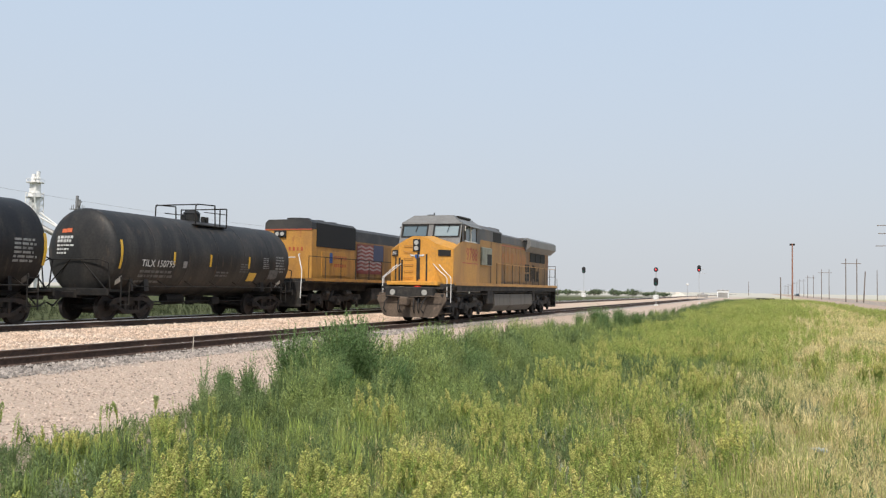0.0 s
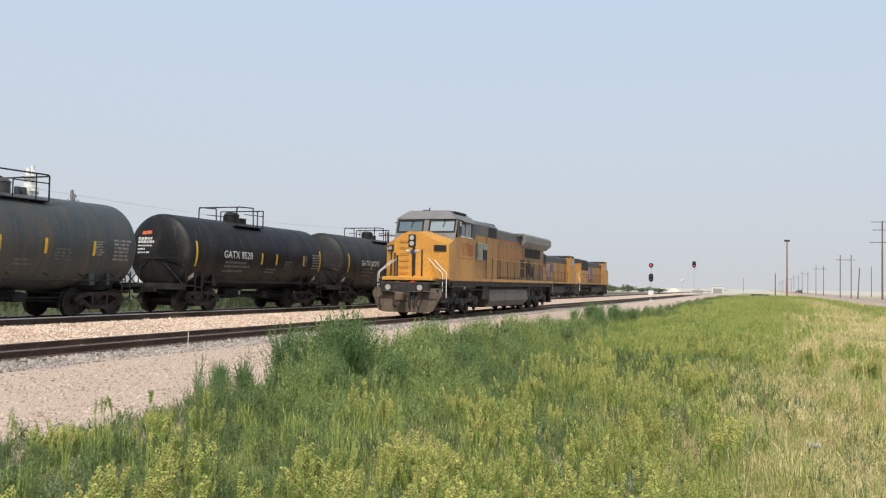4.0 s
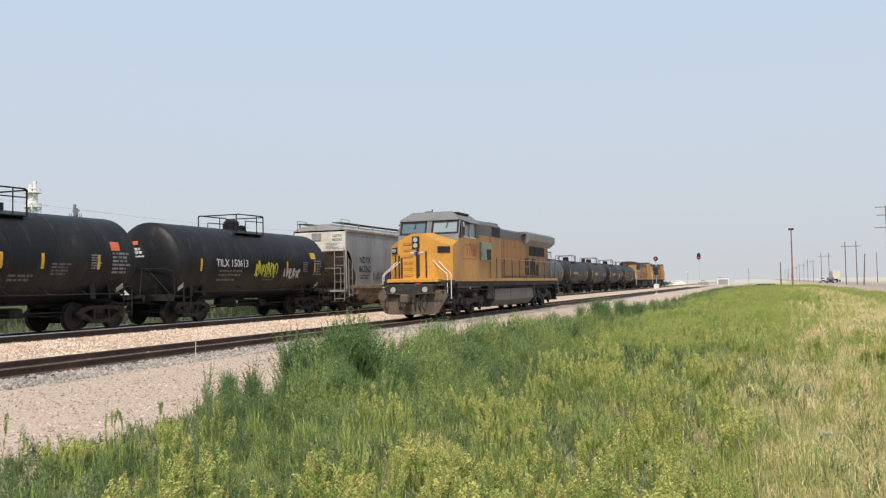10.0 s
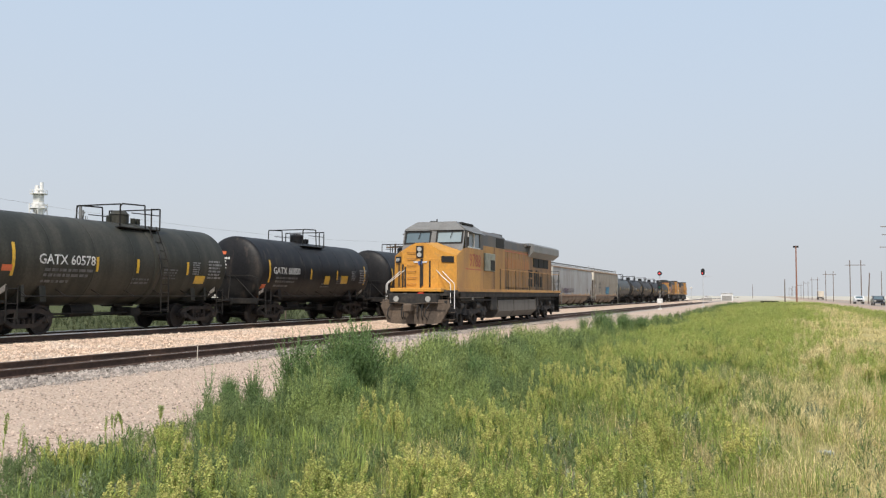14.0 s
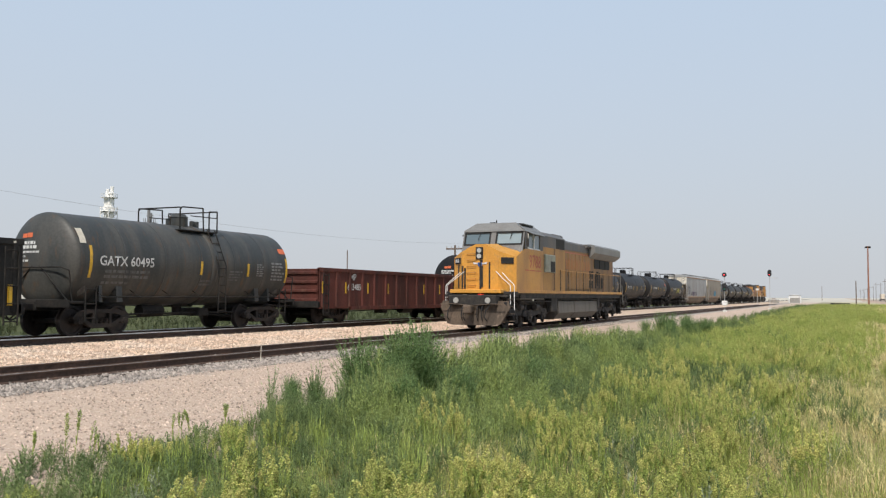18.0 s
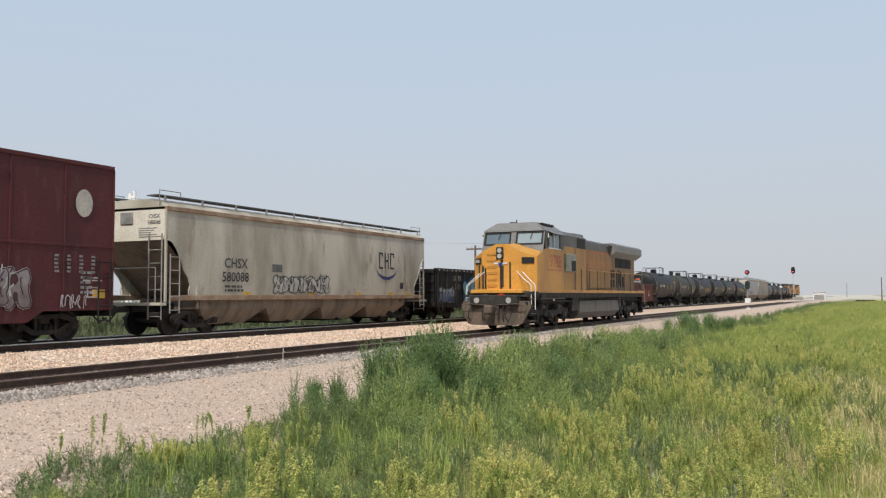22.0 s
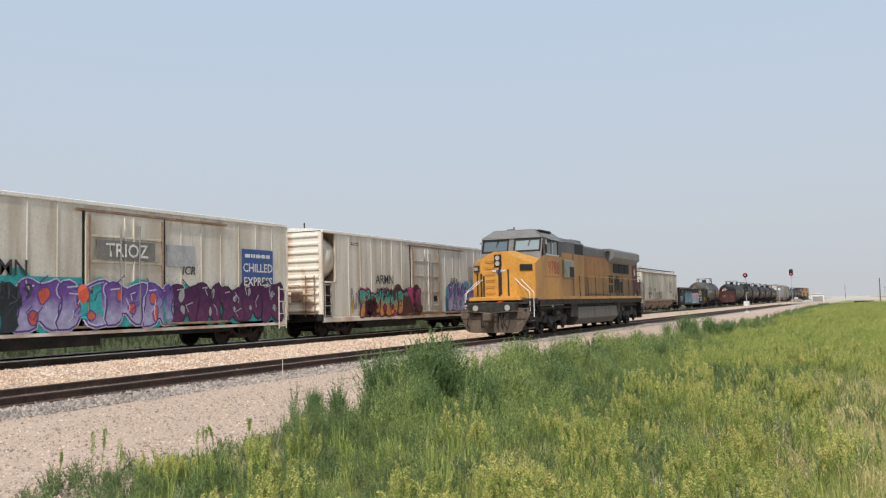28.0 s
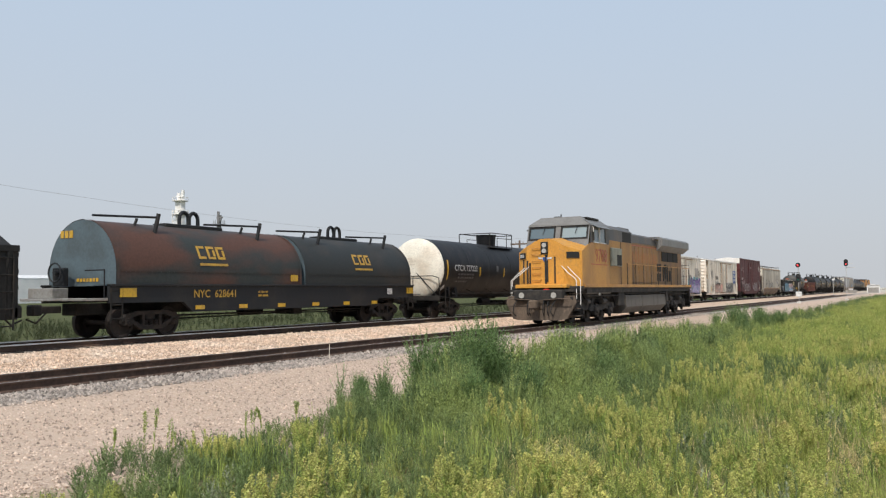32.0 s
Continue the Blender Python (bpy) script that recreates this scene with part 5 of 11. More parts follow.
def reefer_car(label, front, rear, marks, seed, sign=True):
    half = (front - rear) / 2
    car = thing("refrigerator_car", label, "rail car", group="freight train cars")
    W, z0, z1 = 1.54, 0.72, 4.42
    sd = flat_side(W)
    rng = random.Random(seed)
    n = 17
    left = -half + 1.1  # the machinery bay is open at the rear end
    for s in (-1, 1):
        for i in range(n):
            y0 = left + (half - left) * i / n
            y1 = left + (half - left) * (i + 1) / n
            part("side_panel", M().box(s * (W - 0.07), s * (W - 0.01), y0 + 0.006, y1 - 0.006, z0 + 0.1, z1, 0.008), REEFER, car)
            part("panel_rib", M().box(s * (W - 0.03), s * (W + 0.012), y1 - 0.022, y1 + 0.022, z0 + 0.1, z1 - 0.02, 0.006), REEFER, car)
        part("side_sill", M().box(s * (W - 0.08), s * (W + 0.015), -half + 0.1, half - 0.1, z0 - 0.08, z0 + 0.12, 0.015), REEFEND, car, "rust stained side sill")
        part("roof_edge", M().box(s * (W - 0.08), s * (W + 0.03), -half, half, z1 - 0.03, z1 + 0.1, 0.02), ROOFWHITE, car)
        dc = 0.6
        d = M().box(s * W, s * (W + 0.05), dc - 1.55, dc + 1.55, z0 + 0.2, z1 - 0.22, 0.015)
        door = part("sliding_door", d, REEFER, car)
        for zb in (1.25, 1.95, 2.75, 3.5):
            part("door_rib", M().box(s * (W + 0.047), s * (W + 0.085), dc - 1.4, dc + 1.4, zb - 0.035, zb + 0.035, 0.008), REEFER, door)
        for yb in (-1.45, -0.1, 0.25, 1.45):
            part("door_stile", M().box(s * (W + 0.048), s * (W + 0.1), dc + yb - 0.03, dc + yb + 0.03, z0 + 0.25, z1 - 0.3, 0.008), RUSTEDGE if abs(yb) > 1 else REEFER, door)
        for yb in (-0.3, 0.45):
            part("lock_rod", M().cyl((s * (W + 0.12), dc + yb, 0.95), (s * (W + 0.12), dc + yb, 3.9), 0.025, 8), GALV, door)
        for y in (dc - 1.6, dc + 1.6):
            part("door_gap", M().box(s * (W - 0.01), s * (W + 0.02), y - 0.03, y + 0.03, z0 + 0.2, z1 - 0.2), UNDER, car, "dark gap beside the door")
        part("document_panel", M().box(s * (W + 0.045), s * (W + 0.06), dc + 0.85, dc + 1.25, 1.45, 1.75, 0.006), UNDER, door)
        part("side_vent", M().box(s * (W - 0.01), s * (W + 0.03), dc - 2.75, dc - 2.3, 1.5, 1.95, 0.01), UNDER, car, "dark square vent")
        part("door_rail", M().box(s * (W + 0.02), s * (W + 0.07), dc - 1.9, dc + 4.6, z1 - 0.22, z1 - 0.14, 0.008).box(s * (W + 0.02), s * (W + 0.07), dc - 1.9, dc + 4.6, z0 + 0.1, z0 + 0.17, 0.008), RUSTEDGE, car)
        # machinery bay: frame, tank and grilles
        fr = M()
        for y in (-half + 0.06, left - 0.05):
            fr.box(s * (W - 0.1), s * W, y - 0.05, y + 0.05, z0 + 0.1, z1, 0.01)
        fr.box(s * (W - 0.1), s * W, -half, left, 2.28, 2.36, 0.01)
        fr.box(s * (W - 0.05), s * (W - 0.01), -half + 0.66, left, z0 + 0.1, 2.28, 0.01)
        part("bay_frame", fr, REEFER, car)
        part("bay_tank", M().lathe([(-half + 0.12, 0.02), (-half + 0.16, 0.8), (-half + 0.3, 0.98), (left - 0.05, 1.0), (left - 0.03, 0.02)], 24, s * 0.52, 3.36), REEFER, car, "pale rounded machine casing")
        part("bay_step", M().box(s * 0.6, s * (W - 0.08), -half + 0.1, left, 1.0, 1.06).box(s * 0.6, s * (W - 0.08), -half + 0.1, -half + 0.7, 1.5, 1.54), UNDER, car)
        ladder_part(car, s * (W + 0.04), -half + 0.38, 0.8, 2.3, 0.5, "y", GALV)
        ladder_part(car, s * (W + 0.05), half - 0.4, 0.5, 2.1, 0.44, "y", REEFER)
    part("bay_wall", M().box(-W + 0.1, W - 0.1, left - 0.02, left + 0.04, z0 + 0.1, z1), RUSTEDGE, car)
    for s in (-1, 1):
        e = M()
        corrugated_end(e, s, half, W - 0.02, 0.98, z1 + 0.02, 10)
        part("end_wall", e, REEFEND, car, "corrugated end wall with rust stains")
        part("end_box", M().box(0.05, 0.6, s * (half + 0.02), s * (half + 0.16), 1.5, 1.95, 0.03), RUSTEDGE, car, "rust brown box on the end wall")
        part("end_walkway", M().box(-1.35, 1.35, s * (half + 0.02), s * (half + 0.35), 0.98, 1.03, 0.01), RUSTEDGE, car)
        part("end_grab_rail", M().tube([(-1.3, s * (half + 0.08), 1.1), (-1.3, s * (half + 0.2), 2.2), (0.5, s * (half + 0.2), 2.2), (0.5, s * (half + 0.08), 2.1)], 0.018), RUSTEDGE, car)
        part("end_beam", M().box(-W, W, s * (half - 0.1), s * (half + 0.12), 0.7, 0.98, 0.02), UNDER, car)
        ladder_part(car, 1.0, s * (half + 0.12), 0.9, 2.6, 0.44, "x", RUSTEDGE)
    part("roof", M().prism([(-W - 0.02, z1 + 0.06), (-0.9, z1 + 0.18), (0, z1 + 0.22), (0.9, z1 + 0.18), (W + 0.02, z1 + 0.06)], "y", -half, half), ROOFWHITE, car)
    part("roof_mast", M().cyl((0.6, -half + 0.1, z1 + 0.1), (0.6, -half + 0.1, z1 + 0.42), 0.03, 6), UNDER, car)
    part("underframe", M().box(-0.3, 0.3, -half - 0.1, half + 0.1, 0.66, 0.98, 0.02).box(-1.35, 1.35, -half + 3.0, half - 3.0, 0.5, 0.8).box(0.4, 1.4, -half + 3.4, -0.2, 0.3, 0.66, 0.04), UNDER, car)
    sd2 = lambda z, y=-99.0: W + (0.104 if -0.97 < y < 2.17 else 0.012)
    if marks:
        sdm = flat_side(W + 0.045)
        lettering(car, marks[0], -half + 5.1, 2.3, 0.44, INK, sdm)
        lettering(car, marks[1], -half + 5.2, 1.68, 0.44, INK, sdm)
    if sign:
        patch(car, half - 2.75, half - 0.95, 1.9, 3.45, SIGNBLUE, sd2, "blue_sign", "blue panel with white lettering", 0.012)
        sd4 = flat_side(W + 0.028)
        bars(car, half - 1.85, 3.08, 1.5, 0.24, 1, WHITEPAINT, sd4, 2, "owner_letters")
        lettering(car, "CHILLED", half - 1.85, 2.62, 0.33, WHITEPAINT, sd4)
        lettering(car, "EXPRESS", half - 1.85, 2.12, 0.33, WHITEPAINT, sd4)
    bars(car, -half + 2.6, 3.95, 0.8, 0.16, 2, INK, sd2, seed)
    bars(car, half - 0.9, 1.2, 0.45, 0.4, 3, INK, sd2, seed + 1)
    for y in (-half + 2.3, -half + 5.6, -half + 8.0, half - 4.6, half - 2.6, half - 0.55):
        patch(car, y - 0.05, y + 0.05, 1.0, 1.55, YSTRIPE, sd2, "reflective_strip", "yellow reflective strip", 0.014)
    brake_rigging(car, half)
    running_gear(car, half + 0.15, half - 2.05)
    return car, sd2


# ---- coil car ----
def coil_car(front, rear):
    half = (front - rear) / 2
    car = thing("coil_car", "coil car with rusty blue-green round hoods and yellow stencils", "rail car", group="freight train cars")
    W = 1.5
    zb, R = 1.55, 1.48

    def side(z, y=0.0):
        return 1.47 * math.sqrt(max(1 - max(0, (z - zb - 0.45) / 1.52) ** 2, 0.01)) if z > zb + 0.45 else 1.47

    def hood(y0, y1, mat, name):
        prof = [(side(z), z) for z in [zb, zb + 0.45]] + [(1.47 * math.cos(a), zb + 0.45 + 1.52 * math.sin(a)) for a in [math.pi / 2 * i / 12 for i in range(1, 13)]]
        prof = prof + [(-x, z) for x, z in prof[::-1][1:]]
        k = len(prof)
        m = M()
        m.add([(x, y, z) for y in (y0, y1) for x, z in prof], [(i, i + 1, k + i + 1, k + i) for i in range(k - 1)], True)
        h = part(name, m, mat, car)
        for y, e in ((y0, y0 - 0.01), (y1, y1 + 0.01)):
            part("end_plate", M().prism(prof, "y", min(y, e), max(y, e)), COILEND, h, "blue-grey end plate")
        rib = M()
        for y in (y0 + 0.06, y1 - 0.06):
            rib.add([(x * f, yy, zb + (z - zb) * f) for yy in (y - 0.06, y + 0.06) for f in (1.012,) for x, z in prof], [(i, i + 1, k + i + 1, k + i) for i in range(k - 1)], True)
        part("rim", rib, mat, h)
        part("hood_seam", M().box(1.455, 1.485, y0, y1, zb + 0.42, zb + 0.47), mat, h)
        yc = (y0 + y1) / 2
        top = zb + 0.45 + 1.52
        part("lifting_plate", M().box(-0.3, 0.3, yc - 1.3, yc + 1.3, top - 0.04, top + 0.08, 0.02), COILFRAME, h)
        loop = M()
        for d in (-0.42, 0.02):
            pts = [(0, yc + d + 0.2 - 0.2 * math.cos(a), top + 0.3 + 0.22 * math.sin(a)) for a in [math.pi * i / 8 for i in range(9)]]
            loop.tube([(0, pts[0][1], top)] + pts + [(0, pts[-1][1], top)], 0.065, 8)
        part("lifting_bracket", loop, COILFRAME, h)
        for d in (-2.1, 2.1):
            if d > 0:
                y = yc + d + 0.3
            else:
                y = yc + d - 0.2
            g = M().cyl((0.85, y, top - 0.5), (0.95, y + 0.12, top + 0.28), 0.065, 8).cyl((0.5, y - 0.45, top - 0.15), (0.55, y - 0.38, top + 0.12), 0.045, 8)
            g.cyl((0.4, y - 2.1 if d > 0 else y - 1.9, top + 0.12), (0.92, y + 0.06, top + 0.16), 0.035, 8)
            part("hood_guide", g, COILFRAME, h)
        return h

    mid = 0.45
    hood(-half + 0.25, mid - 0.12, COILHOOD, "rusty_hood")
    hood(mid + 0.12, half - 0.2, COILHOODB, "hood")
    for s in (-1, 1):
        part("side_sill", M().prism([(-half, 1.05), (-half + 2.8, 1.05), (-half + 3.2, 0.74), (half - 3.2, 0.74), (half - 2.8, 1.05), (half, 1.05), (half, zb + 0.03), (-half, zb + 0.03)], "x", s * 1.38, s * W), COILFRAME, car)
        part("sill_flange", M().box(s * 1.36, s * (W + 0.06), -half, half, zb - 0.01, zb + 0.05, 0.01), COILFRAME, car)
    part("centre_sill", M().box(-0.3, 0.3, -half - 0.2, half + 0.2, 0.7, 1.05, 0.02), UNDER, car)
    for s in (-1, 1):
        pl = M().box(-1.45, 1.45, s * half, s * (half + 0.75), 1.12, 1.2, 0.015).box(-1.3, -0.2, s * (half + 0.05), s * (half + 0.6), 1.2, 1.5, 0.02)
        part("end_platform", pl, GALV, car)
        wheel = M()
        for i in range(16):
            a, b = 2 * math.pi * i / 16, 2 * math.pi * (i + 1) / 16
            wheel.cyl((-0.5 + 0.28 * math.cos(a), s * (half + 0.3), 1.95 + 0.28 * math.sin(a)), (-0.5 + 0.28 * math.cos(b), s * (half + 0.3), 1.95 + 0.28 * math.sin(b)), 0.025, 6)
        wheel.cyl((-0.5, s * (half - 0.1), 1.95), (-0.5, s * (half + 0.32), 1.95), 0.08, 8).box(-0.75, -0.25, s * (half), s * (half + 0.2), 1.55, 2.1, 0.03)
        part("hand_brake", wheel, COILFRAME, car)
        ladder_part(car, 1.5, s * (half - 0.25), 0.5, 1.5, 0.4)
        part("grab_rail", M().tube([(1.4, s * (half + 0.1), 1.2), (1.42, s * (half + 0.12), 2.0), (0.6, s * (half + 0.12), 2.0)], 0.02), COILFRAME, car)
    sd = lambda z, y=0.0: side(z) + 0.012
    sf = flat_side(W + 0.008)
    for y in (-half + 4.15, half - 3.9):  # the owner's mark as plain slabs
        m = M()
        for k in range(3):
            yy = y - 0.62 + 0.43 * k
            for j, (a, b, c, d) in enumerate(((0, 0.1, 0, 0.42), (0.1, 0.34, 0.34, 0.42), (0.1, 0.34, 0.0, 0.08), (0.24 if k else 0.1, 0.34, 0.1, 0.3))):
                if k == 0 and j == 3:
                    continue
                z0, z1 = 2.42 + c, 2.42 + d
                m.poly([(sd(z0) + 0.01, yy + a, z0), (sd(z0) + 0.01, yy + b, z0), (sd(z1) + 0.01, yy + b, z1), (sd(z1) + 0.01, yy + a, z1)])
        part("owner_mark", m, COILYELLOW, car, "yellow slab lettering")
        patch(car, y - 0.6, y + 0.66, 2.2, 2.28, COILYELLOW, sd, "underline_stripe", "yellow stripe")
    em = M()
    for k in range(3):
        em.box(-0.95 + 0.2 * k, -0.8 + 0.2 * k, -half + 0.222, -half + 0.232, 3.0, 3.22)
    part("end_mark", em, COILYELLOW, car, "small yellow end lettering")
    em2 = M()
    for k in range(7):
        em2.box(-0.2 + 0.14 * k, -0.1 + 0.14 * k, -half + 0.222, -half + 0.232, 1.68, 1.78)
    part("end_number", em2, COILYELLOW, car)
    lettering(car, "NYC  628641", -half + 4.2, 1.18, 0.26, COILYELLOW, sf)
    bars(car, -half + 6.6, 1.15, 0.7, 0.25, 2, COILYELLOW, sf, 4)
    for y, w in ((-half + 0.35, 0.6), (half - 0.6, 0.55)):
        patch(car, y, y + w, 1.22, 1.48, YSTRIPE, sf, "reflective_panel", "yellow reflective panel", 0.012)
    for i in range(6):
        y = -half + 3.3 + i * 2.0
        patch(car, y, y + 0.4, 0.8, 0.93, YSTRIPE, sf, "reflective_strip", "yellow reflective strip", 0.012)
    patch(car, mid - 0.75, mid - 0.35, 1.72, 1.95, YSTRIPE, sd, "stencil_panel")
    patch(car, half - 2.2, half - 1.8, 1.2, 1.45, DULLWHITE, sf, "stencil_panel")
    brake_rigging(car, half)
    running_gear(car, half + 0.55, half - 1.9)
    return car


# ---- the parked locomotive: local y = 0 near its nose, growing towards its rear ----
def loco_truck(parent, y, wheelbase=(-1.98, 0, 1.98), rolls=False):
    m = M()
    for s in (-1, 1):
        m.prism([(-2.75, 0.62), (-2.6, 0.88), (-1.2, 0.92), (-0.9, 0.80), (0.9, 0.80), (1.2, 0.92), (2.6, 0.88), (2.75, 0.62), (2.3, 0.58), (1.4, 0.62), (0.6, 0.52), (-0.6, 0.52), (-1.4, 0.62), (-2.3, 0.58)], "x", s * 1.12, s * 1.28)
        for a in wheelbase:
            m.box(s * 1.1, s * 1.34, a - 0.2, a + 0.2, 0.34, 0.74, 0.04)
            m.cyl((s * 1.3, a, 0.53), (s * 1.42, a, 0.53), 0.13, 12)
            for d in (-0.32, 0.32):
                m.cyl((s * 1.2, a + d, 0.58), (s * 1.2, a + d, 0.86), 0.1, 10)
        m.cyl((s * 1.3, -1.0, 0.55), (s * 1.3, -0.55, 1.05), 0.07, 8)
        m.cyl((s * 1.32, 0.7, 0.95), (s * 1.32, 1.25, 0.95), 0.13, 10)
        m.cyl((s * 1.32, -1.5, 0.95), (s * 1.32, -1.1, 0.95), 0.13, 10)
    m.box(-1.1, 1.1, -2.4, 2.4, 0.55, 0.85, 0.03)
    for a in wheelbase:  # traction motors, gear cases and brake levers
        m.box(-0.66, 0.66, a + 0.1, a + 0.92, 0.17, 0.8, 0.05)
        for s in (-1, 1):
            m.box(s * 1.0, s * 1.14, a + 0.58, a + 0.72, 0.2, 0.85, 0.02)
            m.box(s * 1.0, s * 1.14, a - 0.72, a - 0.58, 0.2, 0.85, 0.02)
    t = part("bogie", m, LOCOUNDER, parent, "dusty three-axle bogie", pose(0, y, 0))
    for a in wheelbase:
        w_ = M()
        for s in (-1, 1):
            w_.cyl((s * 0.72, 0, 0), (s * 0.86, 0, 0), 0.53, 30).cyl((s * 0.68, 0, 0), (s * 0.72, 0, 0), 0.56, 30)
            for b in (0.4, 2.5, 4.6):
                w_.cyl((s * 1.42, 0.07 * math.cos(b), 0.07 * math.sin(b)), (s * 1.44, 0.07 * math.cos(b), 0.07 * math.sin(b)), 0.022, 6)
        w_.cyl((-1.4, 0, 0), (1.4, 0, 0), 0.1, 10)
        w_ = part("wheelset", w_, WHEELSTEEL, t)
        w_.matrix_parent_inverse = pose(0, a, 0.53)
        if rolls:
            ROLLING[0.53].append(w_)
        part("brake_shoe", M().box(1.0, 1.1, -0.66, -0.56, 0.3, 0.8, 0.02), LOCOUNDER, t, at=pose(0, a, 0))
    return t


def parked_locomotive():
    lo = thing("diesel_locomotive", "parked yellow and grey diesel locomotive with faded dusty paint", "locomotive", pose(XN, 34.0, RN))
    END = 21.9
    # frame, walkway, steps
    part("frame", M().box(-1.1, 1.1, 0.2, END - 0.4, 1.05, 1.5, 0.03).box(-1.45, 1.45, 0.6, END - 0.3, 1.42, 1.52), LOCOUNDER, lo)
    part("walkway", M().box(-1.52, 1.52, 0.9, END - 0.1, 1.52, 1.66, 0.02), LOCOUNDER, lo)
    for s in (-1, 1):
        part("side_sill", M().box(s * 1.5, s * 1.545, 1.9, END - 0.15, 1.60, 1.74, 0.008), YELLOW, lo, "yellow side sill")
        part("sill_skirt", M().box(s * 1.46, s * 1.5, 2.2, END - 0.6, 1.36, 1.6), LOCOUNDER, lo)
    # pilot with snow plough, steps and coupler
    pts = [(-1.55, 1.25), (1.55, 1.25), (1.62, 0.95), (1.25, 0.26), (0.95, 0.2), (-0.95, 0.2), (-1.25, 0.26), (-1.62, 0.95)]
    m = M()
    k = len(pts)
    front = lambda x: -0.62 + 0.28 * (abs(x) / 1.6) ** 2
    m.add([(x, front(x) + (0.0 if z < 1 else 0.1), z) for x, z in pts] + [(0, -0.62, 0.2), (0, -0.52, 1.25)], [(0, k + 1, k, 5, 6, 7), (k + 1, 1, 2, 3, 4, k)])
    m.add([(x, front(x) + 0.12, z) for x, z in pts], [tuple(range(k))[::-1]])
    m.add([(x, front(x) + (0.0 if z < 1 else 0.1), z) for x, z in pts] + [(x, front(x) + 0.12, z) for x, z in pts], [(i, (i + 1) % k, k + (i + 1) % k, k + i) for i in range(k)])
    part("snow_plough", m, PILOT, lo, "dusty brown snow plough")
    # beam coloured near black: painted shade of the recess above the plough
    part("pilot_beam", M().box(-1.5, 1.5, -0.3, 0.3, 1.0, 1.22, 0.03).box(-0.5, 0.5, -0.5, 0.3, 0.8, 1.3, 0.04).box(-1.3, 1.3, 0.1, 0.3, 1.2, 1.56), DARKGAP, lo)
    part("anticlimber", M().box(-1.2, 1.2, 0.55, 1.2, 1.58, 1.74, 0.02), YELLOWNOSE, lo)
    cp = M().box(-0.12, 0.12, -1.0, -0.3, 0.78, 1.0, 0.03).box(-0.2, 0.17, -1.22, -0.92, 0.7, 1.06, 0.05).box(-0.26, 0.26, -0.6, -0.5, 0.66, 1.12, 0.03)
    part("coupler", cp, PILOT, lo)
    rng = random.Random(3)
    for x in (-0.95, -0.4, -0.25, 0.3, 0.5, 0.85):
        d = rng.uniform(-0.12, 0.12)
        ho = M().tube([(x, -0.6, 1.12), (x + d, -0.85, 0.85), (x + d * 1.6, -0.9, 0.55), (x + d, -0.74, 0.4)], 0.024, 6)
        part("air_hose", ho, DARKGAP, lo, "hanging air hose")
    part("uncoupling_lever", M().tube([(-1.5, -0.62, 1.1), (-1.0, -0.7, 1.12), (0, -0.75, 1.05), (1.0, -0.7, 1.12), (1.5, -0.62, 1.1)], 0.022, 6), PILOT, lo)
    for s in (-1, 1):
        st = M()
        for j in range(4):
            st.box(s * 1.12, s * 1.55, 0.35, 0.85, 0.35 + 0.32 * j, 0.39 + 0.32 * j)
        st.box(s * 1.1, s * 1.14, 0.3, 0.9, 0.3, 1.5)
        part("front_steps", st, PILOT, lo)
        hr = M().tube([(s * 0.74, 1.14, 2.56), (s * 1.12, 1.0, 2.22), (s * 1.44, 0.95, 1.98), (s * 1.5, 0.93, 1.9), (s * 1.5, 0.93, 1.1)], 0.019, 8)
        hr.tube([(s * 1.0, 1.24, 2.5), (s * 1.35, 1.12, 2.18), (s * 1.58, 1.1, 1.98), (s * 1.63, 1.08, 1.9), (s * 1.63, 1.08, 0.85)], 0.019, 8)
        part("front_handrail", hr, WHITEPAINT, lo, "white front handrail")
        dl = M().cyl((s * 0.74, -0.66, 1.27), (s * 0.74, -0.3, 1.27), 0.15, 16)
        lamp = part("ditch_light", dl, LOCOUNDER, lo)
        part("lens", M().cyl((s * 0.74, -0.68, 1.27), (s * 0.74, -0.66, 1.27), 0.125, 16), LAMPGLASS, lamp, "pale lamp lens")
    part("red_lamp", M().cyl((0.32, -0.6, 1.47), (0.32, -0.15, 1.47), 0.09, 12), REDLENS, lo)
    part("marker_lamp", M().cyl((-0.45, -0.6, 1.46), (-0.45, -0.15, 1.46), 0.07, 12), FUELGREY, lo)
    for ob in lo.children:  # the pilot sits close under the nose
        kind = ob.name.split(".")[0]
        if kind in ("snow_plough", "pilot_beam", "coupler", "air_hose", "uncoupling_lever", "ditch_light", "red_lamp", "marker_lamp"):
            ob.location.y += 0.85
        elif kind == "front_steps":
            ob.location.y += 0.5
    # wide nose: flat middle, slanted corners, ridged top
    f0, f1 = 1.15, 1.72
    sec = [(-1.47, f1), (-0.88, f0), (0.88, f0), (1.47, f1), (1.5, 3.4), (-1.5, 3.4)]
    nose = M()
    zt = {-1.47: 3.2, -0.88: 3.42, 0.88: 3.42, 1.47: 3.2}
    lowr = [(x, y, 1.66) for x, y in sec]
    upr = [(x, y, zt.get(x, 3.55)) for x, y in sec]
    ridge = [(-0.5, 3.64), (-0.22, 3.75), (0.22, 3.75), (0.5, 3.64)]
    vs = lowr + upr + [(x, f0, z) for x, z in ridge] + [(x, 2.7, z + 0.1) for x, z in ridge]
    nose.add(vs, [(0, 1, 7, 6), (1, 2, 8, 15, 14, 13, 12, 7), (2, 3, 9, 8), (3, 4, 10, 9), (5, 0, 6, 11)])
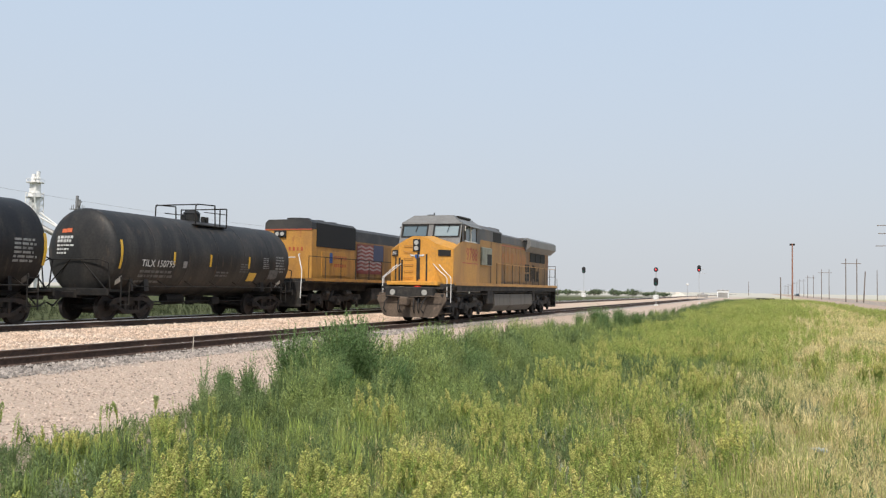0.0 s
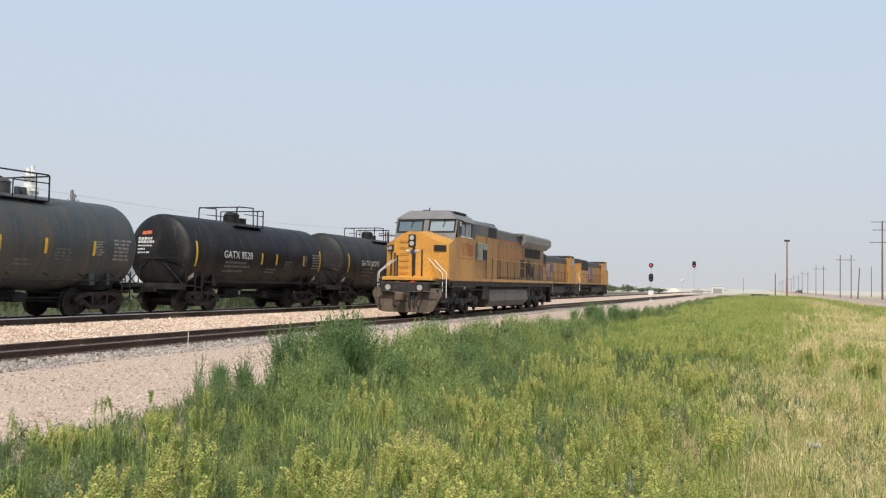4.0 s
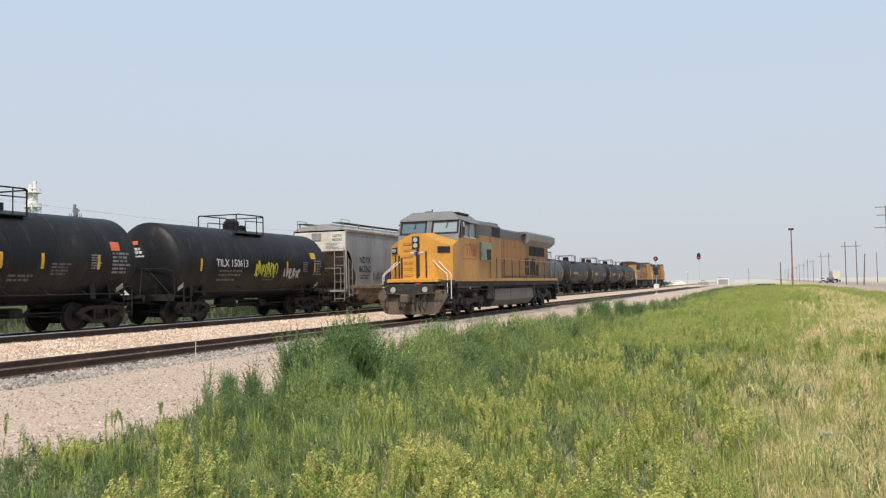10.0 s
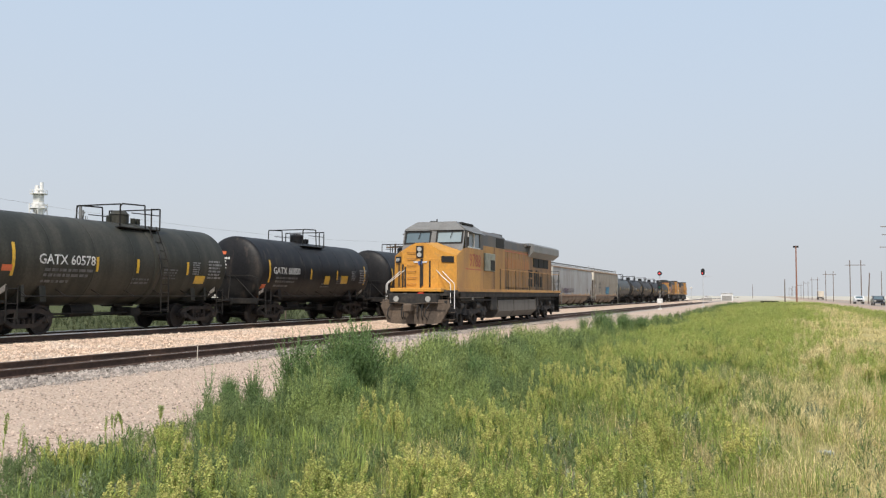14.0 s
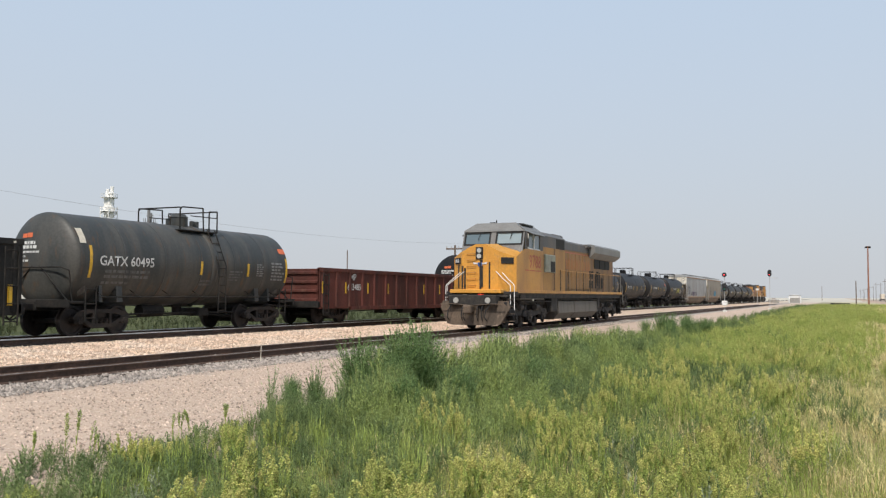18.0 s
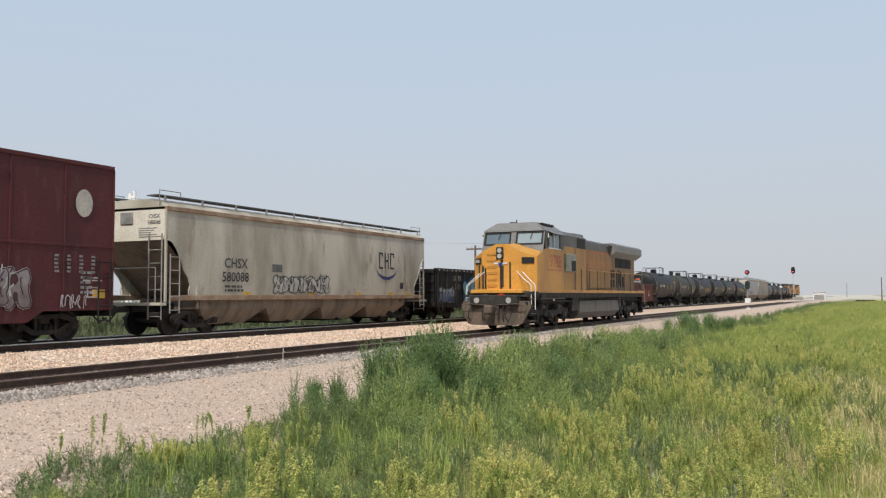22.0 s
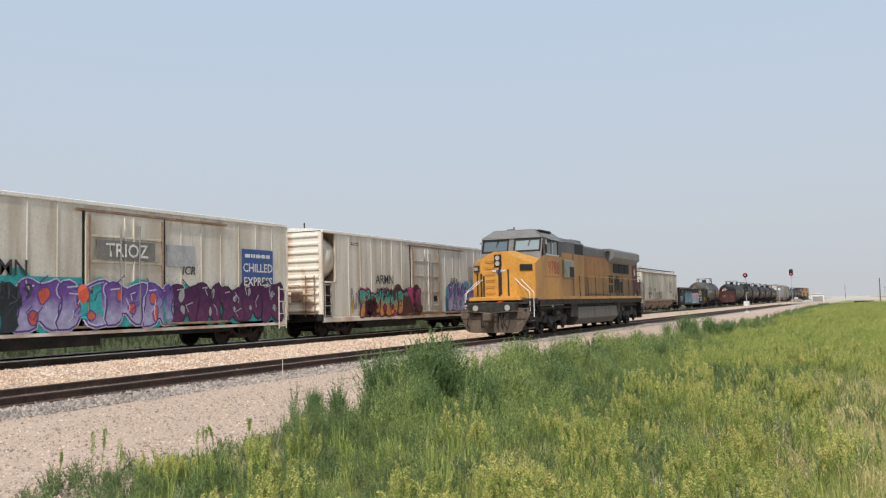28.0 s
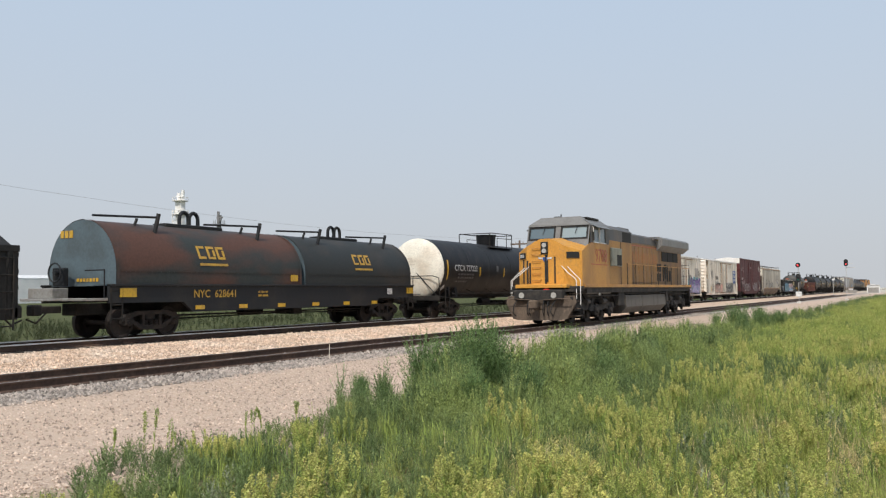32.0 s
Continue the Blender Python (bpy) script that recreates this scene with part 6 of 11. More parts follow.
    part("nose", nose, YELLOWNOSE, lo, "bright yellow nose")
    top = M()
    top.add(vs, [(6, 7, 12, 16, 11), (12, 13, 17, 16), (13, 14, 18, 17), (14, 15, 19, 18), (15, 8, 9, 10, 19)])
    part("nose_top", top, YELLOWNOSE, lo)
    part("nose_door", M().box(0.42, 0.86, f0 - 0.03, f0, 1.72, 3.05, 0.012).box(0.44, 0.48, f0 - 0.05, f0, 2.5, 2.62), YELLOWNOSE, lo)
    for x, z0, z1 in ((-1.12, 1.8, 2.85), (-0.84, 1.78, 2.8), (-0.72, 1.78, 2.7), (0.02, 1.78, 2.95), (0.1, 1.85, 2.8), (0.46, 1.78, 2.95)):
        gap = M().box(x - 0.035, x + 0.035, (f0 if abs(x) < 0.88 else f0 + 0.25) - 0.05, (f0 if abs(x) < 0.88 else f0 + 0.25) + 0.01, z0, z1)
        part("grab_post", gap, LOCOUNDER, lo, "dark vertical grab post")
    for i in range(6):
        rg = M().tube([(-0.62, f0, 1.95 + 0.28 * i), (-0.6, f0 - 0.07, 1.93 + 0.28 * i), (-0.22, f0 - 0.07, 1.93 + 0.28 * i), (-0.2, f0, 1.95 + 0.28 * i)], 0.016, 6)
        part("nose_rung", rg, YELLOW, lo)
    hl = part("headlight_box", M().box(-0.2, 0.14, f0 - 0.06, f0 + 0.02, 3.08, 3.62, 0.02), DARKGAP, lo)
    for z in (3.22, 3.47):
        part("headlight", M().cyl((-0.03, f0 - 0.085, z), (-0.03, f0 - 0.05, z), 0.105, 16), LAMPGLASS, hl, "headlight lens")
    part("nose_vent", M().box(0.0, 0.12, f0 - 0.02, f0, 2.95, 3.05), DARKGAP, lo)
    badge = M().prism([(-0.3, 2.86), (0.3, 2.86), (0.34, 2.95), (0.1, 2.92), (0, 2.96), (-0.1, 2.92), (-0.34, 2.95)], "y", f0 - 0.03, f0 - 0.004)
    part("wing_badge", badge, DULLWHITE, lo, "pale winged badge")
    part("shield_badge", M().prism([(-0.1, 2.94), (0.1, 2.94), (0.1, 2.82), (0, 2.7), (-0.1, 2.82)], "y", f0 - 0.045, f0 - 0.034), SIGNBLUE, lo)
    for s in (-1, 1):
        a = math.atan2(f1 - f0, 0.59)
        nb = part("number_board", M().box(-0.3, 0.3, -0.05, 0.01, -0.14, 0.14, 0.015), LOCOUNDER, lo, "number board", pose(s * 1.17, (f0 + f1) / 2, 3.02, 0, 0, s * math.degrees(a)))
        part("number_glass", M().box(-0.25, 0.25, -0.056, -0.05, -0.1, 0.1), DARKGAP, nb)
        dig = M()
        if s < 0:
            for k in range(4):
                dig.box(-0.2 + 0.11 * k, -0.13 + 0.11 * k, -0.062, -0.056, -0.07, 0.07)
            part("number_bars", dig, DULLWHITE, nb)
    # cab
    cf, cb = 2.75, 5.45
    cs = M()
    cs.add([(-1.5, cb, 1.66), (1.5, cb, 1.66), (1.5, cb, 4.42), (-1.5, cb, 4.42)], [(0, 1, 2, 3)])
    part("cab_rear_wall", cs, YELLOW, lo)
    for s in (-1, 1):
        w = M().prism([(1.72, 1.66), (cb, 1.66), (cb, 3.62), (cf + 0.35, 3.62), (cf - 0.1, 3.55), (1.72, 3.2)], "x", s * 1.44, s * 1.5)
        part("cab_side", w, YELLOW, lo, "weathered yellow cab side")
        u = M()
        for y0, y1, z0, z1 in ((cf + 0.2, 3.25, 3.62, 4.42), (4.95, cb, 3.62, 4.42), (3.25, 4.95, 4.32, 4.42), (3.25, 4.95, 3.62, 3.66)):
            u.box(s * 1.44, s * 1.5, y0, y1, z0, z1)
        part("cab_window_wall", u, HOODGREY, lo)
        win = part("side_window", M().box(s * 1.46, s * 1.47, 3.25, 4.95, 3.66, 4.32), GLASS, lo, "dark side window")
        part("window_frame", M().box(s * 1.47, s * 1.52, 4.05, 4.12, 3.66, 4.32).box(s * 1.48, s * 1.52, 3.22, 4.98, 3.62, 3.67).box(s * 1.48, s * 1.52, 3.22, 3.28, 3.66, 4.34), WHITEPAINT if s > 0 else LOCOGREY, win)
        part("sun_visor", M().add([(s * 1.5, 3.2, 4.42), (s * 1.5, 5.1, 4.42), (s * 1.78, 5.1, 4.30), (s * 1.78, 3.2, 4.30)], [(0, 1, 2, 3)]).add([(s * 1.5, 3.2, 4.40), (s * 1.5, 5.1, 4.40), (s * 1.78, 5.1, 4.28), (s * 1.78, 3.2, 4.28)], [(0, 1, 2, 3)]), LOCOGREY, lo)
        part("mirror", M().box(s * 1.52, s * 1.6, 3.05, 3.12, 3.7, 4.1, 0.01), LOCOUNDER, lo)
    # windscreen wall: two raked panes in a grey frame
    zlo, zhi, y0, y1 = 3.55, 4.48, 2.55, 2.85
    ws = M()
    yy = lambda z: y0 + (y1 - y0) * (z - zlo) / (zhi - zlo)

    def quad(x0, x1, z0, z1, d=0.0):
        return [(x0, yy(z0) + d, z0), (x1, yy(z0) + d, z0), (x1, yy(z1) + d, z1), (x0, yy(z1) + d, z1)]
    for x0, x1, z0, z1 in ((-1.5, 1.5, 4.38, 4.5), (-1.5, 1.5, zlo - 0.1, 3.82), (-1.5, -1.4, 3.82, 4.38), (-0.16, 0.16, 3.82, 4.38), (1.4, 1.5, 3.82, 4.38)):
        ws.poly(quad(x0, x1, z0, z1))
    part("windscreen_wall", ws, LOCOGREY, lo)
    for x0, x1 in ((-1.4, -0.16), (0.16, 1.4)):
        wnd = part("windscreen", M().poly(quad(x0, x1, 3.82, 4.38, 0.03)), SCREEN if x0 > 0 else GLASS, lo, "raked windscreen reflecting the sky")
        gk = M()
        for a, b, c, d in ((x0 - 0.04, x1 + 0.04, 3.78, 3.86), (x0 - 0.04, x1 + 0.04, 4.34, 4.42), (x0 - 0.04, x0 + 0.04, 3.86, 4.34), (x1 - 0.04, x1 + 0.04, 3.86, 4.34)):
            q = quad(a, b, c, d, -0.012)
            gk.add(q + [(x, y + 0.03, z) for x, y, z in q], [(0, 1, 2, 3), (0, 4, 5, 1), (1, 5, 6, 2), (2, 6, 7, 3), (3, 7, 4, 0)])
        part("window_gasket", gk, DARKGAP, wnd)
        part("wiper", M().tube([((x0 + x1) / 2 + 0.15, yy(4.42) - 0.04, 4.42), ((x0 + x1) / 2 + 0.05, yy(4.05) - 0.03, 4.05)], 0.014, 5), DARKGAP, wnd)
    roof = M()
    rs = [(-1.5, 4.42), (-1.42, 4.52), (-0.95, 4.84), (0.95, 4.84), (1.42, 4.52), (1.5, 4.42)]
    k = len(rs)
    front_y = [2.78, 2.8, 3.05, 3.05, 2.8, 2.78]
    roof.add([(x, fy, z) for (x, z), fy in zip(rs, front_y)] + [(x, cb + 0.1, z) for x, z in rs], [(i, i + 1, k + i + 1, k + i) for i in range(k - 1)] + [tuple(range(k)), tuple(range(k, 2 * k))[::-1]])
    part("cab_roof", roof, LOCOGREY, lo, "grey cab roof")
    rt = M().box(-0.5, -0.2, 3.5, 3.9, 4.84, 4.92, 0.02).box(0.1, 0.7, 3.7, 4.6, 4.84, 4.9, 0.02).cyl((-0.1, 3.4, 4.84), (-0.1, 3.4, 5.0), 0.03, 6).box(0.9, 1.2, 3.3, 4.9, 4.72, 4.82, 0.02)
    part("roof_fittings", rt, LOCOUNDER, lo)
    # auxiliary cab behind, hood, stack, radiator wings
    for s in (-1, 1):
        part("auxiliary_cab_side", M().box(s * 1.38, s * 1.44, cb, 9.3, 1.66, 3.85), GRIMYSHADE, lo, "stained yellow equipment side")
    part("auxiliary_cab_top", M().prism([(-1.44, 3.85), (-1.44, 4.4), (-1.1, 4.62), (1.1, 4.62), (1.44, 4.4), (1.44, 3.85)], "y", cb + 0.02, 9.35), HOODGREY, lo, "sooty grey upper side")
    for s in (-1, 1):
        part("intake_grille", M().box(s * 1.42, s * 1.455, 7.75, 9.15, 3.86, 4.36, 0.01), DARKGAP, lo, "black intake grille")
        part("blower_housing", M().box(s * 1.3, s * 1.54, 5.75, 7.35, 2.62, 3.5, 0.03), BLOWER, lo, "grey-green blower housing")
        part("blower_inlet", M().box(s * 1.5, s * 1.55, 6.55, 7.25, 2.66, 3.18, 0.01), DARKGAP, lo)
    part("hood", M().prism([(-1.12, 1.66), (-1.12, 3.98), (1.12, 3.98), (1.12, 1.66)], "y", 9.3, 21.0), HOODYELLOW, lo, "faded yellow engine hood")
    part("hood_top", M().prism([(-1.13, 3.96), (-1.1, 4.36), (-0.78, 4.5), (0.78, 4.5), (1.1, 4.36), (1.13, 3.96)], "y", 9.36, 15.2), HOODGREY, lo)
    part("exhaust_stack", M().box(-0.62, 0.62, 9.9, 11.6, 4.48, 4.78, 0.04), HOODGREY, lo)
    for i in range(8):
        for s in (-1, 1):
            d = part("hood_door", M().box(s * 1.115, s * 1.15, 9.42 + 0.72 * i, 10.08 + 0.72 * i, 1.85, 3.8, 0.012), HOODYELLOW, lo)
            part("door_latch", M().box(s * 1.14, s * 1.175, 9.98 + 0.72 * i, 10.04 + 0.72 * i, 2.5, 2.75), HOODYELLOW, d)
    wing = [(-1.5, 4.02), (-1.12, 3.72), (-1.12, 3.86), (1.12, 3.86), (1.12, 3.72), (1.5, 4.02), (1.5, 4.40), (1.3, 4.52), (-1.3, 4.52), (-1.5, 4.40)]
    part("radiator_wing", M().prism([(x, z - 0.02) for x, z in wing], "y", 15.1, 21.5), LOCOGREY, lo, "grey overhanging radiator wing")
    part("radiator_front", M().prism([(-1.05, 4.2), (-1.3, 4.34), (-1.2, 4.44), (1.2, 4.44), (1.3, 4.34), (1.05, 4.2)], "y", 14.4, 15.12), HOODGREY, lo)
    part("roof_horn", M().box(-0.2, 0.2, 19.6, 20.0, 4.50, 4.64, 0.02).tube([(0.3, 19.3, 4.58), (0.3, 20.3, 4.6)], 0.04, 6), LOCOUNDER, lo)
    for s in (-1, 1):
        for j, (a, b) in enumerate(((16.3, 17.5), (17.6, 18.8), (18.9, 20.0))):
            part("radiator_screen", M().box(s * 1.1, s * 1.15, a, b, 3.12, 3.68, 0.01), DARKGAP, lo, "dark radiator screen")
        for a, b, z0, z1 in ((15.15, 15.55, 2.5, 2.95), (15.7, 16.1, 2.5, 2.95), (15.15, 15.55, 1.95, 2.4), (15.7, 16.1, 1.95, 2.4), (16.5, 16.75, 1.95, 2.8), (16.9, 17.25, 2.1, 2.95), (17.4, 17.65, 1.95, 2.9), (17.9, 18.3, 1.95, 2.6)):
            part("vent_panel", M().box(s * 1.115, s * 1.14, a, b, z0, z1, 0.008), DARKGAP, lo, "black louvred vent")
    # handrails, rear end
    for s in (-1, 1):
        rail = M().tube([(s * 1.5, 8.3, 2.78), (s * 1.5, END - 0.4, 2.78)], 0.018, 6)
        part("side_handrail", rail, YELLOW, lo)
        for i in range(10):
            part("stanchion", M().cyl((s * 1.5, 8.3 + 1.45 * i, 1.66), (s * 1.5, 8.3 + 1.45 * i, 2.8), 0.02, 6), LOCOUNDER, lo)
        er = M().tube([(s * 1.5, END - 0.4, 1.66), (s * 1.5, END - 0.4, 3.0), (s * 0.5, END - 0.1, 3.0), (s * 0.5, END - 0.1, 1.66)], 0.02, 6)
        er.tube([(s * 1.5, END - 0.4, 2.3), (s * 0.5, END - 0.1, 2.3)], 0.016, 6)
        er.tube([(s * 1.55, END - 0.2, 2.2), (s * 1.58, END, 0.9)], 0.022, 6)
        part("rear_handrail", er, LOCOGREY, lo)
        sts = M()
        for j in range(4):
            sts.box(s * 1.12, s * 1.55, END - 0.75, END - 0.25, 0.4 + 0.32 * j, 0.44 + 0.32 * j)
        sts.box(s * 1.1, s * 1.14, END - 0.8, END - 0.2, 0.35, 1.55)
        part("rear_steps", sts, LOCOUNDER, lo)
    part("rear_pilot", M().box(-1.45, 1.45, END - 0.2, END - 0.08, 0.35, 1.55, 0.03), LOCOUNDER, lo)
    part("rear_coupler", M().box(-0.12, 0.12, END - 0.1, END + 0.55, 0.78, 1.0, 0.03), LOCOUNDER, lo)
    # fuel tank, trucks and underfloor gear
    ft = M().prism([(-1.42, 1.2), (-1.46, 0.62), (-1.15, 0.3), (1.15, 0.3), (1.46, 0.62), (1.42, 1.2)], "y", 8.1, 15.7)
    part("fuel_tank", ft, FUELGREY, lo, "dusty grey fuel tank")
    for y in (8.12, 11.0, 15.66):
        part("tank_band", M().prism([(-1.44, 1.21), (-1.48, 0.61), (-1.16, 0.285), (1.16, 0.285), (1.48, 0.61), (1.44, 1.21)], "y", y - 0.03, y + 0.03), FUELGREY, lo)
    part("sand_pipes", M().tube([(1.2, 1.6, 1.4), (1.3, 1.3, 0.8), (1.0, 1.2, 0.3)], 0.03).tube([(1.2, 6.6, 1.4), (1.3, 6.9, 0.8), (1.0, 7.0, 0.3)], 0.03), LOCOUNDER, lo)
    part("underfloor_box", M().box(0.9, 1.46, 6.9, 7.9, 0.7, 1.42, 0.04).box(0.9, 1.44, 15.9, 16.4, 0.8, 1.42, 0.04).box(-1.0, 1.0, 7.0, 16.5, 0.9, 1.5), LOCOUNDER, lo)
    for s in (-1, 1):
        part("battery_box", M().box(s * 1.2, s * 1.47, 2.3, 5.7, 1.3, 1.52, 0.02), FUELGREY, lo, "dusty battery box under the cab")
        part("air_reservoir", M().cyl((s * 1.25, 8.2, 1.36), (s * 1.25, 12.6, 1.36), 0.13, 14), LOCOUNDER, lo, "long air reservoir")
        part("brake_pipe", M().tube([(s * 1.44, 2.4, 1.22), (s * 1.44, 7.6, 1.2), (s * 1.4, 8.2, 1.28), (s * 1.4, 16.2, 1.28), (s * 1.44, 20.8, 1.2)], 0.028), LOCOUNDER, lo)
        for y, bend, foot in ((2.6, 2.8, 3.1), (5.4, 5.2, 5.0), (17.2, 17.4, 17.7)):
            part("truck_cable", M().tube([(s * 1.1, y, 1.4), (s * 1.3, bend, 0.93), (s * 1.1, foot, 0.75)], 0.03), DARKGAP, lo)
        part("hood_seam", M().box(1.455, 1.485, y0, y1, zb + 0.42, zb + 0.47), mat, h)
        yc = (y0 + y1) / 2
        top = zb + 0.45 + 1.52
        part("lifting_plate", M().box(-0.3, 0.3, yc - 1.3, yc + 1.3, top - 0.04, top + 0.08, 0.02), COILFRAME, h)
        loop = M()
        for d in (-0.42, 0.02):
            pts = [(0, yc + d + 0.2 - 0.2 * math.cos(a), top + 0.3 + 0.22 * math.sin(a)) for a in [math.pi * i / 8 for i in range(9)]]
            loop.tube([(0, pts[0][1], top)] + pts + [(0, pts[-1][1], top)], 0.065, 8)
        part("lifting_bracket", loop, COILFRAME, h)
        for d in (-2.1, 2.1):
            if d > 0:
                y = yc + d + 0.3
            else:
                y = yc + d - 0.2
            g = M().cyl((0.85, y, top - 0.5), (0.95, y + 0.12, top + 0.28), 0.065, 8).cyl((0.5, y - 0.45, top - 0.15), (0.55, y - 0.38, top + 0.12), 0.045, 8)
            g.cyl((0.4, y - 2.1 if d > 0 else y - 1.9, top + 0.12), (0.92, y + 0.06, top + 0.16), 0.035, 8)
            part("hood_guide", g, COILFRAME, h)
        return h

    mid = 0.45
    hood(-half + 0.25, mid - 0.12, COILHOOD, "rusty_hood")
    hood(mid + 0.12, half - 0.2, COILHOODB, "hood")
    for s in (-1, 1):
        part("side_sill", M().prism([(-half, 1.05), (-half + 2.8, 1.05), (-half + 3.2, 0.74), (half - 3.2, 0.74), (half - 2.8, 1.05), (half, 1.05), (half, zb + 0.03), (-half, zb + 0.03)], "x", s * 1.38, s * W), COILFRAME, car)
        part("sill_flange", M().box(s * 1.36, s * (W + 0.06), -half, half, zb - 0.01, zb + 0.05, 0.01), COILFRAME, car)
    part("centre_sill", M().box(-0.3, 0.3, -half - 0.2, half + 0.2, 0.7, 1.05, 0.02), UNDER, car)
    for s in (-1, 1):
        pl = M().box(-1.45, 1.45, s * half, s * (half + 0.75), 1.12, 1.2, 0.015).box(-1.3, -0.2, s * (half + 0.05), s * (half + 0.6), 1.2, 1.5, 0.02)
        part("end_platform", pl, GALV, car)
        wheel = M()
        for i in range(16):
            a, b = 2 * math.pi * i / 16, 2 * math.pi * (i + 1) / 16
            wheel.cyl((-0.5 + 0.28 * math.cos(a), s * (half + 0.3), 1.95 + 0.28 * math.sin(a)), (-0.5 + 0.28 * math.cos(b), s * (half + 0.3), 1.95 + 0.28 * math.sin(b)), 0.025, 6)
        wheel.cyl((-0.5, s * (half - 0.1), 1.95), (-0.5, s * (half + 0.32), 1.95), 0.08, 8).box(-0.75, -0.25, s * (half), s * (half + 0.2), 1.55, 2.1, 0.03)
        part("hand_brake", wheel, COILFRAME, car)
        ladder_part(car, 1.5, s * (half - 0.25), 0.5, 1.5, 0.4)
        part("grab_rail", M().tube([(1.4, s * (half + 0.1), 1.2), (1.42, s * (half + 0.12), 2.0), (0.6, s * (half + 0.12), 2.0)], 0.02), COILFRAME, car)
    sd = lambda z, y=0.0: side(z) + 0.012
    sf = flat_side(W + 0.008)
    for y in (-half + 4.15, half - 3.9):  # the owner's mark as plain slabs
        m = M()
        for k in range(3):
            yy = y - 0.62 + 0.43 * k
            for j, (a, b, c, d) in enumerate(((0, 0.1, 0, 0.42), (0.1, 0.34, 0.34, 0.42), (0.1, 0.34, 0.0, 0.08), (0.24 if k else 0.1, 0.34, 0.1, 0.3))):
                if k == 0 and j == 3:
                    continue
                z0, z1 = 2.42 + c, 2.42 + d
                m.poly([(sd(z0) + 0.01, yy + a, z0), (sd(z0) + 0.01, yy + b, z0), (sd(z1) + 0.01, yy + b, z1), (sd(z1) + 0.01, yy + a, z1)])
        part("owner_mark", m, COILYELLOW, car, "yellow slab lettering")
        patch(car, y - 0.6, y + 0.66, 2.2, 2.28, COILYELLOW, sd, "underline_stripe", "yellow stripe")
    em = M()
    for k in range(3):
        em.box(-0.95 + 0.2 * k, -0.8 + 0.2 * k, -half + 0.222, -half + 0.232, 3.0, 3.22)
    part("end_mark", em, COILYELLOW, car, "small yellow end lettering")
    em2 = M()
    for k in range(7):
        em2.box(-0.2 + 0.14 * k, -0.1 + 0.14 * k, -half + 0.222, -half + 0.232, 1.68, 1.78)
    part("end_number", em2, COILYELLOW, car)
    lettering(car, "NYC  628641", -half + 4.2, 1.18, 0.26, COILYELLOW, sf)
    bars(car, -half + 6.6, 1.15, 0.7, 0.25, 2, COILYELLOW, sf, 4)
    for y, w in ((-half + 0.35, 0.6), (half - 0.6, 0.55)):
        patch(car, y, y + w, 1.22, 1.48, YSTRIPE, sf, "reflective_panel", "yellow reflective panel", 0.012)
    for i in range(6):
        y = -half + 3.3 + i * 2.0
        patch(car, y, y + 0.4, 0.8, 0.93, YSTRIPE, sf, "reflective_strip", "yellow reflective strip", 0.012)
    patch(car, mid - 0.75, mid - 0.35, 1.72, 1.95, YSTRIPE, sd, "stencil_panel")
    patch(car, half - 2.2, half - 1.8, 1.2, 1.45, DULLWHITE, sf, "stencil_panel")
    brake_rigging(car, half)
    running_gear(car, half + 0.55, half - 1.9)
    return car


